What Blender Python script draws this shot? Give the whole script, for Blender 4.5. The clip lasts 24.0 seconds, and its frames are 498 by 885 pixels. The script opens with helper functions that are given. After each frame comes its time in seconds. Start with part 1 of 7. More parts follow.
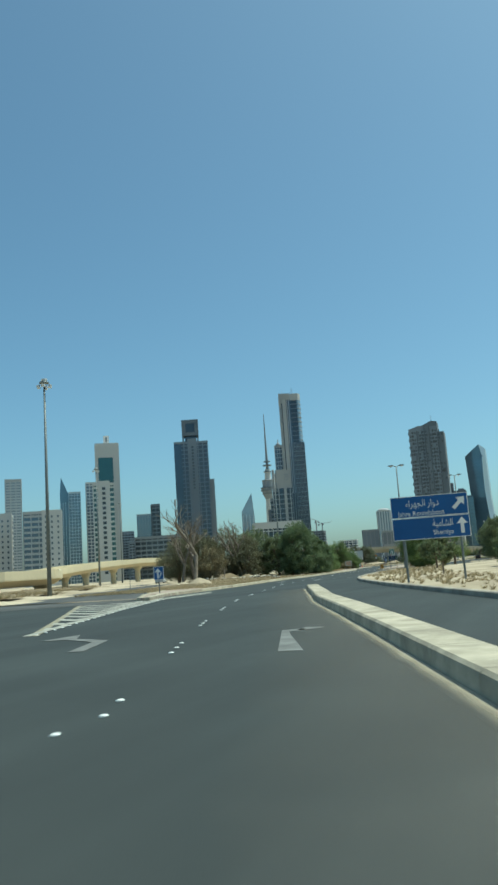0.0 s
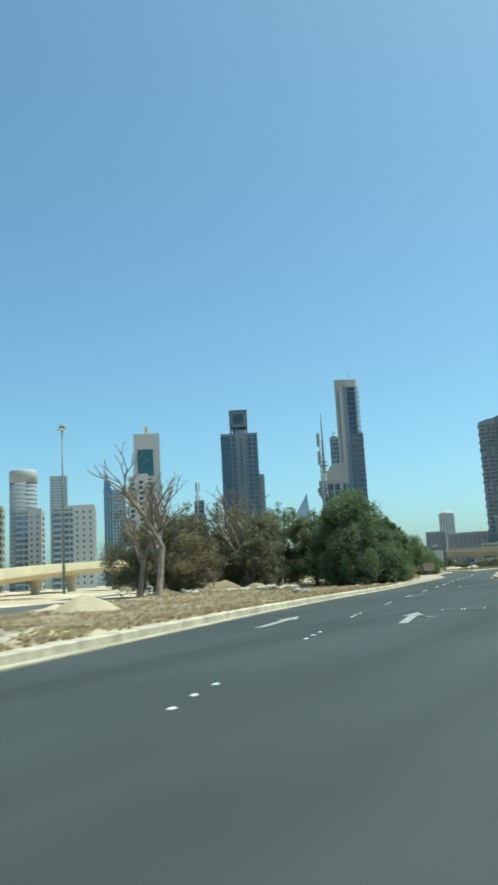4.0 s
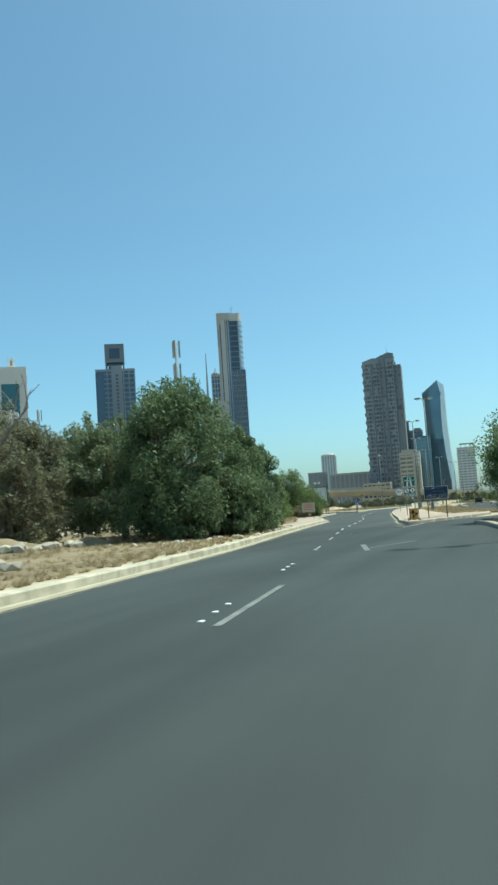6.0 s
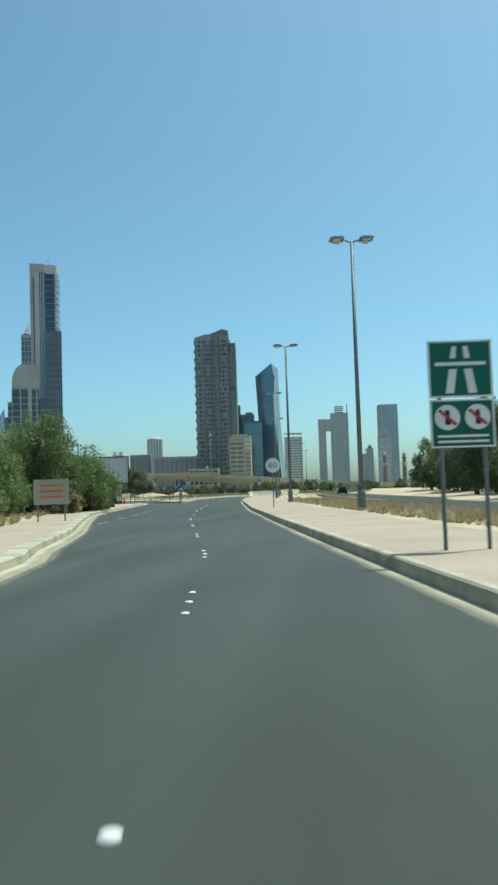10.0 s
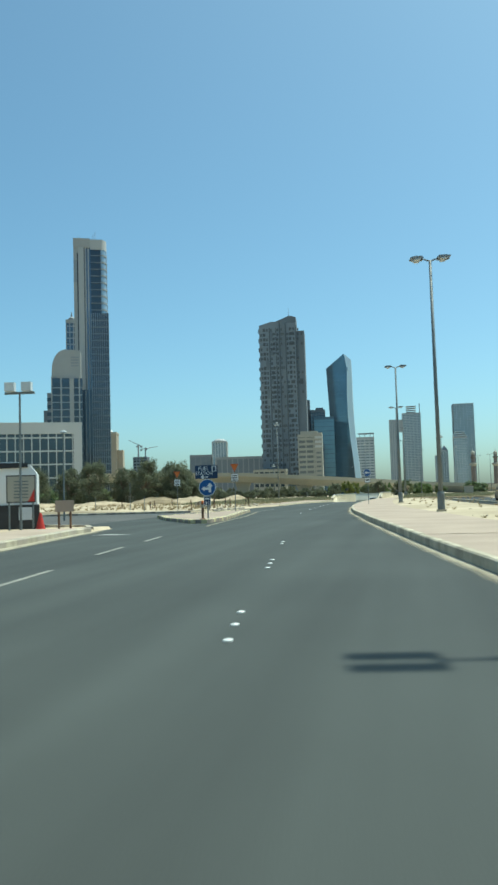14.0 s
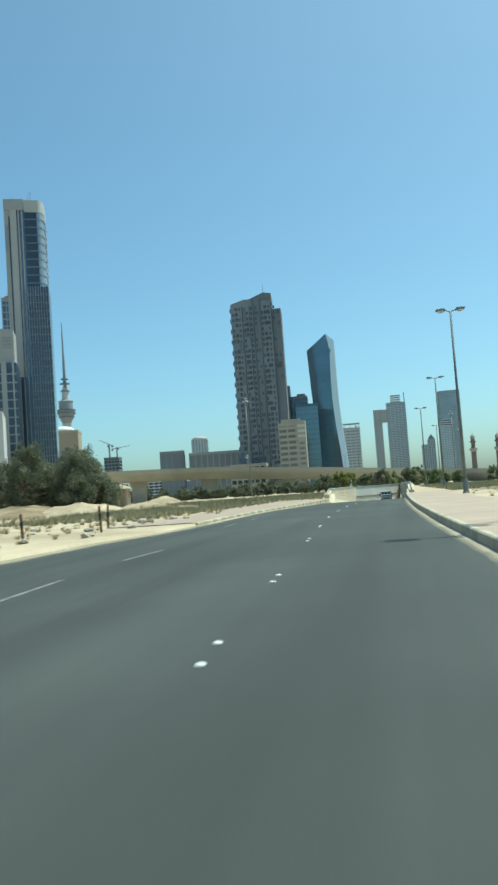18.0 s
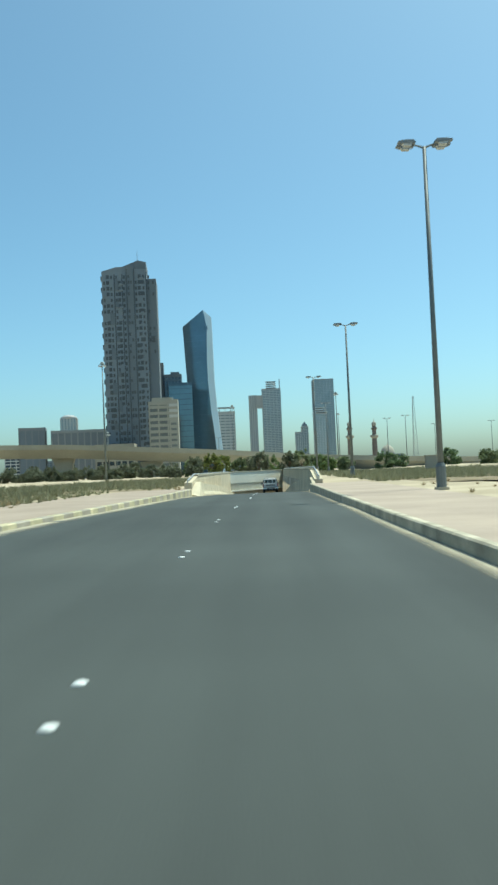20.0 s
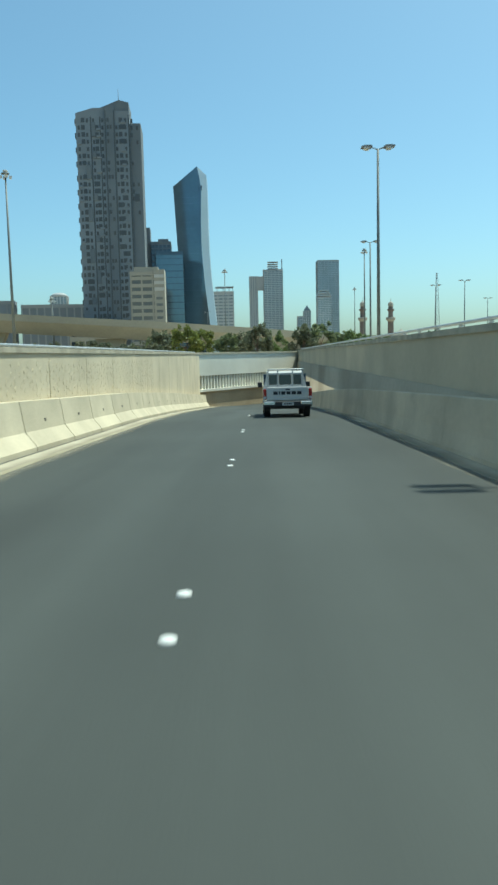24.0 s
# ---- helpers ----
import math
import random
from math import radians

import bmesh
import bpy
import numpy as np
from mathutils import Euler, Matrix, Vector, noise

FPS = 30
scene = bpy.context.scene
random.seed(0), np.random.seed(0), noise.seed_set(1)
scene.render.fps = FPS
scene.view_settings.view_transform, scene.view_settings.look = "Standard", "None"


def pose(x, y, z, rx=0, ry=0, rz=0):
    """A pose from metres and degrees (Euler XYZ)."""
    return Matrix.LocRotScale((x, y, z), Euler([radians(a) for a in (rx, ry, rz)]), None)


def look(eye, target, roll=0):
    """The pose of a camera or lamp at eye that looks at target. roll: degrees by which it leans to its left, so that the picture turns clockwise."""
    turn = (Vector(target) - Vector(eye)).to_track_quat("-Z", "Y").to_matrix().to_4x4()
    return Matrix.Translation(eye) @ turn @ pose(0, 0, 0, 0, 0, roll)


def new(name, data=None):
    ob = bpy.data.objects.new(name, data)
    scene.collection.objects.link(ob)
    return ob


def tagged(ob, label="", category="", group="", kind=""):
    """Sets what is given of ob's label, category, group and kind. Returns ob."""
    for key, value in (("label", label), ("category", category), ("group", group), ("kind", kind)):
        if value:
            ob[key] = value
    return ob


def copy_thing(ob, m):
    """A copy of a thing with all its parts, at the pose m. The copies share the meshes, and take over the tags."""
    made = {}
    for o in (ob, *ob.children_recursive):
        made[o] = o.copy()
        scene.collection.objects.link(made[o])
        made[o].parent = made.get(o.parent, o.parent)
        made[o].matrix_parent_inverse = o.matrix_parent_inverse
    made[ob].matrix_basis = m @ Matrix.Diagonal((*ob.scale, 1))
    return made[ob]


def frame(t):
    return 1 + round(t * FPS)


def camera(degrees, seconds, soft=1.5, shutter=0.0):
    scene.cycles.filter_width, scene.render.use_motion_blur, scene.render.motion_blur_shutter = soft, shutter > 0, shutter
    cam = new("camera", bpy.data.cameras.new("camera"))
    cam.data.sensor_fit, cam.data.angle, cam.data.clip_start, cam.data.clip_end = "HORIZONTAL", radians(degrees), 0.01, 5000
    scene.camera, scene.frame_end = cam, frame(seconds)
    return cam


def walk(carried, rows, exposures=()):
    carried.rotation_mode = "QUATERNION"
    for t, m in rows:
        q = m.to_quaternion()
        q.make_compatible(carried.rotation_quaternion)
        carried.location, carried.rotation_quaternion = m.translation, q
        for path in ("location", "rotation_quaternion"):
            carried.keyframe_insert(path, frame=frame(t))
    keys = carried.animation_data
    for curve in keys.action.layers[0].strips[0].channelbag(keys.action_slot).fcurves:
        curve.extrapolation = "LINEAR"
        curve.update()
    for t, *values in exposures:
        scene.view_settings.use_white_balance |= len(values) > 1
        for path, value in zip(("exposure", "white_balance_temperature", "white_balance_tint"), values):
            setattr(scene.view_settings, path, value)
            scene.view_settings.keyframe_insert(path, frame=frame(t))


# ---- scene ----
cam = camera(35.11, 24.0, soft=2.6, shutter=0.25)
PATH = [
    (0.0, pose(168.52, 77.35, 1.31, 99.28, 3.86, 23.30)),
    (0.5, pose(165.74, 83.93, 1.29, 97.11, 4.06, 23.19)),
    (1.0, pose(162.98, 90.57, 1.30, 96.39, 3.68, 25.26)),
    (1.5, pose(160.35, 97.20, 1.30, 96.25, 2.09, 27.94)),
    (3.5, pose(151.41, 124.47, 1.30, 98.66, 2.53, 31.66)),
    (4.0, pose(149.57, 131.44, 1.30, 99.76, 3.03, 27.44)),
    (4.5, pose(147.72, 138.49, 1.30, 97.70, 3.56, 23.27)),
    (5.0, pose(145.91, 145.63, 1.29, 96.81, 3.75, 21.40)),
    (5.5, pose(144.16, 152.87, 1.29, 97.75, 3.54, 20.48)),
    (6.0, pose(142.34, 160.07, 1.30, 95.13, 3.72, 19.20)),
    (6.5, pose(140.58, 167.26, 1.30, 94.51, 3.81, 16.54)),
    (7.0, pose(138.95, 174.41, 1.32, 97.21, 2.78, 10.52)),
    (7.5, pose(137.50, 181.53, 1.30, 98.77, 3.24, 7.61)),
    (8.0, pose(136.04, 188.64, 1.31, 97.94, 2.70, 5.57)),
    (8.5, pose(134.61, 195.81, 1.32, 96.84, 1.90, 5.39)),
    (9.0, pose(133.52, 203.13, 1.29, 96.87, 2.22, 7.30)),
    (9.5, pose(132.26, 210.51, 1.29, 95.30, 2.05, 7.35)),
    (11.5, pose(126.33, 240.66, 1.30, 91.38, 0.90, 3.04)),
    (12.0, pose(125.19, 248.38, 1.31, 93.10, 0.90, 10.85)),
    (12.5, pose(123.99, 256.15, 1.30, 94.68, 0.44, 13.75)),
    (13.0, pose(122.75, 263.93, 1.29, 94.95, 2.23, 12.59)),
    (13.5, pose(121.63, 271.74, 1.30, 94.89, 3.34, 10.70)),
    (14.0, pose(120.56, 279.51, 1.31, 93.90, 1.72, 11.34)),
    (14.5, pose(119.57, 287.30, 1.30, 93.05, -0.20, 11.95)),
    (15.0, pose(118.60, 295.13, 1.30, 92.77, 0.12, 11.72)),
    (15.5, pose(117.67, 302.96, 1.28, 93.67, 1.42, 11.34)),
    (16.0, pose(116.57, 310.72, 1.30, 93.72, 2.62, 9.00)),
    (16.5, pose(115.66, 318.38, 1.29, 93.75, 3.26, 8.26)),
    (17.0, pose(114.94, 325.99, 1.29, 93.39, 2.47, 9.38)),
    (17.5, pose(114.32, 333.68, 1.30, 93.86, 2.76, 11.07)),
    (18.0, pose(113.81, 341.40, 1.30, 93.69, 4.03, 10.29)),
    (18.5, pose(112.93, 349.06, 1.30, 92.89, 3.54, 6.48)),
    (19.0, pose(112.76, 356.70, 1.30, 92.18, 2.44, 4.38)),
    (19.5, pose(112.32, 364.29, 1.30, 92.02, 1.63, 1.93)),
    (21.5, pose(112.00, 394.49, 1.30, 91.26, 3.86, -0.29)),
    (22.0, pose(111.96, 401.92, 1.21, 86.91, 2.31, -0.45)),
    (22.5, pose(112.02, 409.46, 1.19, 84.93, 1.50, -0.45)),
    (23.0, pose(112.21, 417.01, 1.14, 84.62, 1.88, -0.11)),
    (23.5, pose(112.20, 424.59, 0.94, 84.26, 1.35, 0.54)),
    (24.0, pose(112.01, 432.14, 0.82, 83.68, 1.31, 1.02)),
]
walk(cam, PATH, exposures=[(0.0, 0.470, 6200, -8), (1.0, 0.870, 6200, -8), (4.0, 0.860, 6200, -8), (7.0, 0.830, 6200, -8), (8.0, 0.580, 6200, -8), (9.0, 0.660, 6200, -8), (12.0, 0.700, 6200, -8), (14.0, 0.750, 6200, -8), (24.0, 0.760, 6200, -8)])

# ---- world and sun ----
SUN_AZ, SUN_EL = radians(54), radians(66)          # clockwise from +y, and height
to_sun = Vector((math.sin(SUN_AZ) * math.cos(SUN_EL), math.cos(SUN_AZ) * math.cos(SUN_EL), math.sin(SUN_EL)))
world = bpy.data.worlds.new("world")
world.use_nodes = True
scene.world = world
wn = world.node_tree
wn.nodes.clear()
sky = wn.nodes.new("ShaderNodeTexSky")
sky.sky_type = "NISHITA"
sky.sun_disc = False
sky.sun_elevation, sky.sun_rotation = SUN_EL, SUN_AZ
sky.altitude, sky.air_density, sky.dust_density, sky.ozone_density = 0, 0.8, 2.0, 7.0
bg = wn.nodes.new("ShaderNodeBackground")
bg.inputs["Strength"].default_value = 0.15
wo = wn.nodes.new("ShaderNodeOutputWorld")
tone = wn.nodes.new("ShaderNodeMix")
tone.data_type, tone.blend_type = "RGBA", "MULTIPLY"
tone.inputs[0].default_value = 1.0
tone.inputs[7].default_value = (0.730, 0.812, 0.69, 1)      # dusty Gulf air, a little greener than the clean sky
wn.links.new(sky.outputs[0], tone.inputs[6])
wn.links.new(tone.outputs[2], bg.inputs[0])
wn.links.new(bg.outputs[0], wo.inputs[0])
sun_data = bpy.data.lights.new("sun", "SUN")
sun_data.energy, sun_data.angle, sun_data.color = 3.02, radians(0.53), (1.0, 0.95, 0.86)
sun = new("sun", sun_data)
sun.matrix_world = look(to_sun * 500, (0, 0, 0))


# ---- materials ----
def mat(name, col, rough=0.8, metal=0.0, var=0.18, scale=0.6, fine=14.0, bump=0.25, tint=None, spec=0.4, perpiece=0.0, trans=0.0, seed=0.0):
    """A surface with broad stains and fine grain, in world metres."""
    m = bpy.data.materials.new(name)
    m.use_nodes = True
    n, l = m.node_tree.nodes, m.node_tree.links
    b = n["Principled BSDF"]
    geo = n.new("ShaderNodeNewGeometry")
    big = n.new("ShaderNodeTexNoise")
    big.inputs["Scale"].default_value, big.inputs["Detail"].default_value = scale, 5.0
    small = n.new("ShaderNodeTexNoise")
    small.inputs["Scale"].default_value, small.inputs["Detail"].default_value = fine, 3.0
    for t in (big, small):
        l.new(geo.outputs["Position"], t.inputs["Vector"])
    ramp = n.new("ShaderNodeValToRGB")
    lo = tint if tint else [c * (1 - var) for c in col]
    hi = [min(1.0, c * (1 + var)) for c in col]
    ramp.color_ramp.elements[0].position, ramp.color_ramp.elements[1].position = 0.32, 0.68
    ramp.color_ramp.elements[0].color, ramp.color_ramp.elements[1].color = (*lo, 1), (*hi, 1)
    l.new(big.outputs["Fac"], ramp.inputs[0])
    hsv = n.new("ShaderNodeHueSaturation")
    mr = n.new("ShaderNodeMapRange")
    mr.inputs["To Min"].default_value, mr.inputs["To Max"].default_value = 1 - var * 0.7, 1 + var * 0.7
    l.new(small.outputs["Fac"], mr.inputs["Value"])
    value = mr.outputs[0]
    if perpiece:
        info = n.new("ShaderNodeObjectInfo")
        pr = n.new("ShaderNodeMapRange")
        pr.inputs["To Min"].default_value, pr.inputs["To Max"].default_value = 1 - perpiece, 1 + perpiece
        l.new(info.outputs["Random"], pr.inputs["Value"])
        mul = n.new("ShaderNodeMath")
        mul.operation = "MULTIPLY"
        l.new(value, mul.inputs[0])
        l.new(pr.outputs[0], mul.inputs[1])
        value = mul.outputs[0]
    l.new(value, hsv.inputs["Value"])
    l.new(ramp.outputs[0], hsv.inputs["Color"])
    l.new(hsv.outputs[0], b.inputs["Base Color"])
    b.inputs["Roughness"].default_value, b.inputs["Metallic"].default_value = rough, metal
    b.inputs["Specular IOR Level"].default_value = spec
    if bump:
        bp = n.new("ShaderNodeBump")
        bp.inputs["Strength"].default_value, bp.inputs["Distance"].default_value = bump, 0.02
        l.new(small.outputs["Fac"], bp.inputs["Height"])
        l.new(bp.outputs[0], b.inputs["Normal"])
    return m


def leaf_mat(name, dark, light):
    """Leaves: each clump of its own shade, a little light passing through."""
    m = bpy.data.materials.new(name)
    m.use_nodes = True
    n, l = m.node_tree.nodes, m.node_tree.links
    b = n["Principled BSDF"]
    geo = n.new("ShaderNodeNewGeometry")
    ramp = n.new("ShaderNodeValToRGB")
    ramp.color_ramp.elements[0].color, ramp.color_ramp.elements[1].color = (*dark, 1), (*light, 1)
    l.new(geo.outputs["Random Per Island"], ramp.inputs[0])
    noi = n.new("ShaderNodeTexNoise")
    noi.inputs["Scale"].default_value = 0.5
    l.new(geo.outputs["Position"], noi.inputs["Vector"])
    hsv = n.new("ShaderNodeHueSaturation")
    mr = n.new("ShaderNodeMapRange")
    mr.inputs["To Min"].default_value, mr.inputs["To Max"].default_value = 0.6, 1.4
    l.new(noi.outputs["Fac"], mr.inputs["Value"])
    l.new(mr.outputs[0], hsv.inputs["Value"])
    l.new(ramp.outputs[0], hsv.inputs["Color"])
    l.new(hsv.outputs[0], b.inputs["Base Color"])
    b.inputs["Roughness"].default_value = 0.6
    tr = n.new("ShaderNodeBsdfTranslucent")
    l.new(hsv.outputs[0], tr.inputs["Color"])
    mix = n.new("ShaderNodeMixShader")
    mix.inputs[0].default_value = 0.42
    l.new(b.outputs[0], mix.inputs[1])
    l.new(tr.outputs[0], mix.inputs[2])
    l.new(mix.outputs[0], n["Material Output"].inputs["Surface"])
    return m


def glass_mat(name, col, rough=0.12, coat=0.6):
    """Window glass; coat: how far a metal film on it mirrors the sky."""
    return mat(name, col, rough, coat, 0.12, 0.05, 0.4, 0.0, spec=0.8, perpiece=0.12)


def worn_asphalt(name, col):
    """Asphalt with wheel-worn streaks along the road and darker repairs."""
    m = mat(name, col, 0.82, var=0.14, scale=0.16, fine=60, bump=0.12, spec=0.3)
    n, l = m.node_tree.nodes, m.node_tree.links
    b = n["Principled BSDF"]
    src = b.inputs["Base Color"].links[0].from_socket
    geo = n.new("ShaderNodeNewGeometry")
    mp = n.new("ShaderNodeMapping")
    mp.inputs["Rotation"].default_value = (0, 0, radians(-10))
    mp.inputs["Scale"].default_value = (0.75, 0.035, 1.0)
    l.new(geo.outputs["Position"], mp.inputs["Vector"])
    st = n.new("ShaderNodeTexNoise")
    st.inputs["Scale"].default_value, st.inputs["Detail"].default_value = 1.0, 4.0
    l.new(mp.outputs[0], st.inputs["Vector"])
    mr = n.new("ShaderNodeMapRange")
    mr.inputs["From Min"].default_value, mr.inputs["From Max"].default_value = 0.3, 0.7
    mr.inputs["To Min"].default_value, mr.inputs["To Max"].default_value = 0.80, 1.22
    l.new(st.outputs["Fac"], mr.inputs["Value"])
    hsv = n.new("ShaderNodeHueSaturation")
    l.new(src, hsv.inputs["Color"])
    l.new(mr.outputs[0], hsv.inputs["Value"])
    l.new(hsv.outputs[0], b.inputs["Base Color"])
    return m


def drift_mat(name, col, start):
    """Sand that thins out across the band, in patches; start: how thin it is at the kerb."""
    m = mat(name, col, 0.95, var=0.18, scale=0.35, fine=6, bump=0.0, spec=0.1)
    n, l = m.node_tree.nodes, m.node_tree.links
    uv = n.new("ShaderNodeUVMap")
    sep = n.new("ShaderNodeSeparateXYZ")
    l.new(uv.outputs[0], sep.inputs[0])
    geo = n.new("ShaderNodeNewGeometry")
    noi = n.new("ShaderNodeTexNoise")
    noi.inputs["Scale"].default_value, noi.inputs["Detail"].default_value = 0.9, 5.0
    l.new(geo.outputs["Position"], noi.inputs["Vector"])
    add = n.new("ShaderNodeMath")
    add.operation = "MULTIPLY_ADD"
    l.new(noi.outputs["Fac"], add.inputs[0])
    add.inputs[1].default_value = 0.4
    l.new(sep.outputs[0], add.inputs[2])
    mr = n.new("ShaderNodeMapRange")
    mr.inputs["From Min"].default_value, mr.inputs["From Max"].default_value = start, 1.1
    l.new(add.outputs[0], mr.inputs["Value"])
    tr = n.new("ShaderNodeBsdfTransparent")
    mix = n.new("ShaderNodeMixShader")
    l.new(mr.outputs[0], mix.inputs[0])
    l.new(n["Principled BSDF"].outputs[0], mix.inputs[1])
    l.new(tr.outputs[0], mix.inputs[2])
    l.new(mix.outputs[0], n["Material Output"].inputs["Surface"])
    return m


ASPHALT = worn_asphalt("asphalt", (0.049, 0.055, 0.051))
ASPHALT_DARK = worn_asphalt("asphalt_dark", (0.038, 0.0445, 0.043))
DRIFT = drift_mat("sand_drift", (0.40, 0.36, 0.275), 0.34)
DRIFT_THIN = drift_mat("sand_film", (0.165, 0.162, 0.145), -0.6)
FAINT = mat("dusty_asphalt", (0.115, 0.112, 0.097), 0.9, var=0.25, scale=2.0, fine=30, bump=0.1, spec=0.2)
DIRT = mat("verge_dirt", (0.25, 0.20, 0.13), 0.95, var=0.25, scale=0.35, fine=6, bump=0.6, tint=(0.16, 0.125, 0.08), spec=0.1)
ASPHALT_OLD = mat("asphalt_old", (0.085, 0.085, 0.08), 0.85, var=0.2, scale=0.3, fine=40, bump=0.35, spec=0.3)
SAND = mat("sand", (0.45, 0.378, 0.272), 0.95, var=0.2, scale=0.12, fine=5, bump=0.6, tint=(0.32, 0.26, 0.18), spec=0.1)
SOIL = mat("dumped_soil", (0.40, 0.325, 0.225), 0.95, var=0.22, scale=0.5, fine=4, bump=0.7, tint=(0.25, 0.2, 0.135), spec=0.1)
PAVER = mat("paver_pink", (0.36, 0.287, 0.228), 0.9, var=0.1, scale=0.4, fine=8, bump=0.3, spec=0.2, perpiece=0.06)
KERB = mat("kerb_concrete", (0.42, 0.375, 0.285), 0.9, var=0.24, scale=1.6, fine=18, bump=0.4, spec=0.2, perpiece=0.1)
KERB_GREY = mat("kerb_grey", (0.36, 0.32, 0.26), 0.9, var=0.2, scale=0.8, fine=18, bump=0.4, spec=0.2, perpiece=0.1)
KERB_YELLOW = mat("kerb_yellow", (0.57, 0.50, 0.28), 0.8, var=0.2, scale=1.6, fine=18, bump=0.3, spec=0.2, perpiece=0.1)
KERB_FADED = mat("kerb_yellow_faded", (0.48, 0.425, 0.28), 0.85, var=0.24, scale=1.6, fine=18, bump=0.3, spec=0.2, perpiece=0.1)
KERB_BLACK = mat("kerb_black", (0.29, 0.26, 0.215), 0.85, var=0.3, scale=1.6, fine=18, bump=0.3, spec=0.2, perpiece=0.1)
PAINT_W = mat("road_paint_white", (0.55, 0.55, 0.52), 0.75, var=0.22, scale=2.5, fine=30, bump=0.2, spec=0.3)
PAINT_MID = mat("road_paint_dull", (0.27, 0.272, 0.255), 0.78, var=0.28, scale=2.2, fine=28, bump=0.2, spec=0.3)
PAINT_WORN = mat("road_paint_worn", (0.165, 0.167, 0.157), 0.8, var=0.3, scale=1.8, fine=25, bump=0.2, spec=0.3)
PAINT_GORE = mat("road_paint_dusty", (0.36, 0.35, 0.30), 0.8, var=0.22, scale=1.4, fine=25, bump=0.2, spec=0.3)
PAINT_DASH = mat("road_paint_faded", (0.235, 0.23, 0.20), 0.8, var=0.25, scale=1.8, fine=25, bump=0.2, spec=0.3)
PAINT_Y = mat("road_paint_yellow", (0.29, 0.26, 0.18), 0.8, var=0.22, scale=1.2, fine=30, bump=0.2, spec=0.3)
STUD = mat("stud_ceramic", (0.8, 0.8, 0.76), 0.35, var=0.06, scale=3, fine=20, bump=0.0)
WALL_CREAM = mat("wall_cream", (0.56, 0.485, 0.35), 0.9, var=0.12, scale=0.35, fine=9, bump=0.4, spec=0.2)
WALL_WHITE = mat("wall_white", (0.72, 0.70, 0.60), 0.85, var=0.08, scale=0.35, fine=9, bump=0.2, spec=0.2)
WALL_BROWN = mat("wall_brown", (0.42, 0.34, 0.23), 0.9, var=0.14, scale=0.35, fine=9, bump=0.4, spec=0.2)
BARRIER_DUSTY = mat("barrier_dusty", (0.55, 0.475, 0.345), 0.92, var=0.16, scale=0.5, fine=9, bump=0.4, spec=0.15, perpiece=0.05)
BARRIER = mat("barrier_concrete", (0.50, 0.44, 0.32), 0.88, var=0.12, scale=0.7, fine=15, bump=0.3, spec=0.2, perpiece=0.06)
BRIDGE = mat("bridge_concrete", (0.58, 0.50, 0.34), 0.9, var=0.1, scale=0.1, fine=2, bump=0.2, spec=0.2)
BRIDGE_FAR = mat("flyover_concrete", (0.41, 0.375, 0.29), 0.9, var=0.14, scale=0.08, fine=2, bump=0.2, spec=0.2)
STEEL = mat("galvanised_steel", (0.42, 0.44, 0.45), 0.5, 0.6, var=0.12, scale=1.5, fine=20, bump=0.05)
POLE = mat("lamp_pole_grey", (0.16, 0.18, 0.18), 0.55, 0.3, var=0.15, scale=1.5, fine=20, bump=0.05)
DARK = mat("dark_metal", (0.035, 0.037, 0.04), 0.5, 0.2, var=0.2, scale=2, fine=20, bump=0.05)
RUST = mat("rusty_post", (0.17, 0.10, 0.06), 0.85, 0.1, var=0.3, scale=4, fine=25, bump=0.3)
LAMP_GLASS = mat("lamp_lens", (0.55, 0.57, 0.57), 0.25, var=0.08, scale=4, fine=20, bump=0.0)
WHITE = mat("white_enamel", (0.78, 0.78, 0.76), 0.4, var=0.05, scale=1.0, fine=12, bump=0.03)
SIGN_BLUE = mat("sign_blue", (0.012, 0.085, 0.26), 0.4, var=0.08, scale=0.8, fine=10, bump=0.02)
SIGN_NAVY = mat("sign_navy", (0.012, 0.035, 0.085), 0.45, var=0.12, scale=0.8, fine=10, bump=0.02)
SIGN_GREEN = mat("sign_green", (0.01, 0.12, 0.08), 0.42, var=0.08, scale=0.8, fine=10, bump=0.02)
SIGN_WHITE = mat("sign_white", (0.74, 0.74, 0.72), 0.45, var=0.06, scale=1.2, fine=12, bump=0.02)
SIGN_ORANGE = mat("sign_orange", (0.62, 0.16, 0.03), 0.5, var=0.12, scale=1.2, fine=12, bump=0.02)
SIGN_AMBER = mat("sign_amber", (0.60, 0.33, 0.05), 0.55, var=0.15, scale=1.5, fine=12, bump=0.05)
SIGN_RED = mat("sign_red", (0.42, 0.03, 0.02), 0.5, var=0.1, scale=1.2, fine=12, bump=0.02)
BLACK = mat("black_paint", (0.02, 0.02, 0.022), 0.5, var=0.2, scale=1.2, fine=12, bump=0.02)
BOARD = mat("billboard_sheet", (0.60, 0.60, 0.565), 0.7, var=0.05, scale=0.3, fine=6, bump=0.05)
BARK = mat("bark", (0.16, 0.12, 0.085), 0.95, var=0.25, scale=2, fine=18, bump=0.6)
DEADWOOD = mat("dead_wood", (0.22, 0.18, 0.14), 0.95, var=0.25, scale=2, fine=18, bump=0.5)
LEAF_DARK = leaf_mat("leaf_dark", (0.075, 0.118, 0.055), (0.205, 0.265, 0.125))
LEAF_MID = leaf_mat("leaf_mid", (0.09, 0.122, 0.058), (0.235, 0.27, 0.13))
LEAF_DRY = leaf_mat("leaf_dry", (0.15, 0.125, 0.07), (0.36, 0.31, 0.18))
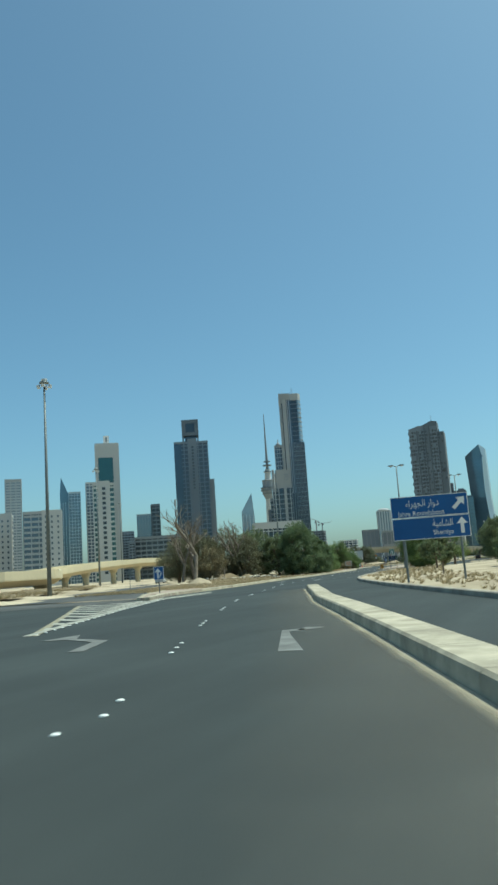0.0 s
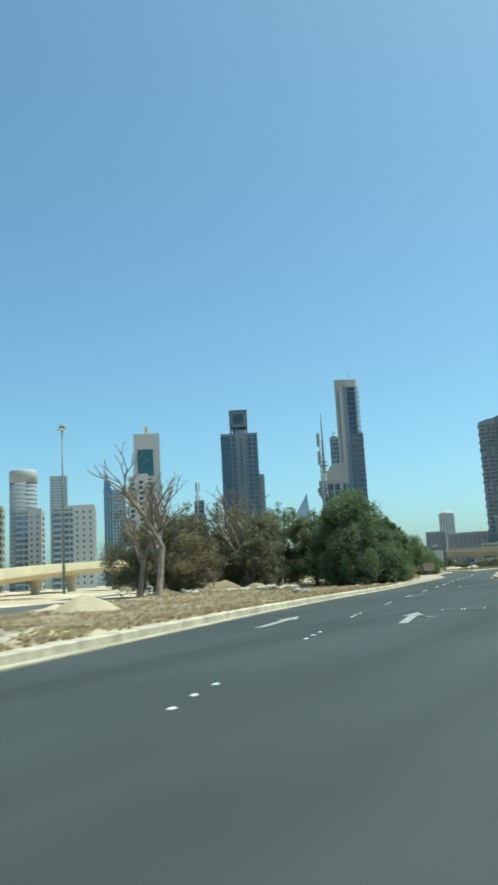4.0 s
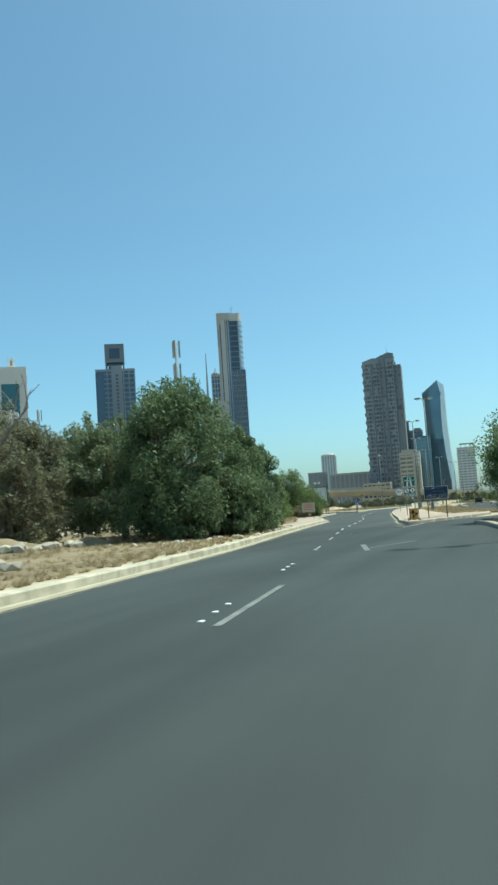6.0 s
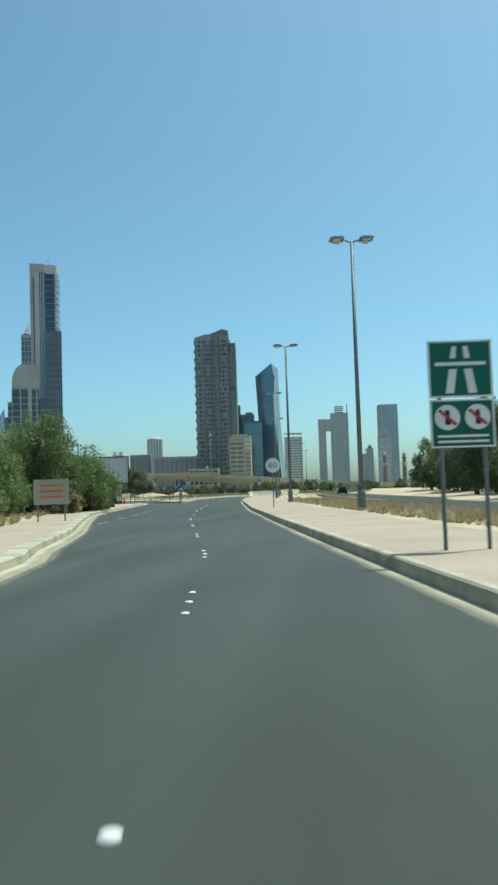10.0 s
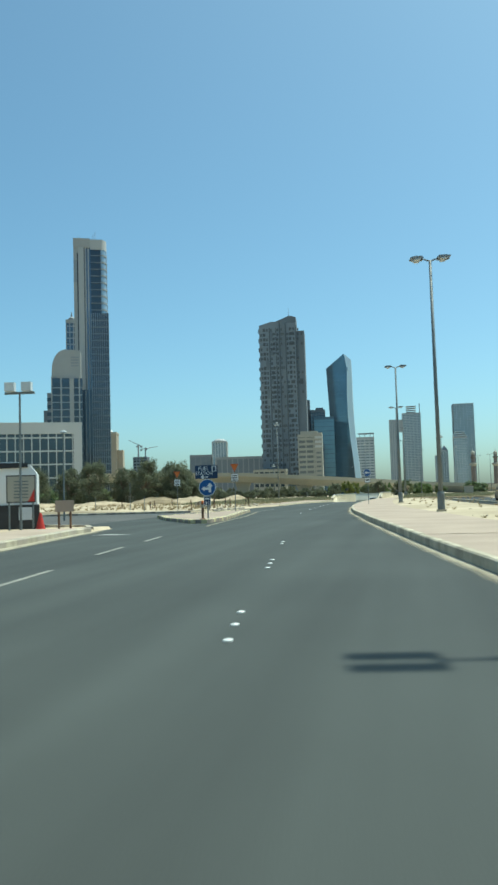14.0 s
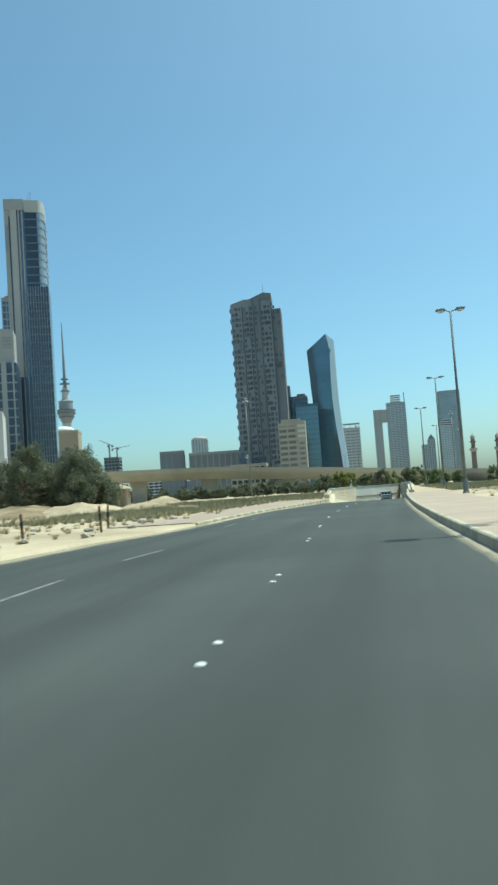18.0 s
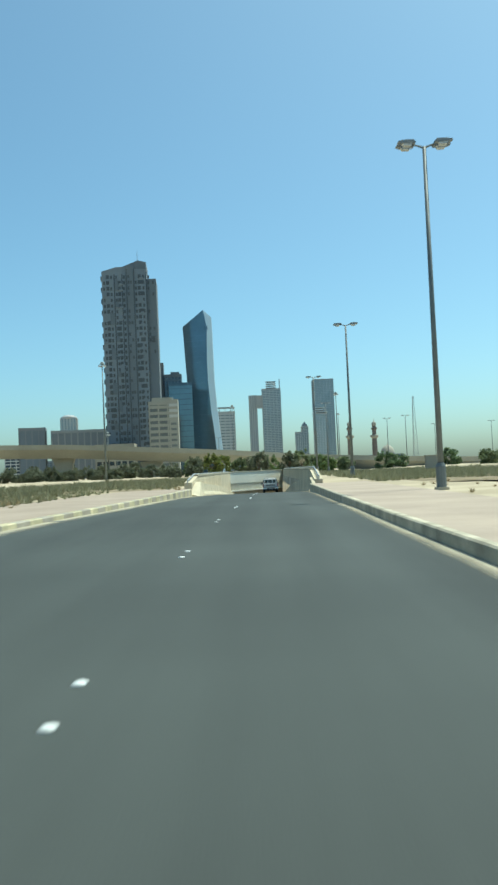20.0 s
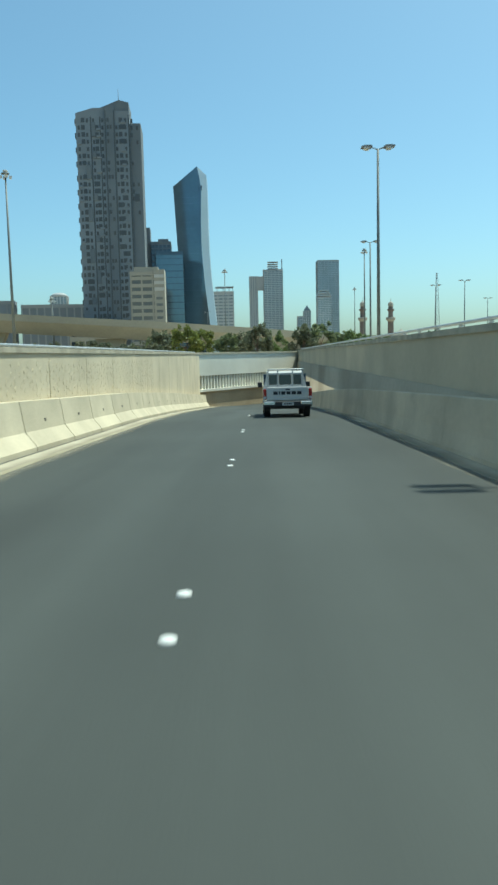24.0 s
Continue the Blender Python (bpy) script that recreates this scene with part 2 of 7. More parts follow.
LEAF_LIGHT = leaf_mat("leaf_light", (0.075, 0.125, 0.04), (0.225, 0.29, 0.105))
# dusty grey-green leaves, lightened further in colour to imitate haze
LEAF_DUSTY_HAZE = leaf_mat("leaf_dusty_haze", (0.085, 0.10, 0.06), (0.20, 0.215, 0.13))
LEAF_YELLOW = leaf_mat("leaf_yellow", (0.10, 0.125, 0.03), (0.25, 0.27, 0.07))
LEAF_THORN = leaf_mat("leaf_thorn", (0.115, 0.115, 0.065), (0.25, 0.24, 0.14))
SCRUB = leaf_mat("scrub_olive", (0.13, 0.135, 0.075), (0.27, 0.26, 0.15))
GRASS_DRY = leaf_mat("grass_dry", (0.22, 0.175, 0.095), (0.42, 0.33, 0.19))
T_GRANITE = mat("tower_granite", (0.31, 0.32, 0.32), 0.7, var=0.08, scale=0.03, fine=0.4, bump=0.0)
# both concretes are tinted blue in the base colour to imitate distance haze
T_CONC_HAZE = mat("tower_concrete_haze", (0.20, 0.235, 0.27), 0.85, var=0.1, scale=0.03, fine=0.4, bump=0.0)
T_CONC2_HAZE = mat("tower_concrete_dark_haze", (0.15, 0.178, 0.205), 0.85, var=0.1, scale=0.03, fine=0.4, bump=0.0)
T_WHITE = mat("tower_white", (0.47, 0.475, 0.46), 0.75, var=0.06, scale=0.03, fine=0.4, bump=0.0)
T_TAN = mat("tower_tan", (0.33, 0.29, 0.225), 0.85, var=0.08, scale=0.03, fine=0.4, bump=0.0)
T_CREAM = mat("tower_cream", (0.36, 0.34, 0.28), 0.8, var=0.06, scale=0.03, fine=0.4, bump=0.0)
T_GREY = mat("tower_grey", (0.24, 0.265, 0.285), 0.7, var=0.08, scale=0.03, fine=0.4, bump=0.0)
T_STEEL = mat("tower_steel", (0.45, 0.48, 0.50), 0.35, 0.7, var=0.06, scale=0.03, fine=0.4, bump=0.0)
G_BLUE = glass_mat("glass_blue", (0.135, 0.19, 0.25), 0.12, 0.6)
G_DARK = glass_mat("glass_dark", (0.055, 0.075, 0.095), 0.12, 0.5)
G_NAVY = glass_mat("glass_navy", (0.075, 0.105, 0.14), 0.14, 0.5)
G_GREEN = glass_mat("glass_green", (0.05, 0.13, 0.14), 0.12, 0.5)
G_TEAL = glass_mat("glass_teal", (0.14, 0.21, 0.265), 0.1, 0.62)
G_SMOKE = glass_mat("glass_smoke", (0.15, 0.16, 0.155), 0.3, 0.2)
G_DUSK = glass_mat("glass_dusk", (0.062, 0.070, 0.076), 0.3, 0.15)
T_BROWN = mat("tower_brown_stone", (0.175, 0.15, 0.135), 0.85, var=0.1, scale=0.3, fine=2, bump=0.0)
T_BUFF = mat("tower_buff", (0.34, 0.33, 0.285), 0.8, var=0.06, scale=0.03, fine=0.4, bump=0.0)
# pale glass and wall for distant towers: aerial haze mixed into their colours
G_PALE_HAZE = glass_mat("glass_pale_haze", (0.30, 0.37, 0.42), 0.2, 0.55)
T_PALE_HAZE = mat("tower_pale_haze", (0.36, 0.375, 0.38), 0.7, var=0.06, scale=0.03, fine=0.4, bump=0.0)
T_EDGE = mat("tower_edge_blue", (0.36, 0.44, 0.49), 0.3, 0.4, var=0.06, scale=0.03, fine=0.4, bump=0.0)
G_CAR = glass_mat("car_glass", (0.012, 0.016, 0.018), 0.08, 0.0)
CAR_WHITE = mat("car_white", (0.52, 0.52, 0.50), 0.35, var=0.05, scale=1.5, fine=8, bump=0.02, spec=0.5)
CAR_BLACK = mat("car_black", (0.015, 0.015, 0.017), 0.3, var=0.15, scale=1.5, fine=8, bump=0.0, spec=0.5)
CAR_SILVER = mat("car_silver", (0.36, 0.37, 0.38), 0.35, 0.4, var=0.05, scale=1.5, fine=8, bump=0.0)
RUBBER = mat("rubber", (0.02, 0.02, 0.02), 0.85, var=0.2, scale=5, fine=30, bump=0.1)
TAIL_RED = mat("tail_lamp_red", (0.30, 0.02, 0.015), 0.25, var=0.08, scale=5, fine=30, bump=0.0)
CHROME = mat("chrome", (0.6, 0.6, 0.6), 0.2, 1.0, var=0.04, scale=5, fine=30, bump=0.0)


# ---- mesh helpers ----
def bbox(bm, x0, x1, y0, y1, z0, z1, m=None):
    vs = [bm.verts.new((x, y, z)) for z in (z0, z1) for x, y in ((x0, y0), (x1, y0), (x1, y1), (x0, y1))]
    if m is not None:
        for v in vs:
            v.co = m @ v.co
    for f in ((3, 2, 1, 0), (4, 5, 6, 7), (0, 1, 5, 4), (1, 2, 6, 5), (2, 3, 7, 6), (3, 0, 4, 7)):
        bm.faces.new([vs[i] for i in f])
    return vs


def rod(bm, a, b, r0, r1=None, n=8, caps=True):
    """A tapered round bar from a to b."""
    a, b = Vector(a), Vector(b)
    r1 = r0 if r1 is None else r1
    q = (b - a).to_track_quat("Z", "Y")
    rings = []
    for p, r in ((a, r0), (b, r1)):
        rings.append([bm.verts.new(p + q @ Vector((r * math.cos(k * math.tau / n), r * math.sin(k * math.tau / n), 0))) for k in range(n)])
    for k in range(n):
        bm.faces.new((rings[0][k], rings[0][(k + 1) % n], rings[1][(k + 1) % n], rings[1][k]))
    if caps:
        bm.faces.new(rings[0][::-1])
        bm.faces.new(rings[1])


def prism(bm, pts, lo, hi, axis="z", m=None):
    """A polygon pushed from lo to hi along an axis; pts are the two other coordinates."""
    def at(u, v, w):
        p = {"z": (u, v, w), "y": (u, w, v), "x": (w, u, v)}[axis]
        return m @ Vector(p) if m is not None else Vector(p)
    a = [bm.verts.new(at(u, v, lo)) for u, v in pts]
    b = [bm.verts.new(at(u, v, hi)) for u, v in pts]
    k = len(pts)
    bm.faces.new(a[::-1])
    bm.faces.new(b)
    for i in range(k):
        bm.faces.new((a[i], a[(i + 1) % k], b[(i + 1) % k], b[i]))


def lathe(bm, prof, n=16, at=(0, 0, 0)):
    rings = [[bm.verts.new((at[0] + r * math.cos(k * math.tau / n), at[1] + r * math.sin(k * math.tau / n), at[2] + z)) for k in range(n)] for r, z in prof]
    for a, b in zip(rings, rings[1:]):
        for k in range(n):
            bm.faces.new((a[k], a[(k + 1) % n], b[(k + 1) % n], b[k]))
    bm.faces.new(rings[0][::-1])
    bm.faces.new(rings[-1])


def mesh_of(name, bm, material, smooth=False, fix=True):
    if fix:
        bmesh.ops.recalc_face_normals(bm, faces=bm.faces)
    me = bpy.data.meshes.new(name)
    bm.to_mesh(me)
    bm.free()
    me.materials.append(material)
    if smooth:
        for p in me.polygons:
            p.use_smooth = True
    return me


def thing(name, label, category, at=(0, 0, 0), rz=0.0, group="", kind="", me=None):
    ob = new(name, me)
    ob.location, ob.rotation_euler = at, (0, 0, radians(rz))
    return tagged(ob, label, category, group, kind)


def put(name, me, parent, at=(0, 0, 0), rz=0.0, label="", rx=0.0, scale=None):
    ob = new(name, me)
    ob.parent = parent
    ob.location, ob.rotation_euler = at, (radians(rx), 0, radians(rz))
    if scale:
        ob.scale = scale
    return tagged(ob, label)


def part(name, bm, material, parent, label="", smooth=False):
    return put(name, mesh_of(name, bm, material, smooth), parent, label=label)


def lerp(table, y):
    ys = [p[0] for p in table]
    return float(np.interp(y, ys, [p[1] for p in table]))


# ---- plan of the roads: y, x ----
RIGHT_KERB = [(20, 192), (60, 177), (77, 170.7), (85.8, 167.2), (92, 164.7), (99.5, 161.6), (103, 160.1), (107, 158.45), (112, 156.65), (118, 154.4), (124, 152.2)]
SLIP_RIGHT = [(20, 199), (60, 183.5), (85, 173.2), (102, 165.9), (118, 159.1), (128, 155.2), (137, 151.9), (146, 149.3), (160, 146.5), (175, 144.0), (190, 141.8), (199, 140.6)]
MAIN_RIGHT = [(207, 135.9), (211, 134.9), (215, 134.05), (221, 133.2), (229, 131.8), (240, 129.9), (250, 128.2), (260, 126.6), (269, 125.1), (280, 123.6), (292, 121.9), (300, 120.8),
              (316, 118.8), (322, 118.15), (330, 117.2), (338, 116.5), (351, 115.65), (367, 115.15), (380, 114.95), (390, 114.9), (403, 114.95), (413, 115.05), (426, 115.15)]
LEFT_FAR = [(20, 178), (60, 158), (86, 145), (131, 122.4), (175, 100.4), (200, 92)]
MAIN_LEFT = [(122, 141.8), (130, 140.9), (141, 139.3), (157, 136.1), (169, 134.2), (179, 133.0), (188, 131.8), (201, 129.6), (213, 127.6), (225, 125.8),
             (232.5, 124.7), (236, 123.6), (244, 121.7), (255, 118.4), (267, 115.0), (280, 112.5), (292, 110.4), (301, 108.9), (310, 107.4)]
LATE_LEFT = [(349, 103.0), (356, 103.8), (366, 104.1), (370, 104.8), (376, 105.1), (385, 105.1), (390, 105.25), (404, 106.15), (412, 106.6), (417, 106.9), (424.5, 107.15), (431, 106.9), (445, 106.85), (512, 106.85)]
STUD_LINE = [(84, 164.0), (97, 158.6), (106, 155.1), (114, 152.2), (139.5, 144.6), (147.5, 142.7), (155, 141.0), (170, 138.3), (185.5, 135.8), (193, 134.5), (205.5, 132.2),
             (220, 130.0), (234, 128.0), (255.5, 123.6), (271, 121.1), (279, 120.0), (288, 118.7), (334, 113.2), (348, 112.2), (353, 112.0), (368, 111.3), (380, 110.8), (395, 110.9), (410, 111.42), (427, 111.52), (470, 111.4)]
ROAD_Z = [(-500, 0), (396, 0), (402, -0.05), (409, -0.1), (417, -0.17), (424.6, -0.32), (432, -0.5), (445, -0.88), (460, -1.38), (470, -1.85), (480, -2.4), (500, -3.5), (530, -4.1)]


def road_z(y):
    return lerp(ROAD_Z, y)


def edge_left(y):
    if y < 122:
        return lerp(LEFT_FAR, y)
    if y <= 312:
        return lerp(MAIN_LEFT, y)
    if y < 314:
        return 107.2
    if y < 348:
        return 72.0
    return lerp(LATE_LEFT, y)


def edge_right(y):
    if y <= 206.9:
        return lerp(SLIP_RIGHT + [(204, 140.2), (206.9, 142.4)], y)
    if y <= 426:
        return lerp(MAIN_RIGHT, y)
    return 115.25


TRENCH_0, TRENCH_1 = 419.0, 512.0


SLIP_LINE = [(137.8, 203.5), (140.6, 210.5), (144.4, 217), (146.4, 224), (146.0, 233), (143.8, 245), (141.4, 258), (138.4, 282), (135.6, 310), (133, 340), (131.2, 370), (130.0, 400), (130.4, 440), (133, 520), (140, 640)]
WEST_LINE = [(139, 114), (130.5, 131), (121.5, 149), (108.5, 175), (95, 202), (60, 268), (20, 338)]


def off_line(line, x, y):
    best = 1e9
    for (ax, ay), (bx, by) in zip(line, line[1:]):
        dx, dy = bx - ax, by - ay
        t = min(1.0, max(0.0, ((x - ax) * dx + (y - ay) * dy) / (dx * dx + dy * dy)))
        best = min(best, math.hypot(x - ax - t * dx, y - ay - t * dy))
    return best


def bump_height(x, y):
    """Uneven waste ground away from the kerbs, level beside the side roads."""
    l, r = edge_left(y), edge_right(y)
    d = max(l - x, x - r)
    k = min(1.0, max(0.0, (d - 3.5) / 14.0))
    h = 0.12 + k * (0.45 * noise.noise((x * 0.06, y * 0.06, 2.0)) + 0.18 * noise.noise((x * 0.23, y * 0.23, 5.0)) + 0.22)
    if 100 < y < 620 and -60 < x < 200:
        d = min(off_line(SLIP_LINE, x, y), off_line(WEST_LINE, x, y))
        f = min(1.0, max(0.0, (d - 4.6) / 2.5))
        h = h * f - 0.07 * (1 - f)
    return h


def build_ground():
    ys = [-900, -400, -150, -50, 0, 20, 40, 60] + [60 + 2 * i for i in range(1, 236)] + [535, 545, 560, 580, 610, 650, 720, 820, 1000, 1300, 1800, 2600, 4200]
    extra = [121.9, 122.1, 206.85, 207.05, 312.5, 313.9, 314.1, 347.9, 348.1]
    ys = sorted(ys + extra)
    out = [0.0, 0.35, 1.2, 2.5, 4, 6, 8.5, 12, 16, 21, 28, 38, 55, 80, 120, 200, 350, 700, 1500, 4200]
    verts, rows = [], []
    for y in ys:
        l, r = edge_left(y), edge_right(y)
        if y < 20:
            l, r = edge_left(20) + (20 - y) * 0.45, edge_right(20) + (20 - y) * 0.45
        low = road_z(y) - 0.06
        if y > TRENCH_1:
            low = 0.1
        row = []
        for d in reversed(out):
            row.append((l - 0.15 - d, y, bump_height(l - 0.15 - d, y) if d < 900 else 0.2))
        row += [(l, y, low), (0.5 * (l + r), y, low), (r, y, low)]
        for d in out:
            row.append((r + 0.15 + d, y, bump_height(r + 0.15 + d, y) if d < 900 else 0.2))
        rows.append(range(len(verts), len(verts) + len(row)))
        verts += row
    faces = [(a[i], a[i + 1], b[i + 1], b[i]) for a, b in zip(rows, rows[1:]) for i in range(len(a) - 1)]
    me = bpy.data.meshes.new("ground")
    me.from_pydata(verts, [], faces)
    me.materials.append(SAND)
    for p in me.polygons:
        p.use_smooth = True
    return thing("ground", "pale sandy waste ground with dusty patches", "ground", kind="structure", me=me)


def sheet(name, label, category, left, right, ys, zf, material, kind="structure"):
    """A road surface between two edges."""
    verts, faces = [], []
    for i, y in enumerate(ys):
        l, r = left(y), right(y)
        verts += [(l + (r - l) * k / 4, y, zf(y)) for k in range(5)]
        if i:
            a = (i - 1) * 5
            faces += [(a + k, a + k + 1, a + k + 6, a + k + 5) for k in range(4)]
    me = bpy.data.meshes.new(name)
    me.from_pydata(verts, [], faces)
    me.materials.append(material)
    return thing(name, label, category, kind=kind, me=me)


def steps(a, b, d=2.0):
    n = max(1, int(round((b - a) / d)))
    return [a + (b - a) * i / n for i in range(n + 1)]


ground = build_ground()
sheet("road", "dark grey worn asphalt carriageway with lane studs", "road", edge_left, lambda y: edge_right(min(y, 206.0)), steps(-60, 209), lambda y: road_z(y) - 0.003, ASPHALT_DARK)
sheet("road", "dark grey worn asphalt carriageway with lane studs", "road", edge_left, lambda y: edge_right(max(y, 207.1)), steps(206, 312), road_z, ASPHALT)
sheet("road", "dark asphalt carriageway running down into the underpass", "road", lambda y: max(edge_left(y), 103.0), edge_right, steps(312, 511), road_z, ASPHALT)
sheet("side_road", "asphalt turning leading to the fuel station", "road", lambda y: 72.0, lambda y: 103.0, steps(314, 348), road_z, ASPHALT_OLD)


def ribbon(name, label, category, pts, w, z, material, kind="structure", first=None):
    """A flat band of width w along a line of points."""
    P = [Vector((x, y, z)) for x, y in pts]
    if first is not None:
        P[0].z = first
    verts, faces = [], []
    for i, p in enumerate(P):
        d = (P[min(i + 1, len(P) - 1)] - P[max(i - 1, 0)]).normalized()
        s = Vector((d.y, -d.x, 0)) * (w / 2)
        verts += [p - s, p + s]
        if i:
            faces.append((2 * i - 2, 2 * i - 1, 2 * i + 1, 2 * i))
    me = bpy.data.meshes.new(name)
    me.from_pydata(verts, [], faces)
    me.materials.append(material)
    return thing(name, label, category, kind=kind, me=me)


# the slip road on the far side, past the island
ribbon("side_road", "asphalt slip road curving off past the paved island", "road", SLIP_LINE, 9.6, 0.006, ASPHALT_DARK, first=-0.02)
ribbon("side_road", "asphalt road leading off under the viaduct", "road", WEST_LINE, 11.0, 0.014, ASPHALT_OLD)


# ---- kerbs ----
def kerb(label, pts, mats, w=0.28, h=0.19, length=1.0, zf=road_z, side=1, deep=0.12, gap=0.012):
    """A row of kerbstones along a line; each stone is a piece. side: +1 stones lie right of the line."""
    P = [Vector((x, y, 0)) for x, y in pts]
    seg = [(b - a).length for a, b in zip(P, P[1:])]
    total = sum(seg)
    n = max(1, int(total / length))
    owner = thing("kerb", label, "kerb", kind="structure")
    protos = []
    for m in mats:
        bm = bmesh.new()
        L = total / n - gap
        prism(bm, [(0, -deep), (0, h - 0.03), (0.03, h), (w, h), (w, -deep)], -L / 2, L / 2, axis="y")
        protos.append(mesh_of("kerbstone", bm, m))
    for i in range(n):
        s = (i + 0.5) * total / n
        k = 0
        while k < len(seg) - 1 and s > seg[k]:
            s -= seg[k]
            k += 1
        p = P[k].lerp(P[k + 1], s / seg[k])
        d = (P[k + 1] - P[k]).normalized()
        rz = math.degrees(math.atan2(-d.x, d.y)) + (0 if side > 0 else 180)
        put("kerbstone", protos[i % len(protos)], owner, (p.x, p.y, zf(p.y)), rz + random.uniform(-0.4, 0.4))
    return owner


def line_of(table, a, b, d=3.0, off=0.0):
    return [(lerp(table, y) + off, y) for y in steps(a, b, d)]


kerb("sand-coloured concrete kerb beside the carriageway", line_of(MAIN_RIGHT, 208, 300), [KERB], w=0.16, h=0.22)
kerb("sand-coloured concrete kerb beside the carriageway", line_of(MAIN_RIGHT, 300, 424), [KERB], w=0.16, h=0.23, zf=lambda y: 0.0, deep=1.0)
kerb("sand-coloured concrete kerb along dry verge", line_of(MAIN_LEFT, 124, 236), [KERB], side=-1, h=0.2, w=0.4)
kerb("painted kerb of alternate dusty yellow and grey stones", line_of(MAIN_LEFT, 236, 311), [KERB, KERB_GREY], side=-1, w=0.35)
kerb("alternate black and sand kerb beside the waste ground", line_of(LATE_LEFT, 350, 360), [KERB_BLACK, KERB], side=-1, w=0.3, length=0.9)
kerb("half-buried kerb of alternate faded yellow and grey stones", line_of(LATE_LEFT, 376, 427), [KERB_FADED, KERB_GREY], side=-1, w=0.3, h=0.15, zf=lambda y: 0.0, deep=1.0)
kerb("grey concrete kerb on the outside of the slip road", line_of(SLIP_RIGHT, 60, 199), [KERB_GREY])
kerb("pale kerb on the outside of the slip road", [(140.6, 199.2), (139.9, 202.0), (139.9, 204.0), (140.8, 205.6), (143.6, 208.2), (147.4, 213.5), (149.9, 221), (150.1, 230), (148.4, 243), (145.4, 259)], [KERB])
kerb("pale kerb on the inside of the slip road", [(134.8, 282), (131.9, 310), (129.4, 340), (127.6, 370), (126.4, 400)], [KERB], side=-1, length=1.4)
kerb("pale kerb on the far edge of the road", line_of(LEFT_FAR, 60, 190), [KERB], side=-1, length=2.0)
kerb("alternate black and sand kerb at the station turning", [(107.3, 311.5), (106, 314.3), (102.5, 316.5), (96, 317.3), (72, 318)], [KERB_BLACK, KERB], side=-1, length=0.8)
kerb("alternate black and sand kerb along the side road", [(72, 347), (95, 347.2), (101, 347.6), (103.0, 349.4)], [KERB_BLACK, KERB], side=-1, length=0.9)


def slab(name, label, category, pts, z0, z1, material, kind="structure"):
    bm = bmesh.new()
    prism(bm, pts, z0, z1)
    return thing(name, label, category, kind=kind, me=mesh_of(name, bm, material))


# the long low median between carriageway and slip road
def median():
    owner = thing("median", "long low sand-coloured concrete median kerb, chipped", "median", kind="structure")
    n = 30
    line = line_of(RIGHT_KERB, 62, 123.5, 2.1)
    for i, (a, b) in enumerate(zip(line, line[1:])):
        va, vb = Vector((*a, 0)), Vector((*b, 0))
        d = (vb - va)
        L = d.length - (0.14 if i == 22 else 0.015)
        bm = bmesh.new()
        prism(bm, [(0, -0.05), (0.02, 0.21), (0.06, 0.25), (0.68, 0.25), (0.72, 0.21), (0.74, -0.05)], -L / 2, L / 2, axis="y")
        mid = (va + vb) / 2
        put("kerbstone", mesh_of("kerbstone", bm, KERB), owner, (mid.x, mid.y, 0), math.degrees(math.atan2(-d.x, d.y)))
    bm = bmesh.new()
    prism(bm, [(math.cos(a) * 0.37, math.sin(a) * 0.5) for a in [math.pi * k / 8 for k in range(9)]], -0.05, 0.245)
    d = Vector((lerp(RIGHT_KERB, 124) - lerp(RIGHT_KERB, 120), 4, 0))
    put("kerb_nose", mesh_of("kerb_nose", bm, KERB), owner, (lerp(RIGHT_KERB, 123.5) + 0.34, 123.65, 0), math.degrees(math.atan2(-d.x, d.y)))


median()


# paved islands and pavements
def paving(name, label, left, right, ys, z, cell=0.6):
    """A pavement bed with its slabs told apart near the carriageway."""
    verts, faces = [], []
    for i, y in enumerate(ys):
        verts += [(left(y), y, z), (right(y), y, z)]
        if i:
            faces.append((2 * i - 2, 2 * i - 1, 2 * i + 1, 2 * i))
    me = bpy.data.meshes.new(name)
    me.from_pydata(verts, [], faces)
    me.materials.append(PAVER)
    return thing(name, label, "pavement", kind="structure", me=me)


paving("pavement", "pinkish paved footway dusted with sand", lambda y: lerp(MAIN_RIGHT, y) + 0.155, lambda y: lerp(MAIN_RIGHT, y) + min(3.6, 0.9 + (y - 212) * 0.35), steps(213, 300), 0.213)
paving("pavement", "pinkish paved footway dusted with sand", lambda y: lerp(MAIN_RIGHT, y) + 0.155, lambda y: lerp(MAIN_RIGHT, y) + 3.8, steps(300, 424.4), 0.222)
paving("pavement", "pale paved footway beside the bushes", lambda y: lerp(MAIN_LEFT, y) - 3.0, lambda y: lerp(MAIN_LEFT, y) - 0.34, steps(205, 311), 0.17)
paving("pavement", "pale paved footway along the waste ground", lambda y: lerp(LATE_LEFT, y) - 4.3 - min(1.6, max(0.0, (y - 390) * 0.09)), lambda y: lerp(LATE_LEFT, y) - 0.29, steps(376, 427), 0.155)


def island(label, pts, mats, z=0.18, length=0.8, stones=None):
    owner = slab("traffic_island", label, "traffic island", pts, -0.05, z, PAVER)
    ring = (pts + [pts[0]])[:stones]
    kerb(label + ", its kerb", ring, mats, w=0.3, h=z + 0.02, length=length, side=-1, zf=lambda y: 0.0)
    return owner


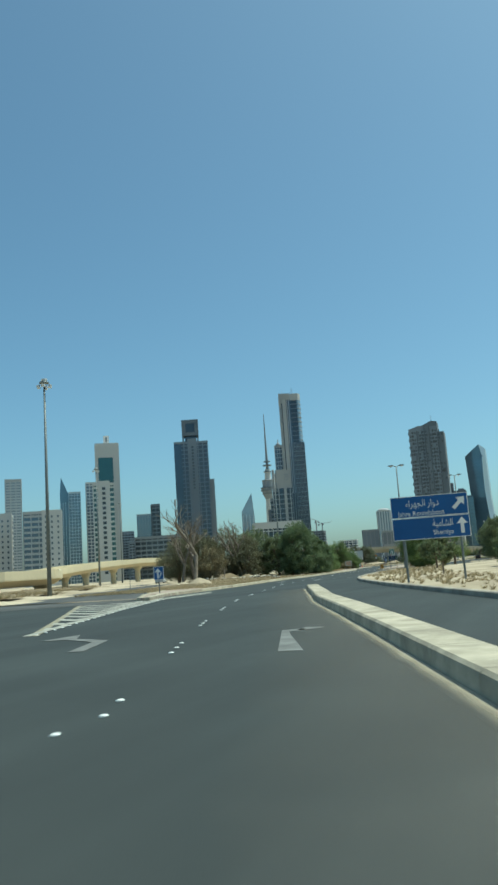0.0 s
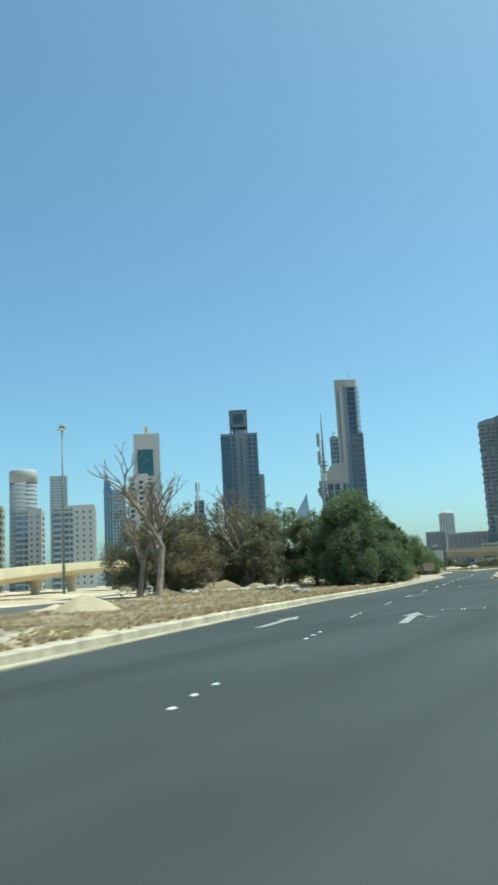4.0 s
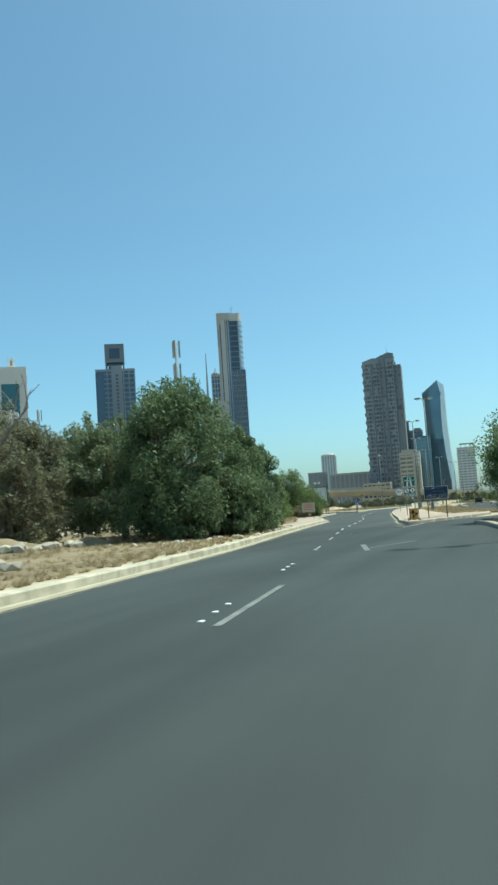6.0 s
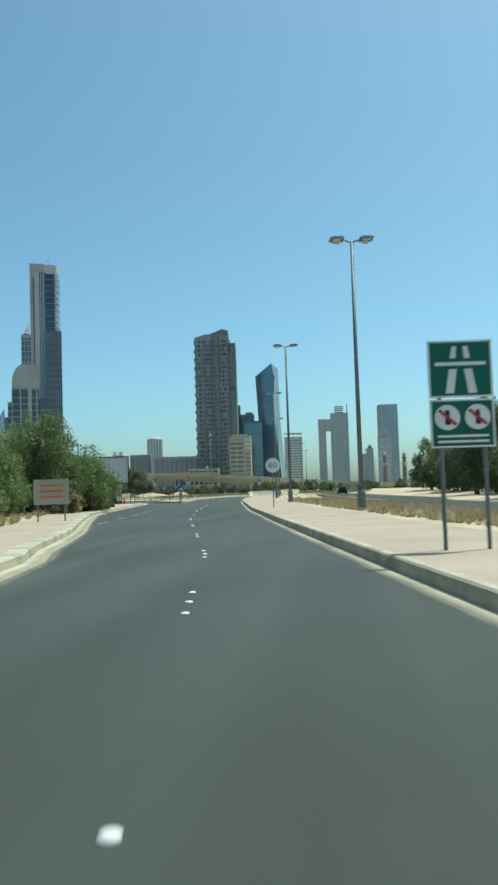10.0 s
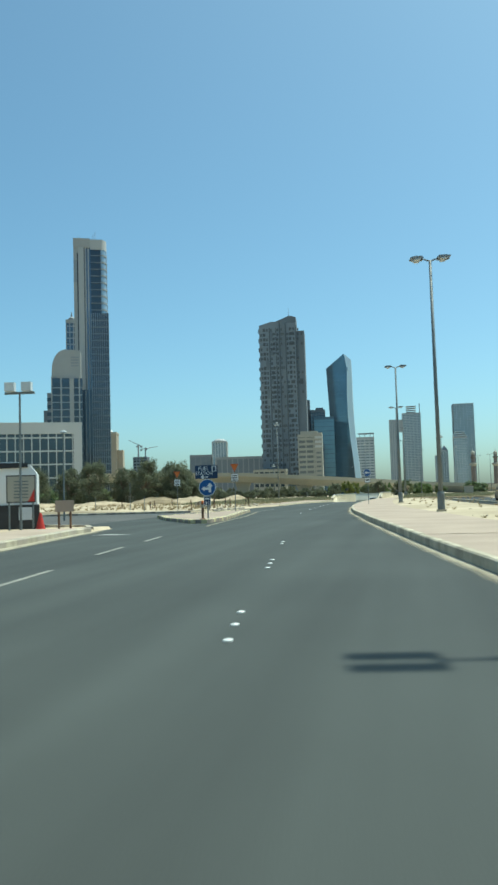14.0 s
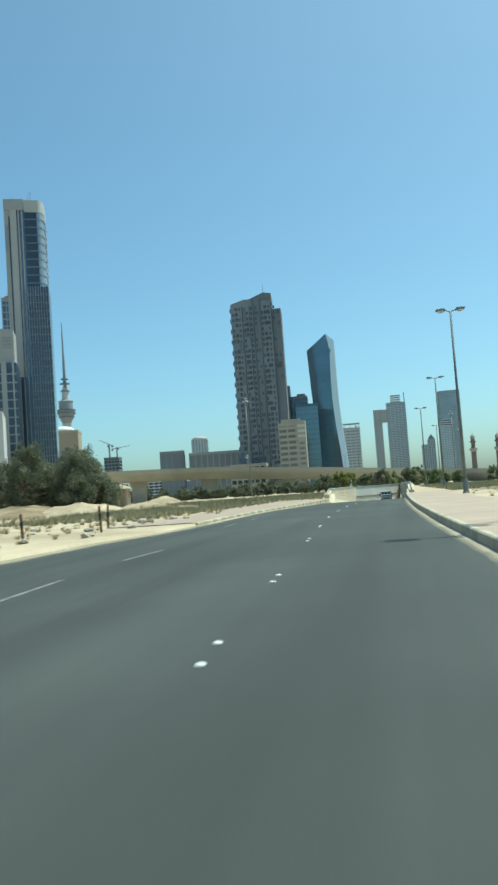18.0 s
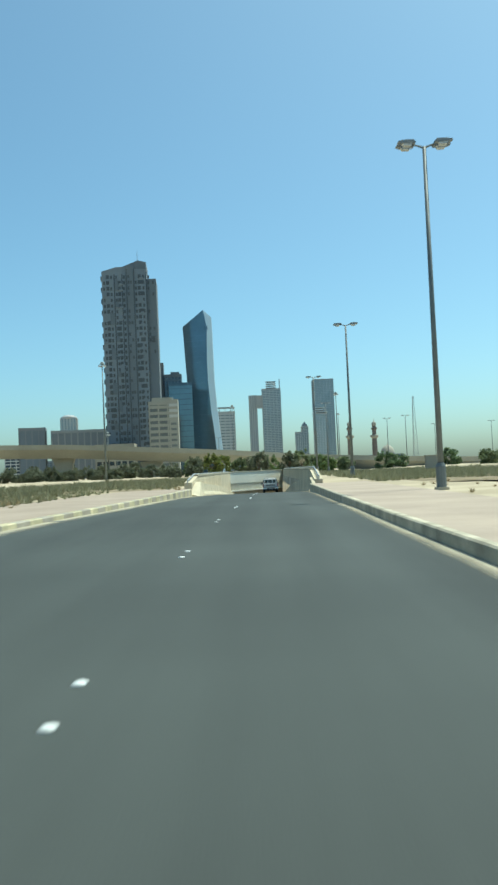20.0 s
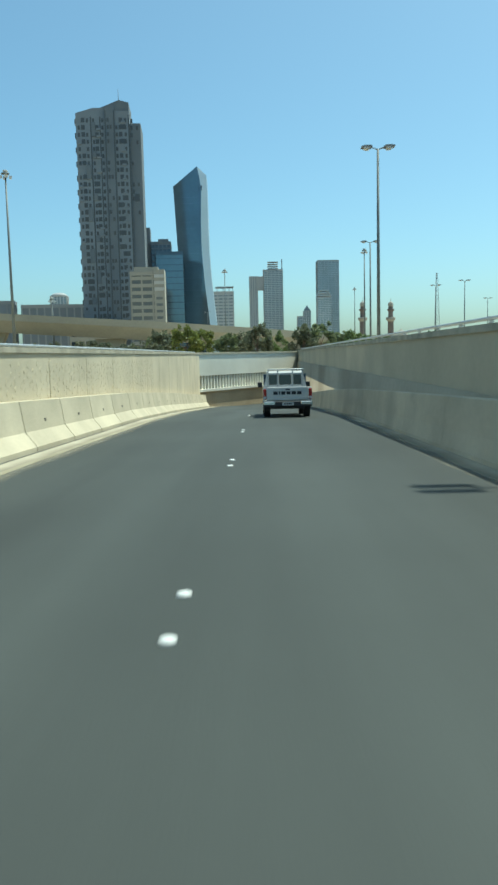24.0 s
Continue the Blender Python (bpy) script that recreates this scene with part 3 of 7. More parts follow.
island("paved island with a chipped sand-coloured kerb", [(135.75, 207.75), (136.25, 208.4), (136.7, 210.2), (137.7, 213.6), (139.3, 219.5), (139.9, 222.8), (139.7, 227.5), (136.5, 232), (132.2, 231), (133.25, 223), (134.3, 215)], [KERB, KERB_GREY], stones=8)
island("paved island with black and yellow painted kerb", [(110.6, 318.2), (110.5, 323), (109.7, 329), (108.6, 337), (107.9, 343), (107.2, 344.2), (106.4, 343), (105.6, 336), (104.2, 330.2), (106.4, 324.6), (109.6, 318.6)], [KERB_YELLOW, KERB_BLACK])
island("paved island head with a pale kerb", [(144.6, 118.0), (143.6, 120.2), (142.0, 124.5), (141.2, 128.5), (140.3, 134), (139.2, 141.5), (135.5, 146), (128, 158), (126.5, 157.5), (133.5, 140), (139.6, 125.5), (143.6, 118.2)], [KERB])


# ---- road paint ----
def paint(name, label, pts, material, z=0.006):
    bm = bmesh.new()
    prism(bm, [(x, y) for x, y in pts], z - 0.004, z)
    zz = road_z(pts[0][1])
    return thing(name, label, "road marking", (0, 0, zz), kind="structure", me=mesh_of(name, bm, material))


def stripe(a, b, w, material, label, z=0.006, name="road_marking"):
    a, b = Vector((*a, 0)), Vector((*b, 0))
    d = (b - a).normalized()
    s = Vector((d.y, -d.x, 0)) * w / 2
    return paint(name, label, [(p.x, p.y) for p in (a - s, a + s, b + s, b - s)], material, z)


def band(pts, w, material, label, z=0.008):
    ob = ribbon("road_marking", label, "road marking", pts, w, z, material)
    for v in ob.data.vertices:
        v.co.z += road_z(v.co.y)
    return ob


band(line_of(MAIN_LEFT, 126, 236, 3, 0.35), 0.16, PAINT_Y, "faded yellow edge line")
band(line_of(MAIN_LEFT, 236, 311, 3, 0.4), 0.14, PAINT_Y, "faded yellow edge line")
band([(x + (0.0 if y < 417 else min(0.75, (y - 417) * 0.08)), y) for x, y in line_of(LATE_LEFT, 400, 500, 3, 0.5)], 0.14, PAINT_Y, "faded yellow edge line")


def drift(line, w, z, label, side=-1, material=None):
    """Blown sand that thins out over width w away from a kerb."""
    verts, faces, uv = [], [], []
    P = [Vector((x, y, 0)) for x, y in line]
    for i, p in enumerate(P):
        d = (P[min(i + 1, len(P) - 1)] - P[max(i - 1, 0)]).normalized()
        s = Vector((d.y, -d.x, 0)) * side
        for k in range(4):
            q = p + s * (w * k / 3)
            verts.append((q.x, q.y, road_z(q.y) + z))
            uv.append(k / 3)
        if i:
            a = (i - 1) * 4
            faces += [(a + k, a + k + 1, a + k + 5, a + k + 4) for k in range(3)]
    me = bpy.data.meshes.new("sand_drift")
    me.from_pydata(verts, [], faces)
    layer = me.uv_layers.new(name="across")
    for lp in me.loops:
        layer.data[lp.index].uv = (uv[lp.vertex_index], 0.5)
    me.materials.append(material or DRIFT)
    return thing("sand_drift", label, "sand", kind="stuff", me=me)


drift(line_of(MAIN_RIGHT, 209, 396, 3), 0.4, 0.004, "pale sand blown along the kerb")
drift(line_of(RIGHT_KERB, 62, 124, 3), 2.6, 0.004, "thin film of pale sand drifted along the median", material=DRIFT_THIN)
drift(line_of(RIGHT_KERB, 62, 124, 3), 0.3, 0.007, "pale sand at the foot of the median")
drift(line_of(MAIN_LEFT, 126, 311, 3), 0.7, 0.004, "pale sand blown along the kerb", 1)
drift(line_of(LATE_LEFT, 352, 440, 3), 0.8, 0.004, "pale sand blown along the kerb", 1)
drift(line_of(LATE_LEFT, 357, 378, 1.5, -0.9), 1.9, 0.02, "pale sand spilt over the road edge", 1)
drift(line_of(MAIN_RIGHT, 396, 424, 3), 0.38, 0.004, "thin pale sand along the kerb")
drift([(115.17, y) for y in steps(424, 508, 4)], 0.6, 0.005, "pale sand at the wall foot")
drift([(107.65, y) for y in steps(424, 500, 4)], 0.9, 0.005, "pale sand at the barrier foot", 1)
band([(111.6, 314.2), (111.0, 320), (110.2, 330), (108.9, 340), (108.45, 343)], 0.14, PAINT_Y, "yellow line round the island")

# dashes of the turning lane
for y in (246.4, 252.5, 258.6, 264.8, 271.0, 277.0, 282.9, 290.9, 297.6, 303.0):
    x = lerp([(246, 120.9), (252, 120.0), (264, 118.4), (277, 116.35), (290, 114.3), (297.3, 113.15), (303, 112.5)], y)
    stripe((x, y), (x - 0.36, y + 2.8), 0.12, PAINT_DASH, "white dashed lane line")
paint("road_marking", "worn white patch at the turning", [(108.7, 307.9), (109.8, 307.5), (110.3, 308.0), (109.2, 308.5)], PAINT_MID)
stripe((138.8, 168.8), (138.2, 173.5), 0.11, PAINT_WORN, "faint white lane dash")
stripe((108.4, 342.5), (108.3, 349.0), 0.11, PAINT_DASH, "faded white lane line at the turning")
stripe((108.25, 350.2), (107.95, 354.6), 0.10, PAINT_WORN, "worn lane dash at the turning")
stripe((107.8, 358.2), (107.9, 361.0), 0.10, PAINT_WORN, "worn lane dash past the turning")
for y in (372.8, 378.8):
    stripe((107.0, y), (106.95, y + 2.4), 0.1, PAINT_WORN, "worn lane dash past the turning")


for k in range(18):
    x = 91.0 + k * 0.62
    stripe((x, 348.6), (x + 0.36, 348.62), 0.3, PAINT_W, "dotted white give way line", name="road_marking")


# the painted tip before the island nose
stripe((135.25, 209.0), (135.7, 203.3), 0.16, FAINT, "dusty white line of the island tip", 0.013)
stripe((136.33, 207.6), (135.9, 203.1), 0.30, FAINT, "band of pale sand along the island tip", 0.014)
stripe((135.53, 207.1), (136.17, 207.25), 0.10, FAINT, "faded white cross line of the island tip", 0.016)
stripe((135.59, 205.8), (136.05, 205.95), 0.10, FAINT, "faded white cross line of the island tip", 0.016)


# chevrons of the gore
GORE_LEFT = [(94.6, 154.8), (105.5, 147.9), (117.2, 140.4), (125.2, 135.3), (135.3, 129.3), (151, 121.8)]
GORE_RIGHT = [(94.6, 154.8), (108.4, 149.0), (114.2, 146.85), (118.3, 145.3)]


def reach(p, d, table):
    """Where the way from p along d meets the line of a table."""
    lo, hi = 0.0, 14.0
    side = p[0] > lerp(table, p[1])
    for k in range(40):
        t = (lo + hi) / 2
        q = (p[0] + d[0] * t, p[1] + d[1] * t)
        if (q[0] > lerp(table, q[1])) == side:
            lo = t
        else:
            hi = t
    return (p[0] + d[0] * lo, p[1] + d[1] * lo)


def gore():
    """Broad white chevrons whose points face the traffic, between two border lines."""
    band([(x, y) for y, x in GORE_LEFT], 0.26, PAINT_Y, "dusty pale line of the gore")
    band([(x - 0.22, y) for y, x in GORE_RIGHT], 0.24, PAINT_GORE, "dusty white line beside the studs of the gore", 0.0125)
    dl, dr = (-0.86, 0.51), (-0.10, 0.995)
    for k in range(10):
        y = 96.6 + k * 2.05
        l, r = lerp(GORE_LEFT, y), lerp(GORE_RIGHT, y)
        a = (l + (r - l) * 0.62, y)
        b = (a[0] - 0.62, a[1] + 0.95)
        if b[0] < lerp(GORE_LEFT, b[1]) + 0.1:
            continue
        paint("road_marking", "broad white chevron arm of the gore", [a, b, reach(b, dl, GORE_LEFT), reach(a, dl, GORE_LEFT)], PAINT_GORE, 0.009)
        paint("road_marking", "broad white chevron arm of the gore", [b, a, reach(a, dr, GORE_RIGHT), reach(b, dr, GORE_RIGHT)], PAINT_GORE, 0.0105)


gore()


def arrow(x, y, heading, kind, material, label, s=1.0):
    """A lane arrow painted flat on the road."""
    if kind == "ahead":
        polys = [[(-0.115, 0), (0.115, 0), (0.115, 2.95), (-0.115, 2.95)], [(-0.29, 2.95), (0.29, 2.95), (0, 4.55)]]
    elif kind == "left":
        polys = [[(-0.14, 0), (0.14, 0), (0.14, 2.2), (-0.14, 2.2)], [(-0.14, 2.0), (0.14, 2.2), (-0.9, 3.4), (-1.0, 3.2)], [(-0.7, 3.0), (-0.95, 4.4), (-1.5, 3.2)]]
    else:
        polys = [[(-0.14, 0), (0.14, 0), (0.14, 2.2), (-0.14, 2.2)], [(-0.14, 2.2), (0.14, 2.0), (1.0, 3.2), (0.9, 3.4)], [(0.7, 3.0), (1.5, 3.2), (0.95, 4.4)]]
    bm = bmesh.new()
    for i, p in enumerate(polys):
        prism(bm, [(u * s, v * s) for u, v in p], 0.002, 0.007 + i * 0.001)
    thing("road_arrow", label, "road marking", (x, y, road_z(y)), heading, kind="structure", me=mesh_of("road_arrow", bm, material))


paint("road_arrow", "worn white right-turn lane arrow on asphalt", [(163.7, 89.5), (164.1, 89.6), (162.85, 92.4), (162.5, 93.25), (162.75, 93.6), (162.6, 93.9), (162.2, 93.6)], PAINT_WORN)
paint("road_arrow", "worn white head of the right-turn lane arrow", [(162.5, 94.3), (162.62, 93.2), (163.0, 94.1)], PAINT_WORN)
arrow(159.2, 90.3, 22, "left", PAINT_WORN, "worn white lane arrow on asphalt", 1.1)
arrow(143.74, 150.75, 11.3, "ahead", PAINT_MID, "worn white lane arrow on asphalt", 1.06)
paint("road_arrow", "faint worn side head of a forked lane arrow", [(143.38, 152.6), (143.5, 152.75), (143.72, 153.1), (143.5, 153.55), (143.98, 153.2), (143.86, 152.9), (143.76, 152.98)], PAINT_WORN)
arrow(140.0, 150.3, 11.3, "ahead", PAINT_MID, "worn white lane arrow on asphalt", 1.05)
arrow(146.6, 152.5, 14, "right", PAINT_WORN, "worn white lane arrow on asphalt", 1.0)
stripe((137.96, 182.85), (137.13, 186.4), 0.17, PAINT_WORN, "worn white stem of a lane arrow", name="road_arrow")
stripe((137.77, 183.9), (138.76, 187.3), 0.09, PAINT_WORN, "worn white branch of a lane arrow", 0.008, name="road_arrow")

# a drain cover and an old repair in the lane
cover = thing("drain_cover", "flush drain cover with worn steel edges", "drain cover", (143.95, 156.5, 0.001), 12, kind="structure")
bm = bmesh.new()
bbox(bm, -0.68, 0.68, -0.32, 0.32, 0.0, 0.006)
part("frame", bm, ASPHALT_OLD, cover)
for u in (-0.66, -0.06, 0.03, 0.62):
    bm = bmesh.new()
    bbox(bm, u, u + 0.035, -0.32, 0.32, 0.006, 0.011)
    part("steel_edge", bm, STEEL, cover)
rnd = random.Random(21)
bm = bmesh.new()
for k in range(26):
    cx, cy, r = 134.45 + rnd.gauss(0, 0.16), 198.4 + rnd.gauss(0, 0.5), rnd.uniform(0.03, 0.11)
    a0 = rnd.uniform(0, 6.28)
    prism(bm, [(cx + r * rnd.uniform(0.5, 1.2) * math.cos(a0 + q * 1.257), cy + 1.8 * r * rnd.uniform(0.5, 1.2) * math.sin(a0 + q * 1.257)) for q in range(5)], 0.001, 0.004 + k * 0.0002)
thing("road_patch", "pale crumbled patch in the asphalt", "road marking", kind="structure", me=mesh_of("road_patch", bm, FAINT))


# ceramic studs in threes along the lane line
bm = bmesh.new()
lathe(bm, [(0.052, 0.0), (0.049, 0.012), (0.03, 0.019), (0.006, 0.021)], 10)
STUD_ME = mesh_of("road_stud", bm, STUD, True)


def stud(x, y, z=None):
    thing("road_stud", "round white ceramic road stud", "road stud", (x, y, (road_z(y) if z is None else z)), group="studs of the lane line", me=STUD_ME)


STUD_STARTS = (83.3, 89.7, 96, 103.4, 110.5, 117.4, 124.4, 131.5, 138.6, 146.7, 154, 161.8, 169.2, 176.9, 184.7, 191.9, 198.4, 204.8, 212, 219.2, 226.3, 233.4, 240.5, 247.6, 254.7,
               262.7, 270.5, 278.4, 286.6, 293.7, 300.6, 334.5, 347.4, 352.7, 361.2, 368, 376, 384, 392, 400, 410.9, 419, 427, 436, 444, 452, 462)
for i, base in enumerate(STUD_STARTS):
    for k in range(3 if base < 300 else 2):
        y = base + k * 0.86
        stud(lerp(STUD_LINE, y), y)
for k in range(7):
    stud(136.54 - 0.075 * k, 207.9 - 0.72 * k)
for k in range(28):
    y = 94.9 + k * 0.87
    stud(lerp(GORE_RIGHT, y), y)


# ---- underpass walls ----
WALL_L, WALL_R = 106.85, 115.5


def long_wall(name, label, x0, x1, y0, y1, top, material, slope, low):
    """A retaining wall with a sloping end; slope: length of the slope at its near end."""
    bm = bmesh.new()
    prism(bm, [(y0, -0.6), (y0, low), (y0 + slope, top), (y1, top), (y1, -4.2), (y0 + slope, -1.2)], x0, x1, axis="x")
    return thing(name, label, "wall", kind="structure", me=mesh_of(name, bm, material))


wall_r = long_wall("wall_east", "tall shaded cream retaining wall of the underpass", WALL_R, WALL_R + 0.55, 424.5, 511.0, 1.12, WALL_CREAM, 4.6, 0.5)
wall_l = long_wall("wall_west", "sunlit textured cream retaining wall of the underpass", WALL_L - 0.55, WALL_L, 429.4, 496.0, 0.98, WALL_CREAM, 5.4, 0.55)


def wall_panels():
    """Rough-cast panels and their joints on the sunlit wall, coping on both walls."""
    for i in range(15):
        y = 435 + i * 4.0
        bm = bmesh.new()
        bbox(bm, -0.02, 0.03, 0.03, 3.97, -2.6, 0.86)
        put("panel", mesh_of("panel", bm, WALL_CREAM), wall_l, (WALL_L, y, 0))
    for x0, x1, y0, y1, top, own in ((WALL_R - 0.05, WALL_R + 0.6, 429.2, 511, 1.10, wall_r), (WALL_L - 0.6, WALL_L + 0.05, 434.9, 496, 0.98, wall_l)):
        bm = bmesh.new()
        bbox(bm, x0, x1, y0, y1, top + 0.003, top + 0.12)
        put("coping", mesh_of("coping", bm, KERB), own)


wall_panels()


def relief():
    """Rows of small knobs cast on the sunlit wall."""
    bm = bmesh.new()
    for j in range(int(34 / 0.3)):
        for k in range(7):
            y, z = 435.2 + j * 0.3, -0.62 + k * 0.21 + (0.07 if j % 2 else -0.04)
            s = 0.055 + 0.07 * noise.noise((y * 3.1, z * 3.7, 3))
            if s < 0.03:
                continue
            m = pose(WALL_L + 0.038, y + 0.16 * noise.noise((z * 5.3, y * 2.7, 1)), z + 0.07 * noise.noise((y * 4.1, z, 7)), 45 + 40 * noise.noise((y * 2.3, z * 6, 2)), 0, 0)
            bbox(bm, -0.02, 0.0, -s, s, -s * 0.8, s * 0.8, m)
    put("knob_relief", mesh_of("knob_relief", bm, WALL_CREAM), wall_l, label="cast knobs in rows")


relief()


def rail(label, x, y0, y1, top, slope_from=None):
    own = thing("guard_rail", label, "railing")
    bm = bmesh.new()
    n = int((y1 - y0) / 2.0)
    rod(bm, (x, y0, top + 0.24), (x, y1, top + 0.24), 0.034, n=8)
    if slope_from:
        for k in range(4):
            f = k / 4
            yy = slope_from + (y0 - slope_from) * f
            zz = 0.72 + (top + 0.24 - 0.72) * f
            rod(bm, (x, yy, zz - 0.3), (x, yy, zz), 0.04, n=6)
        rod(bm, (x, y0, top + 0.24), (x, slope_from, 0.72), 0.045, n=8)
    part("handrail", bm, STEEL, own)
    bm = bmesh.new()
    bbox(bm, -0.03, 0.03, -0.05, 0.05, 0.0, 0.25)
    me = mesh_of("post", bm, STEEL)
    for i in range(n + 1):
        put("post", me, own, (x, y0 + i * 2.0, top + 0.02))
    return own


rail("galvanised tube rail on the shaded retaining wall", WALL_R + 0.3, 429.4, 510, 1.10, 424.4)
rail("galvanised tube rail on the sunlit retaining wall", WALL_L - 0.3, 435, 495, 0.92, 429.2)


def barriers():
    """Moulded safety barriers along the sunlit side, one block after another."""
    prof = [(0, 0), (0.72, 0), (0.72, 0.12), (0.50, 0.40), (0.40, 1.0), (0.0, 1.0)]
    for i in range(21):
        y = 432.0 + i * 3.05
        own = thing("safety_barrier", "cream concrete safety barrier block", "barrier", (WALL_L + 0.02, y, road_z(y) - 0.02), group="barriers along the underpass")
        own.rotation_euler[0] = math.atan2(road_z(y + 3) - road_z(y), 3.0)
        bm = bmesh.new()
        prism(bm, prof, 0.02, 3.03, axis="y")
        part("block", bm, BARRIER, own)
        bm = bmesh.new()
        bbox(bm, 0.44, 0.475, 1.47, 1.57, 0.42, 0.62)
        part("lifting_slot", bm, BLACK, own)
    bm = bmesh.new()
    vs = [bm.verts.new(p) for p in ((0, 0, 0), (0.74, 0, 0), (0.74, 5, 0), (0, 5, 0), (0.40, 5, 1.0), (0, 5, 1.0), (0.3, 0, 0.15), (0.05, 0, 0.15))]
    bmesh.ops.convex_hull(bm, input=vs)
    thing("barrier_end", "sloping cream concrete end of the safety barrier", "barrier", (WALL_L + 0.02, 427.0, road_z(429.5)), me=mesh_of("barrier_end", bm, BARRIER))
    # plinth along the shaded wall
    for i in range(21):
        y = 426.3 + i * 4.0
        bm = bmesh.new()
        prism(bm, [(0, 0.1), (-0.31, 0.1), (-0.26, 0.4), (-0.22, 0.96), (-0.2, 0.98), (0, 0.98)], 0.01, 3.99, axis="y")
        own = thing("safety_barrier", "shaded cream concrete barrier at the wall foot", "barrier", (WALL_R - 0.003, y, road_z(y) - 0.03), group="barriers along the underpass")
        part("block", bm, BARRIER_DUSTY, own)
        bm = bmesh.new()
        bbox(bm, -0.325, 0, 0.02, 3.98, 0, 0.098)
        part("foot", bm, BARRIER_DUSTY, own)
        own.rotation_euler[0] = math.atan2(road_z(y + 4) - road_z(y), 4.0)
    bm = bmesh.new()
    vs = [bm.verts.new(p) for p in ((0, 4, 0), (-0.31, 4, 0), (-0.31, 0, 0), (0, 0, 0), (-0.2, 4, 0.98), (0, 4, 0.98), (0, 0, 0.5), (-0.22, 0, 0.45))]
    bmesh.ops.convex_hull(bm, input=vs)
    thing("barrier_end", "sloping shaded concrete end of the wall foot barrier", "barrier", (WALL_R - 0.003, 422.3, road_z(426.3) - 0.02), me=mesh_of("barrier_end", bm, BARRIER))


barriers()


def end_wall():
    """The outer wall of the bend, slantwise across the road's end, with a slatted band."""
    own = thing("wall_north", "pale sunlit wall round the bend with a slatted band", "wall", (106.7, 495.6, 0), 60.1, kind="structure")
    # the lower wall's brown paints in the shade that lies below the slats
    for name, y0, z0, z1, m in (("lower_wall", 0.05, -4.9, -1.9, WALL_BROWN), ("upper_wall", 0, -0.75, 1.0, WALL_WHITE), ("recess", 0.4, -1.9, -0.75, DARK), ("ledge", -0.15, -2.05, -1.85, WALL_WHITE), ("coping", -0.08, 1.003, 1.14, KERB)):
        bm = bmesh.new()
        bbox(bm, 0, 18.2, y0, 0.8, z0, z1)
        part(name, bm, m, own)
    bm = bmesh.new()
    bbox(bm, -0.1, 0.1, 0.06, 0.38, -1.846, -0.753)
    me = mesh_of("slat", bm, WALL_WHITE)
    for i in range(40):
        put("slat", me, own, (0.3 + i * 0.45, 0, 0))


end_wall()


# ---- viaducts ----
def viaduct(label, pts, width, depth, piers, mat_deck=BRIDGE, pier_mat=BRIDGE):
    own = thing("viaduct", label, "bridge", kind="structure")
    P = [Vector(p) for p in pts]
    def sweep(prof, name, material, lab=""):
        verts, faces = [], []
        k = len(prof)
        for i, p in enumerate(P):
            d = P[min(i + 1, len(P) - 1)] - P[max(i - 1, 0)]
            d.z = 0
            d.normalize()
            s = Vector((d.y, -d.x, 0))
            verts += [p + s * u + Vector((0, 0, v)) for u, v in prof]
            if i:
                a, b = (i - 1) * k, i * k
                faces += [(a + j, a + (j + 1) % k, b + (j + 1) % k, b + j) for j in range(k)]
        me = bpy.data.meshes.new(name)
        me.from_pydata(verts, [], faces)
        me.materials.append(material)
        put(name, me, own, label=lab)
    h = width / 2
    sweep([(-h, 0), (-h, -0.5), (-h * 0.6, -depth), (h * 0.6, -depth), (h, -0.5), (h, 0)], "deck", mat_deck)
    for e in (-1, 1):
        sweep([(e * (h + 0.02), -0.35), (e * (h + 0.02), 0.95), (e * (h - 0.35), 0.95), (e * (h - 0.35), -0.35)], "parapet", mat_deck)
    for x, y, z in piers:
        bm = bmesh.new()
        if width > 10:
            prism(bm, [(x - 2.3, -0.5), (x + 2.3, -0.5), (x + 2.5, z - depth - 2.0), (x + 3.4, z - depth + 0.1), (x - 3.4, z - depth + 0.1), (x - 2.5, z - depth - 2.0)], y - 0.9, y + 0.9, axis="y")
        else:
            lathe(bm, [(0.85, -0.5), (0.85, z - depth - 1.2), (1.6, z - depth)], 12, (x, y, 0))
        part("pier", bm, pier_mat, own)
    return own


curve = [(66, 138, 2.2), (80, 158, 2.5), (84.5, 172, 2.7), (82, 186, 2.8), (73, 200, 2.9), (50, 230, 3.9), (39, 262, 5.4), (31, 300, 6.8), (29, 340, 7.0), (36, 380, 6.8), (52, 430, 6.4)]
fine_curve = []
for a, b in zip(curve, curve[1:]):
    fine_curve += [tuple(Vector(a).lerp(Vector(b), k / 4)) for k in range(4)]
viaduct("curved cream concrete viaduct on round piers", fine_curve, 8, 1.5, [(82, 162, 2.5), (73, 200, 2.8), (60, 217, 3.3), (50, 230, 3.8), (44, 247, 4.6), (38.5, 264, 5.3), (34, 285, 6.2), (30.5, 305, 6.7), (29, 330, 6.9)])
viaduct("long cream concrete flyover on piers", [(-220, 640, 12.9), (-100, 622, 12.7), (0, 608, 12.0), (22, 606, 11.1), (55, 605, 10.0), (71, 605, 8.8), (92, 605, 7.2), (108, 606, 5.8), (125, 608, 4.2), (150, 612, 2.6), (190, 622, 0.8)],
        11, 3.0, [(-51, 614.5, 12.3), (-25, 611, 12.1), (1, 608, 11.9), (27, 606, 10.9), (53, 605, 10.0), (79, 605, 8.0)], BRIDGE_FAR, BRIDGE_FAR)


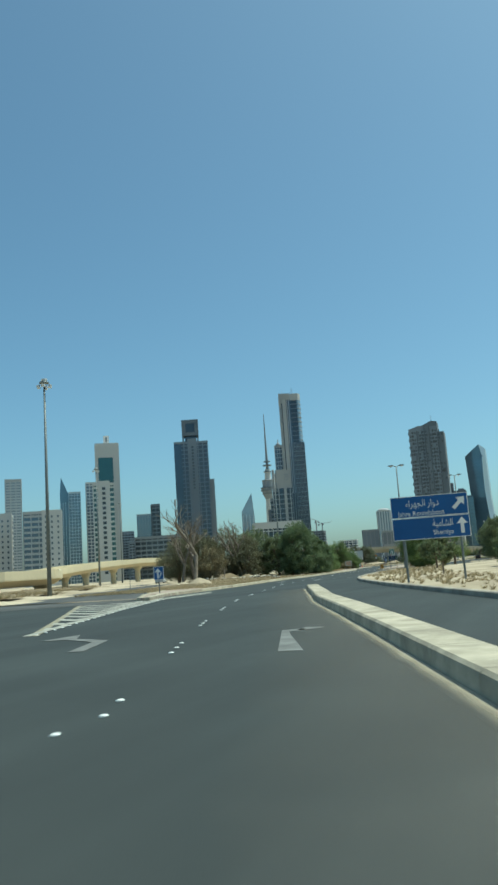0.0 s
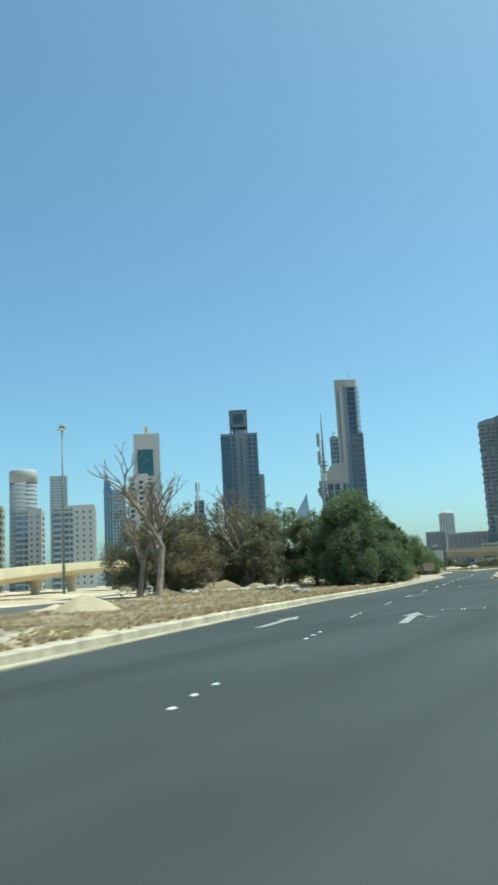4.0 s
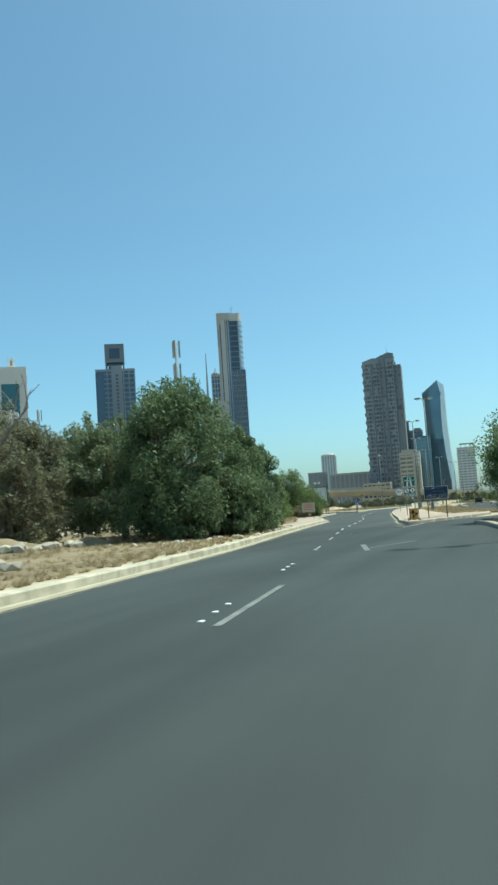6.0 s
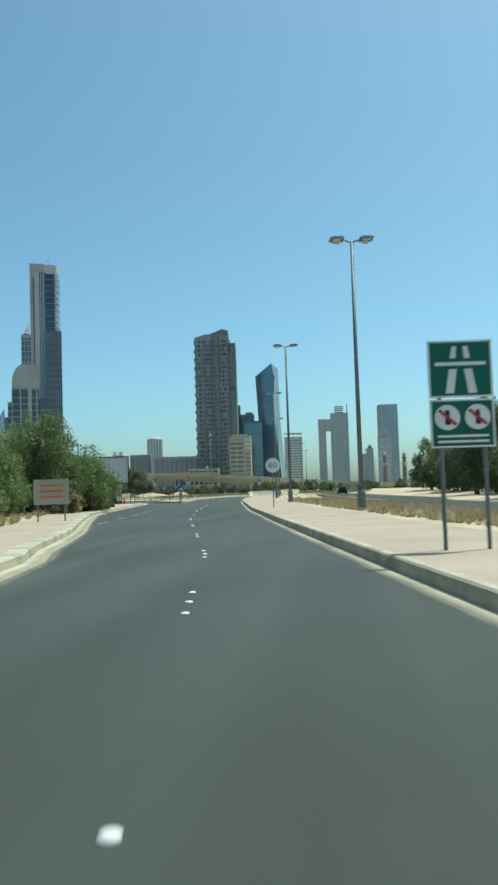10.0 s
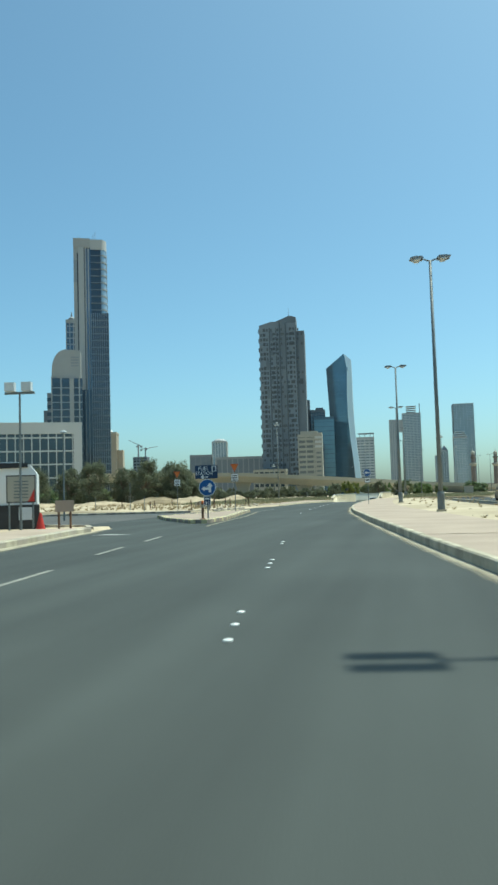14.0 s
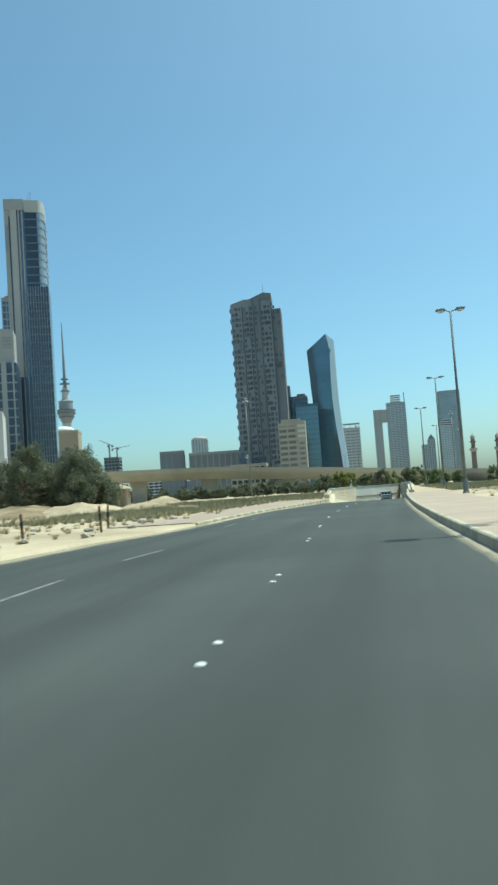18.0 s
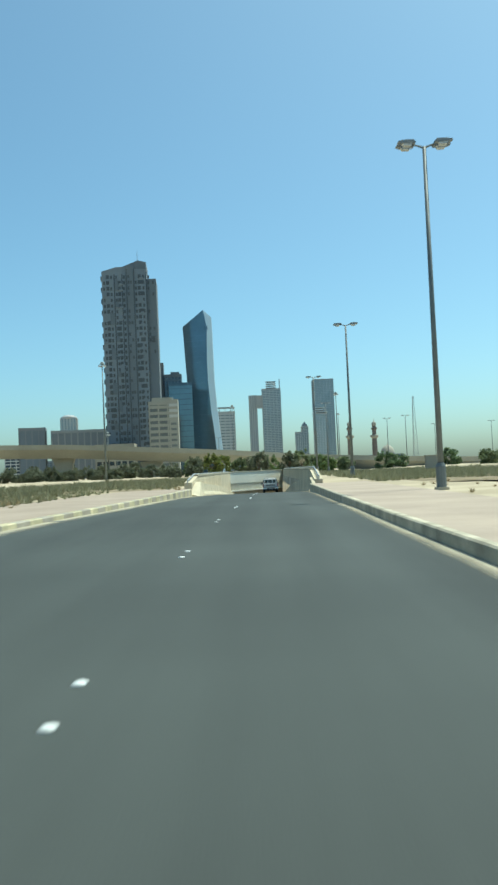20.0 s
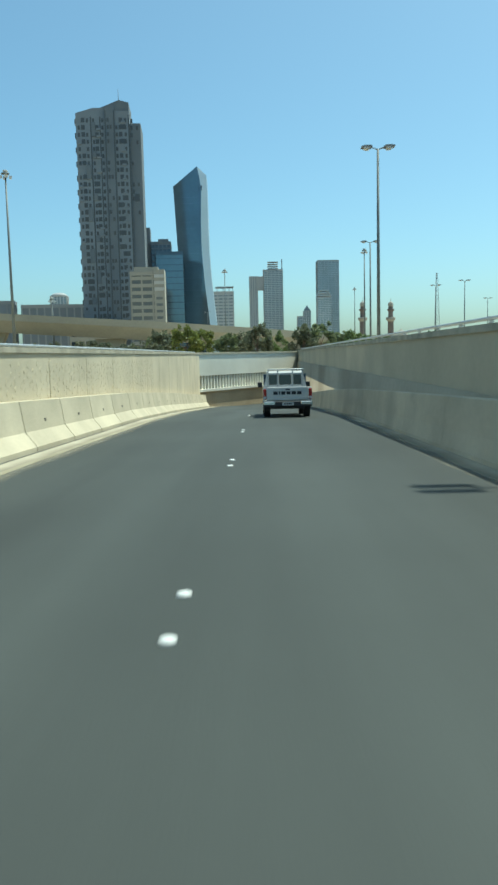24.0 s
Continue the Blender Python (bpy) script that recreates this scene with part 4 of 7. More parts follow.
# ---- city ----
def tower(label, x, y, w, d, h, rz, glass, wall, floors, bays, band=0.9, pier=0.6, proud=0.5, top=None, sides=True, category="tower block", name="tower", base=0.0):
    """A block: a glazed core behind floor bands and piers that stand proud of it."""
    own = thing(name, label, category, (x, y, base), rz)
    bm = bmesh.new()
    bbox(bm, -w / 2 + proud, w / 2 - proud, proud, d - proud, 0, h - 0.3)
    part("glazed_core", bm, glass, own)
    fh = h / floors
    if band:
        bm = bmesh.new()
        bbox(bm, -w / 2 + 0.06, w / 2 - 0.06, 0.06, d - 0.06, 0, band)
        me = mesh_of("floor_band", bm, wall)
        for k in range(floors):
            put("floor_band", me, own, (0, 0, k * fh))
    if bays and pier:
        bm = bmesh.new()
        bbox(bm, -pier / 2, pier / 2, 0, proud + 0.1, 0, h)
        me = mesh_of("pier", bm, wall)
        for k in range(bays + 1):
            u = -w / 2 + pier / 2 + (w - pier) * k / bays
            put("pier", me, own, (u, 0, 0))
        if sides:
            nb = max(1, int(bays * d / w))
            for k in range(nb + 1):
                v = pier / 2 + (d - pier) * k / nb
                for e in (-1, 1):
                    put("pier", me, own, (e * w / 2, v, 0), 90 * e)
    bm = bmesh.new()
    bbox(bm, -w / 2 - 0.05, w / 2 + 0.05, -0.05, d + 0.05, h - 1.4, h + 0.6)
    part("parapet", bm, top or wall, own)
    return own


def add_box(own, name, x0, x1, y0, y1, z0, z1, material, label=""):
    bm = bmesh.new()
    bbox(bm, x0, x1, y0, y1, z0, z1)
    return part(name, bm, material, own, label)


# slim tall tower with a stone shaft and a glazed bow
def tall_tower():
    own = thing("skyscraper", "slim tall skyscraper, pale stone shaft beside dark glass", "skyscraper", (-41.2, 670, 0), 21)
    own.scale = (0.93, 0.93, 1)
    add_box(own, "stone_shaft", -9.0, -1.9, 0, 22, 0, 139, T_GRANITE)
    add_box(own, "shaft_slot", -7.0, -6.4, -0.12, 0.2, 0, 134, G_DARK)
    add_box(own, "shaft_fin", -6.2, -3.2, -0.5, 0, 0, 137, T_PALE_HAZE)
    add_box(own, "shaft_slot", -3.1, -2.7, -0.12, 0.2, 0, 138, G_DARK)
    add_box(own, "shaft_cap", -9.1, 0.4, -0.3, 22, 137, 142, T_GRANITE)
    add_box(own, "emblem_panel", -8.8, -7.2, -0.3, 0.1, 118, 130, T_GREY)
    add_box(own, "recessed_glass_strip", -1.9, 0.6, 0.9, 20, 0, 138, G_BLUE)
    add_box(own, "stone_rib", -1.0, -0.3, 0.3, 1, 0, 138, T_GRANITE)
    add_box(own, "dark_glass_front", 0.6, 6.4, 0.4, 20, 0, 136, G_DARK)
    bm = bmesh.new()
    pts = [(6.4, 0.2)] + [(6.4 + 3.2 * math.sin(a), 0.2 + 5.5 * (1 - math.cos(a))) for a in [math.pi / 2 * k / 6 for k in range(1, 7)]] + [(9.6, 20), (6.4, 20)]
    prism(bm, pts, 0, 137)
    part("glazed_bow", bm, G_PALE_HAZE, own)
    bm = bmesh.new()
    prism(bm, [(u + 0.25 * (u > 6.5), v - 0.3) for u, v in pts], 0, 0.8)
    me = mesh_of("floor_band", bm, T_GREY)
    bm = bmesh.new()
    bbox(bm, 0.55, 6.45, 0.15, 4, 0, 0.5)
    me2 = mesh_of("floor_band", bm, T_CONC2_HAZE)
    for k in range(36):
        if k > 24:
            put("floor_band", me, own, (0, 0, 3 + k * 3.7))
        put("floor_band", me2, own, (0, 0, 3 + k * 3.7))
    bm = bmesh.new()
    prism(bm, [(0.5, -0.2)] + [(u + 0.1, v - 0.3) for u, v in pts], 136, 141.5)
    part("crown", bm, T_PALE_HAZE, own)
    add_box(own, "dark_shoulder", 0.4, 10.4, -1.4, 18, 0, 101, G_NAVY)
    bm = bmesh.new()
    bbox(bm, 0.35, 10.45, -1.65, 10, 0, 0.6)
    me3 = mesh_of("floor_band", bm, T_CONC2_HAZE)
    add_box(own, "lower_wing", -5.2, 0.4, -1.2, 10, 0, 60, G_NAVY)
    for k in range(3):
        add_box(own, "shoulder_fin", -5.2 + k * 1.9, -4.8 + k * 1.9, -1.7, -1.2, 0, 60, T_GREY)
    for k in range(27):
        put("floor_band", me3, own, (0, 0, 2 + k * 3.65))
    for k in range(9):
        add_box(own, "shoulder_fin", 0.4 + k * 1.21, 0.68 + k * 1.21, -1.9, -1.4, 0, 101, T_GREY)
    bm = bmesh.new()
    for u, v, t in ((-6, 8, 146), (2, 9, 147.5), (3.2, 10, 149)):
        rod(bm, (u, v, 140), (u, v, t), 0.2, 0.08, 6)
    part("antenna", bm, T_GREY, own)
    low = thing("tower", "domed stone office block with tall window slots", "tower block", (-41.7, 640, 0), 22)
    low.scale = (0.9, 0.9, 1)
    add_box(low, "main_block", -8.3, 8.3, 0, 20, 0, 62, G_NAVY)
    bm = bmesh.new()
    bbox(bm, -8.2, 8.2, -0.35, 1, 0, 0.5)
    mb = mesh_of("floor_band", bm, T_GREY)
    for k in range(16):
        put("floor_band", mb, low, (0, 0, 3 + k * 3.6))
    for k in range(3):
        add_box(low, "window_slot", -6.6 + k * 4.9, -3.6 + k * 4.9, -0.25, 0.2, 2, 60, G_DARK)
    for k in range(4):
        add_box(low, "stone_fin", -8.3 + k * 4.9, (-7.7, -7.5, -6.0, -7.6)[k] + k * 4.9, -0.7, 0.2, 0, 63, T_GRANITE)
    bm = bmesh.new()
    prism(bm, [(-8.0, 62)] + [(-8.0 + 7.6 * (1 - math.cos(a)), 66 + 10.5 * math.sin(a)) for a in [math.pi / 2 * k / 9 for k in range(10)]] + [(7.6, 76), (7.6, 62)], 0.5, 16, axis="y")
    part("domed_top", bm, T_GRANITE, low)
    for k in range(4):
        add_box(low, "emblem_bar", 2.4, 6.6, 0.35, 0.49, 68 + k * 1.4, 68.7 + k * 1.4, T_GREY)
    add_box(low, "left_step", -10.6, -8.3, 2, 20, 0, 55, T_CONC_HAZE)
    for k in range(14):
        add_box(low, "window_band", -10.65, -8.3, 1.9, 20.1, 4 + k * 3.6, 5.8 + k * 3.6, G_DARK)
    add_box(low, "back_step", -13.0, -10.6, 9, 20, 0, 47, T_CONC_HAZE)
    slim = tower("slim pale tower with a glazed front", -62.6, 694, 6.4, 10, 104, 22, G_BLUE, T_PALE_HAZE, 30, 3, 0.6, 0.5, 0.4)
    bm = bmesh.new()
    lathe(bm, [(2.2, 104), (2.0, 106), (0.6, 107.2), (0.12, 110)], 12, (0, 4, 0))
    part("cap", bm, T_GREY, slim)
    wire = thing("telecom_tower", "very tall thin lattice telecommunication tower, round head", "tower", (-556, 1920, 0))
    bm = bmesh.new()
    lathe(bm, [(17, 0), (11, 90), (9, 186), (8, 230), (6.5, 252)], 16)
    part("shaft", bm, T_WHITE, wire)
    bm = bmesh.new()
    rod(bm, (0, 0, 250), (0, 0, 395), 4.2, 0.7, 8)
    part("antenna", bm, T_CONC_HAZE, wire)
    bm = bmesh.new()
    lathe(bm, [(8, 174), (13, 184), (18, 198), (19, 203), (15, 204), (15, 222), (16, 224), (8, 227)], 24)
    part("round_head", bm, T_GREY, wire)
    for r, z in ((20, 205), (20, 198), (17, 190), (10, 246), (11, 262), (8, 272)):
        bm = bmesh.new()
        lathe(bm, [(r - 4, z - 1.6), (r, z - 1), (r, z + 1), (r - 4, z + 1.6)], 20)
        part("gallery_ring", bm, T_CONC2_HAZE, wire)


tall_tower()


# broad apartment tower with scattered windows
def flats_tower():
    own = thing("apartment_tower", "broad brown-grey concrete apartment tower, scattered dark windows", "tower block", (31.3, 870, 0), 5)
    add_box(own, "main_wall", -17.2, -2.0, 0, 24, 0, 128, T_CONC_HAZE)
    add_box(own, "middle_bay", -2.0, 3.5, -1.0, 24, 0, 131, T_CONC2_HAZE)
    add_box(own, "inner_wall", 3.5, 11, -0.2, 24, 0, 129, T_CONC_HAZE)
    add_box(own, "end_wall", 11, 17.2, 1.2, 22, 0, 123, T_CONC2_HAZE)
    bm = bmesh.new()
    prism(bm, [(-17.2, 128), (-8, 130.6), (-2, 130.6), (-2, 128)], 0.2, 22, axis="y")
    part("sloped_parapet", bm, T_CONC_HAZE, own)
    bm = bmesh.new()
    prism(bm, [(-4, 130.8), (6, 134.6), (11.2, 133.4), (11.2, 128.5), (-4, 128.5)], 0.6, 20, axis="y")
    part("sloped_crown", bm, T_CONC2_HAZE, own)
    bm = bmesh.new()
    rod(bm, (5.5, 6, 133), (5.5, 6, 142), 0.2, 0.08, 6)
    part("antenna", bm, T_GREY, own)
    bm = bmesh.new()
    bbox(bm, -0.95, 0.95, -0.18, 0.3, 0, 2.3)
    wide = mesh_of("window", bm, G_DUSK)
    bm = bmesh.new()
    bbox(bm, -0.6, 0.6, -0.12, 0.3, 0, 2.0)
    slim = mesh_of("window", bm, G_DUSK)
    rnd = random.Random(3)
    floors = 33
    for u, y0, w, z1 in ((-9.6, 0, 0.7, 126), (-4.6, 0, 0.6, 126), (-1.6, -1.0, 0.5, 129), (2.9, -1.0, 0.5, 129), (10.7, -0.2, 0.6, 127)):
        add_box(own, "wall_groove", u, u + w, y0 - 0.06, y0 + 0.4, 4, z1, G_DUSK)
    for k in range(floors):
        z = 8 + k * 3.6
        for u, y0, chance, me in ((-15.6, 0, 0.5, slim), (-13.4, 0, 0.9, wide), (-11.2, 0, 0.8, slim), (-7.9, 0, 0.9, slim), (-6.1, 0, 0.75, wide), (-3.2, 0, 0.9, slim), (-0.2, -1.0, 0.55, slim), (1.5, -1.0, 0.4, slim), (4.5, -0.2, 0.95, slim), (6.6, -0.2, 0.85, wide), (9.2, -0.2, 0.9, slim), (12.4, 1.2, 0.4, slim), (15.2, 1.2, 0.3, slim)):
            if rnd.random() < chance and z < 124:
                put("window", me, own, (u + rnd.uniform(-0.12, 0.12), y0, z))
        if k % 2 == 0:
            put("balcony", BALC, own, (-17.5, 3, z))
        if rnd.random() < 0.6:
            put("loggia", LOGGIA, own, (rnd.choice((-12.4, -7.0, 5.5, 7.9)), -0.1, z))
        put("balcony", BALC2, own, (rnd.choice((-15.8, -5.2, 8.0)), 0, z - 0.4))
        if k % 3 == 0:
            add_box(own, "bay", *((-12.3, -10.0, -0.8, 0.1) if rnd.random() < 0.5 else (-8.9, -6.9, -0.7, 0.1)), z, z + 3.6 * rnd.choice((1, 2)), T_CONC2_HAZE)
    own.scale = (1, 1, 1.03)
    add_box(own, "dark_slot", 13, 15.5, 0.9, 1.3, 83, 87, G_DUSK)


bm = bmesh.new()
bbox(bm, -0.7, 0.3, 0, 5, 0, 2.6)
BALC = mesh_of("balcony", bm, T_CONC2_HAZE)
bm = bmesh.new()
bbox(bm, -1.5, 1.5, -0.16, 0.2, 0, 2.5)
LOGGIA = mesh_of("loggia", bm, G_DUSK)
bm = bmesh.new()
bbox(bm, -1.1, 1.1, -0.9, 0.2, 0, 1.0)
BALC2 = mesh_of("balcony", bm, T_CONC_HAZE)
flats_tower()


# glass tower with a hollowed flank and a slanting roof
def sail_tower():
    own = thing("glass_tower", "blue glass tower, slanting roof and curved pale edge", "tower block", (70, 935, 0), 2)
    FRONT = [(0, 10.0), (20, 9.0), (32, 7.9), (46, 6.4), (67, 5.0), (84, 5.0), (104, 5.7), (112, 4.6), (117.5, 3.4)]
    OUTER = [(0, 14.6), (20, 13.2), (32, 12.0), (50, 10.4), (67, 9.5), (84, 9.3), (104, 9.2), (117.5, 8.9)]
    LEFT = [(0, -9.0), (40, -9.4), (66, -10.0), (80, -10.6), (106, -11.7), (117.5, -12.0)]
    zs = [k * 117.5 / 30 for k in range(31)]

    def shell(a_of, b_of, ya, yb, cut, name, material):
        """A wall that swells from floor to floor between two outlines."""
        bm = bmesh.new()
        rows = []
        for z in zs:
            za, zb = min(z, cut[0]), min(z, cut[1])
            rows.append([bm.verts.new((lerp(a_of, za), ya, za)), bm.verts.new((lerp(b_of, zb), yb, zb)), bm.verts.new((lerp(b_of, zb), 22, zb)), bm.verts.new((lerp(a_of, za), 22, za))])
        for p, q in zip(rows, rows[1:]):
            for i in range(4):
                bm.faces.new((p[i], p[(i + 1) % 4], q[(i + 1) % 4], q[i]))
        bm.faces.new(rows[-1])
        bmesh.ops.dissolve_degenerate(bm, dist=0.001, edges=bm.edges[:])
        return part(name, bm, material, own)

    shell(LEFT, FRONT, 0, -2, (106, 117.5), "glass_body", G_TEAL)
    shell(FRONT, OUTER, -2.02, 3.0, (117.5, 113), "curved_edge", T_EDGE)
    for k in range(27):
        z = 4 + k * 3.8
        bm = bmesh.new()
        a, b = lerp(LEFT, z), lerp(FRONT, z)
        prism(bm, [(a, -0.12), (b, -2.12), (b, -1.9), (a, 0.1)], z, z + 0.3)
        part("mullion", bm, G_BLUE, own)
    add_box(own, "roof_notch", 4.2, 6.2, -1.9, 2, 103, 106, G_DARK)
    dark = tower("dark stepped office block", 53, 905, 12, 18, 68, 5, G_NAVY, T_CONC2_HAZE, 18, 5, 0.8, 0.5, 0.3)
    add_box(dark, "stair_tower", -10.2, -6.1, 2, 14, 0, 77, T_CONC2_HAZE)
    add_box(dark, "roof_house", -1.5, 4.5, 3, 12, 68, 70.5, T_CONC2_HAZE)
    tower("teal glass office block", 58.5, 900, 16, 18, 61.5, 5, G_TEAL, G_NAVY, 17, 0, 0.45, 0, 0.12)


sail_tower()
f_block = tower("cream office block with long window bands", 54.8, 831, 17, 14, 43, 4, G_SMOKE, T_BUFF, 12, 3, 1.75, 0.8, 0.35)
add_box(f_block, "stair_shaft", 3.4, 8.7, -0.5, 13, 0, 44.5, T_BUFF)
add_box(f_block, "roof_house", -6.5, 5.5, 2, 12, 43, 46, T_BUFF)
for k in range(9):
    add_box(f_block, "stair_window", 4.4, 7.6, -0.62, -0.4, 4 + k * 3.2, 5.3 + k * 3.2, G_SMOKE)
for k in range(3):
    add_box(f_block, "sign_band", 3.6, 8.5, -0.7, -0.5, 34 + k * 3.2, 35.6 + k * 3.2, T_WHITE)

# tall block with a cube on its roof
b_block = tower("dark bronze office tower, cube on its roof", -145.6, 695, 30, 20, 118, 27, G_NAVY, T_CONC_HAZE, 32, 7, 0.8, 0.9, 0.4)
add_box(b_block, "left_wing", -15.1, -8.6, -0.7, 3, 0, 116, G_NAVY)
add_box(b_block, "stone_face", -3.0, 5.2, -1.2, 2, 0, 121, T_CONC_HAZE)
for k in range(14):
    add_box(b_block, "balcony_mark", 0.4, 2.2, -1.35, -1.2, 76 + k * 2.8, 77.6 + k * 2.8, G_DARK)
add_box(b_block, "roof_neck", -5, 5, 4, 14, 118, 124, G_DARK)
for u in (-7.2, 6.0):
    add_box(b_block, "roof_leg", u, u + 1.2, 2, 14, 118, 124, T_CONC2_HAZE)
add_box(b_block, "roof_cube", -7.4, 7.4, 1, 15, 124, 138.5, T_CONC2_HAZE)
add_box(b_block, "roof_cube_pane", -4, 4, 0.85, 1, 127, 135, G_DARK)
add_box(b_block, "shoulder", 15.0, 19.0, 1, 18, 0, 84, T_GREY)

# beige tower with a green glazed front
e_block = tower("beige tower with a green glazed front and roof sign", -171.8, 600, 18.5, 18, 108, 33, G_GREEN, T_WHITE, 30, 5, 0.9, 0.7, 0.4)
add_box(e_block, "glazed_panel", -6.8, 4.2, -0.4, 1, 60, 97, G_GREEN)
add_box(e_block, "corner_shaft", 4.6, 9.4, -0.7, 6, 0, 107, T_WHITE)
add_box(e_block, "corner_shaft", -9.4, -7.0, -0.7, 6, 0, 107, T_WHITE)
add_box(e_block, "upper_band", -7.0, 4.6, -0.6, 3, 97, 107, T_WHITE)
add_box(e_block, "roof_sign", -2.4, 2.0, 3, 5, 108.6, 115, WHITE)
add_box(e_block, "roof_sign_mark", -0.8, 0.5, 2.85, 3, 110, 113.6, T_GREY)
e_low = tower("white apartment tower with a column of windows", -149.6, 560, 16.2, 16, 71, 33, G_GREEN, T_WHITE, 20, 4, 1.3, 0.9, 0.35)
add_box(e_low, "front_shaft", -4.4, 4.4, -0.8, 4, 0, 73, T_WHITE)
bm = bmesh.new()
bbox(bm, -1.2, 1.2, -0.95, -0.8, 0, 2.0)
me_w = mesh_of("window", bm, G_DARK)
for k in range(18):
    put("window", me_w, e_low, (0, 0, 6 + k * 3.55))

# the left skyline
t1 = tower("white apartment block with dark window bands", -173.6, 520, 26, 16, 51, 35, G_BLUE, T_PALE_HAZE, 14, 5, 1.5, 0.6, 0.35)
add_box(t1, "plain_wall", -0.5, 13, -0.6, 3, 0, 52, T_WHITE)
bm = bmesh.new()
bbox(bm, -0.6, 0.6, -0.72, -0.6, 0, 1.5)
me_w = mesh_of("window", bm, G_BLUE)
for k in range(13):
    for u in (2.2, 6.2, 10.4):
        put("window", me_w, t1, (u, 0, 3 + k * 3.65))
t0 = tower("white apartment block with dark window bands", -211, 520, 17, 16, 52, 35, G_BLUE, T_PALE_HAZE, 14, 3, 1.5, 0.6, 0.35)
add_box(t0, "plain_wall", 0, 8.6, -0.6, 3, 0, 53, T_WHITE)
for k in range(13):
    for u in (2.2, 6.0):
        put("window", me_w, t0, (u, 0, 3 + k * 3.65))
tower("pale cream slab block", -150, 420, 22, 14, 43, 40, G_DARK, T_CREAM, 12, 6, 1.6, 0.6, 0.3)
tower("grey concrete tower far off", -513, 900, 21, 18, 140, 38, G_PALE_HAZE, T_PALE_HAZE, 38, 3, 2.0, 1.2, 0.3)
lg = thing("tower", "round blue glass tower with a pale top", "tower block", (-398, 715, 0), 38)
bm = bmesh.new()
lathe(bm, [(13, 0), (13, 108)], 24)
part("glazed_core", bm, T_CONC_HAZE, lg, smooth=True)
bm = bmesh.new()
lathe(bm, [(13.4, 104), (13.4, 116), (12.5, 117)], 24)
part("pale_top", bm, T_PALE_HAZE, lg, smooth=True)
for k in range(24):
    bm = bmesh.new()
    lathe(bm, [(13.25, 4 + k * 4.2), (13.25, 5 + k * 4.2)], 24)
    part("floor_band", bm, T_PALE_HAZE, lg)
sp = thing("tower", "pointed blue glass sail tower", "tower block", (-358, 800, 0), 36)
bm = bmesh.new()
prism(bm, [(-6, 0), (6, 0), (6, 92), (-4.5, 118), (-6, 100)], 0, 12, axis="y")
part("glazed_core", bm, G_TEAL, sp)
for k in range(5):
    add_box(sp, "mullion", -6 + k * 2.9, -5.6 + k * 2.9, -0.25, 0, 0, 90, T_STEEL)
tower("blue glass twin tower, narrow", -346, 800, 13, 14, 100, 36, G_TEAL, T_STEEL, 28, 4, 0.6, 0.5, 0.3)
tower("pale glass tower with a flat top", -332, 812, 12, 14, 110, 36, G_BLUE, T_WHITE, 30, 3, 0.9, 0.7, 0.3)
tower("teal glass office tower far off", -670, 1500, 36, 30, 132, 30, G_TEAL, T_GREY, 34, 6, 0.7, 0.6, 0.3)
tower("brown concrete block with a stepped roof", -420, 1010, 34, 20, 66, 30, G_DARK, T_CONC_HAZE, 18, 8, 1.6, 0.8, 0.3)
tower("brown concrete apartment block", -385, 1000, 30, 20, 52, 30, G_DARK, T_CONC_HAZE, 14, 8, 1.6, 0.8, 0.3)
tower("grey office block behind the trees", -150, 640, 42, 20, 34, 22, G_DARK, T_GREY, 9, 9, 1.4, 0.6, 0.3)
tower("dark apartment tower, narrow", -153, 640, 7, 12, 60, 33, G_DARK, T_CONC2_HAZE, 18, 2, 1.1, 0.5, 0.3)
tower("plain grey tower far off", -540, 1500, 24, 20, 92, 28, G_BLUE, T_GREY, 26, 5, 1.0, 0.6, 0.3)
fin = thing("tower", "pale glass tower with a pointed roof far off", "tower block", (-372, 1345, 0), 22)
bm = bmesh.new()
prism(bm, [(-11, 0), (11, 0), (11, 96), (8, 136), (-11, 104)], 0, 16, axis="y")
part("body", bm, G_PALE_HAZE, fin)
for k in range(4):
    add_box(fin, "mullion", -9.5 + k * 6, -8.5 + k * 6, -0.2, 0, 4, 98, T_PALE_HAZE)

# grid-fronted block and its neighbours
grid = tower("white framed office block with a square window grid", -17.0, 560, 31, 22, 31, 25, G_DARK, T_WHITE, 6, 10, 0.55, 0.4, 0.5)
add_box(grid, "roof_slab", -15.8, 15.8, -0.6, 22, 27.6, 32, T_WHITE)
add_box(grid, "end_pier", 12.6, 15.8, -0.6, 22, 0, 27.6, T_WHITE)
tan = thing("tower", "plain tan block with a white domed roof", "tower block", (-130, 912, 0), 14)
add_box(tan, "front_wall", -11.5, 9.6, 0, 18, 0, 59, T_TAN)
add_box(tan, "side_step", 9.6, 14.5, 3, 16, 0, 44, T_TAN)
add_box(tan, "window_slot", -4.0, 0.5, -0.15, 0.1, 8, 44, T_CONC_HAZE)
add_box(tan, "cornice", -11.8, 9.9, -0.3, 18.2, 57.6, 59.4, T_CREAM)
bm = bmesh.new()
lathe(bm, [(8.4, 59.4), (8.0, 61), (5.5, 62.6), (2.0, 63.4), (0.1, 63.6)], 20, (-2.5, 9, 0))
part("dome", bm, WHITE, tan, smooth=True)

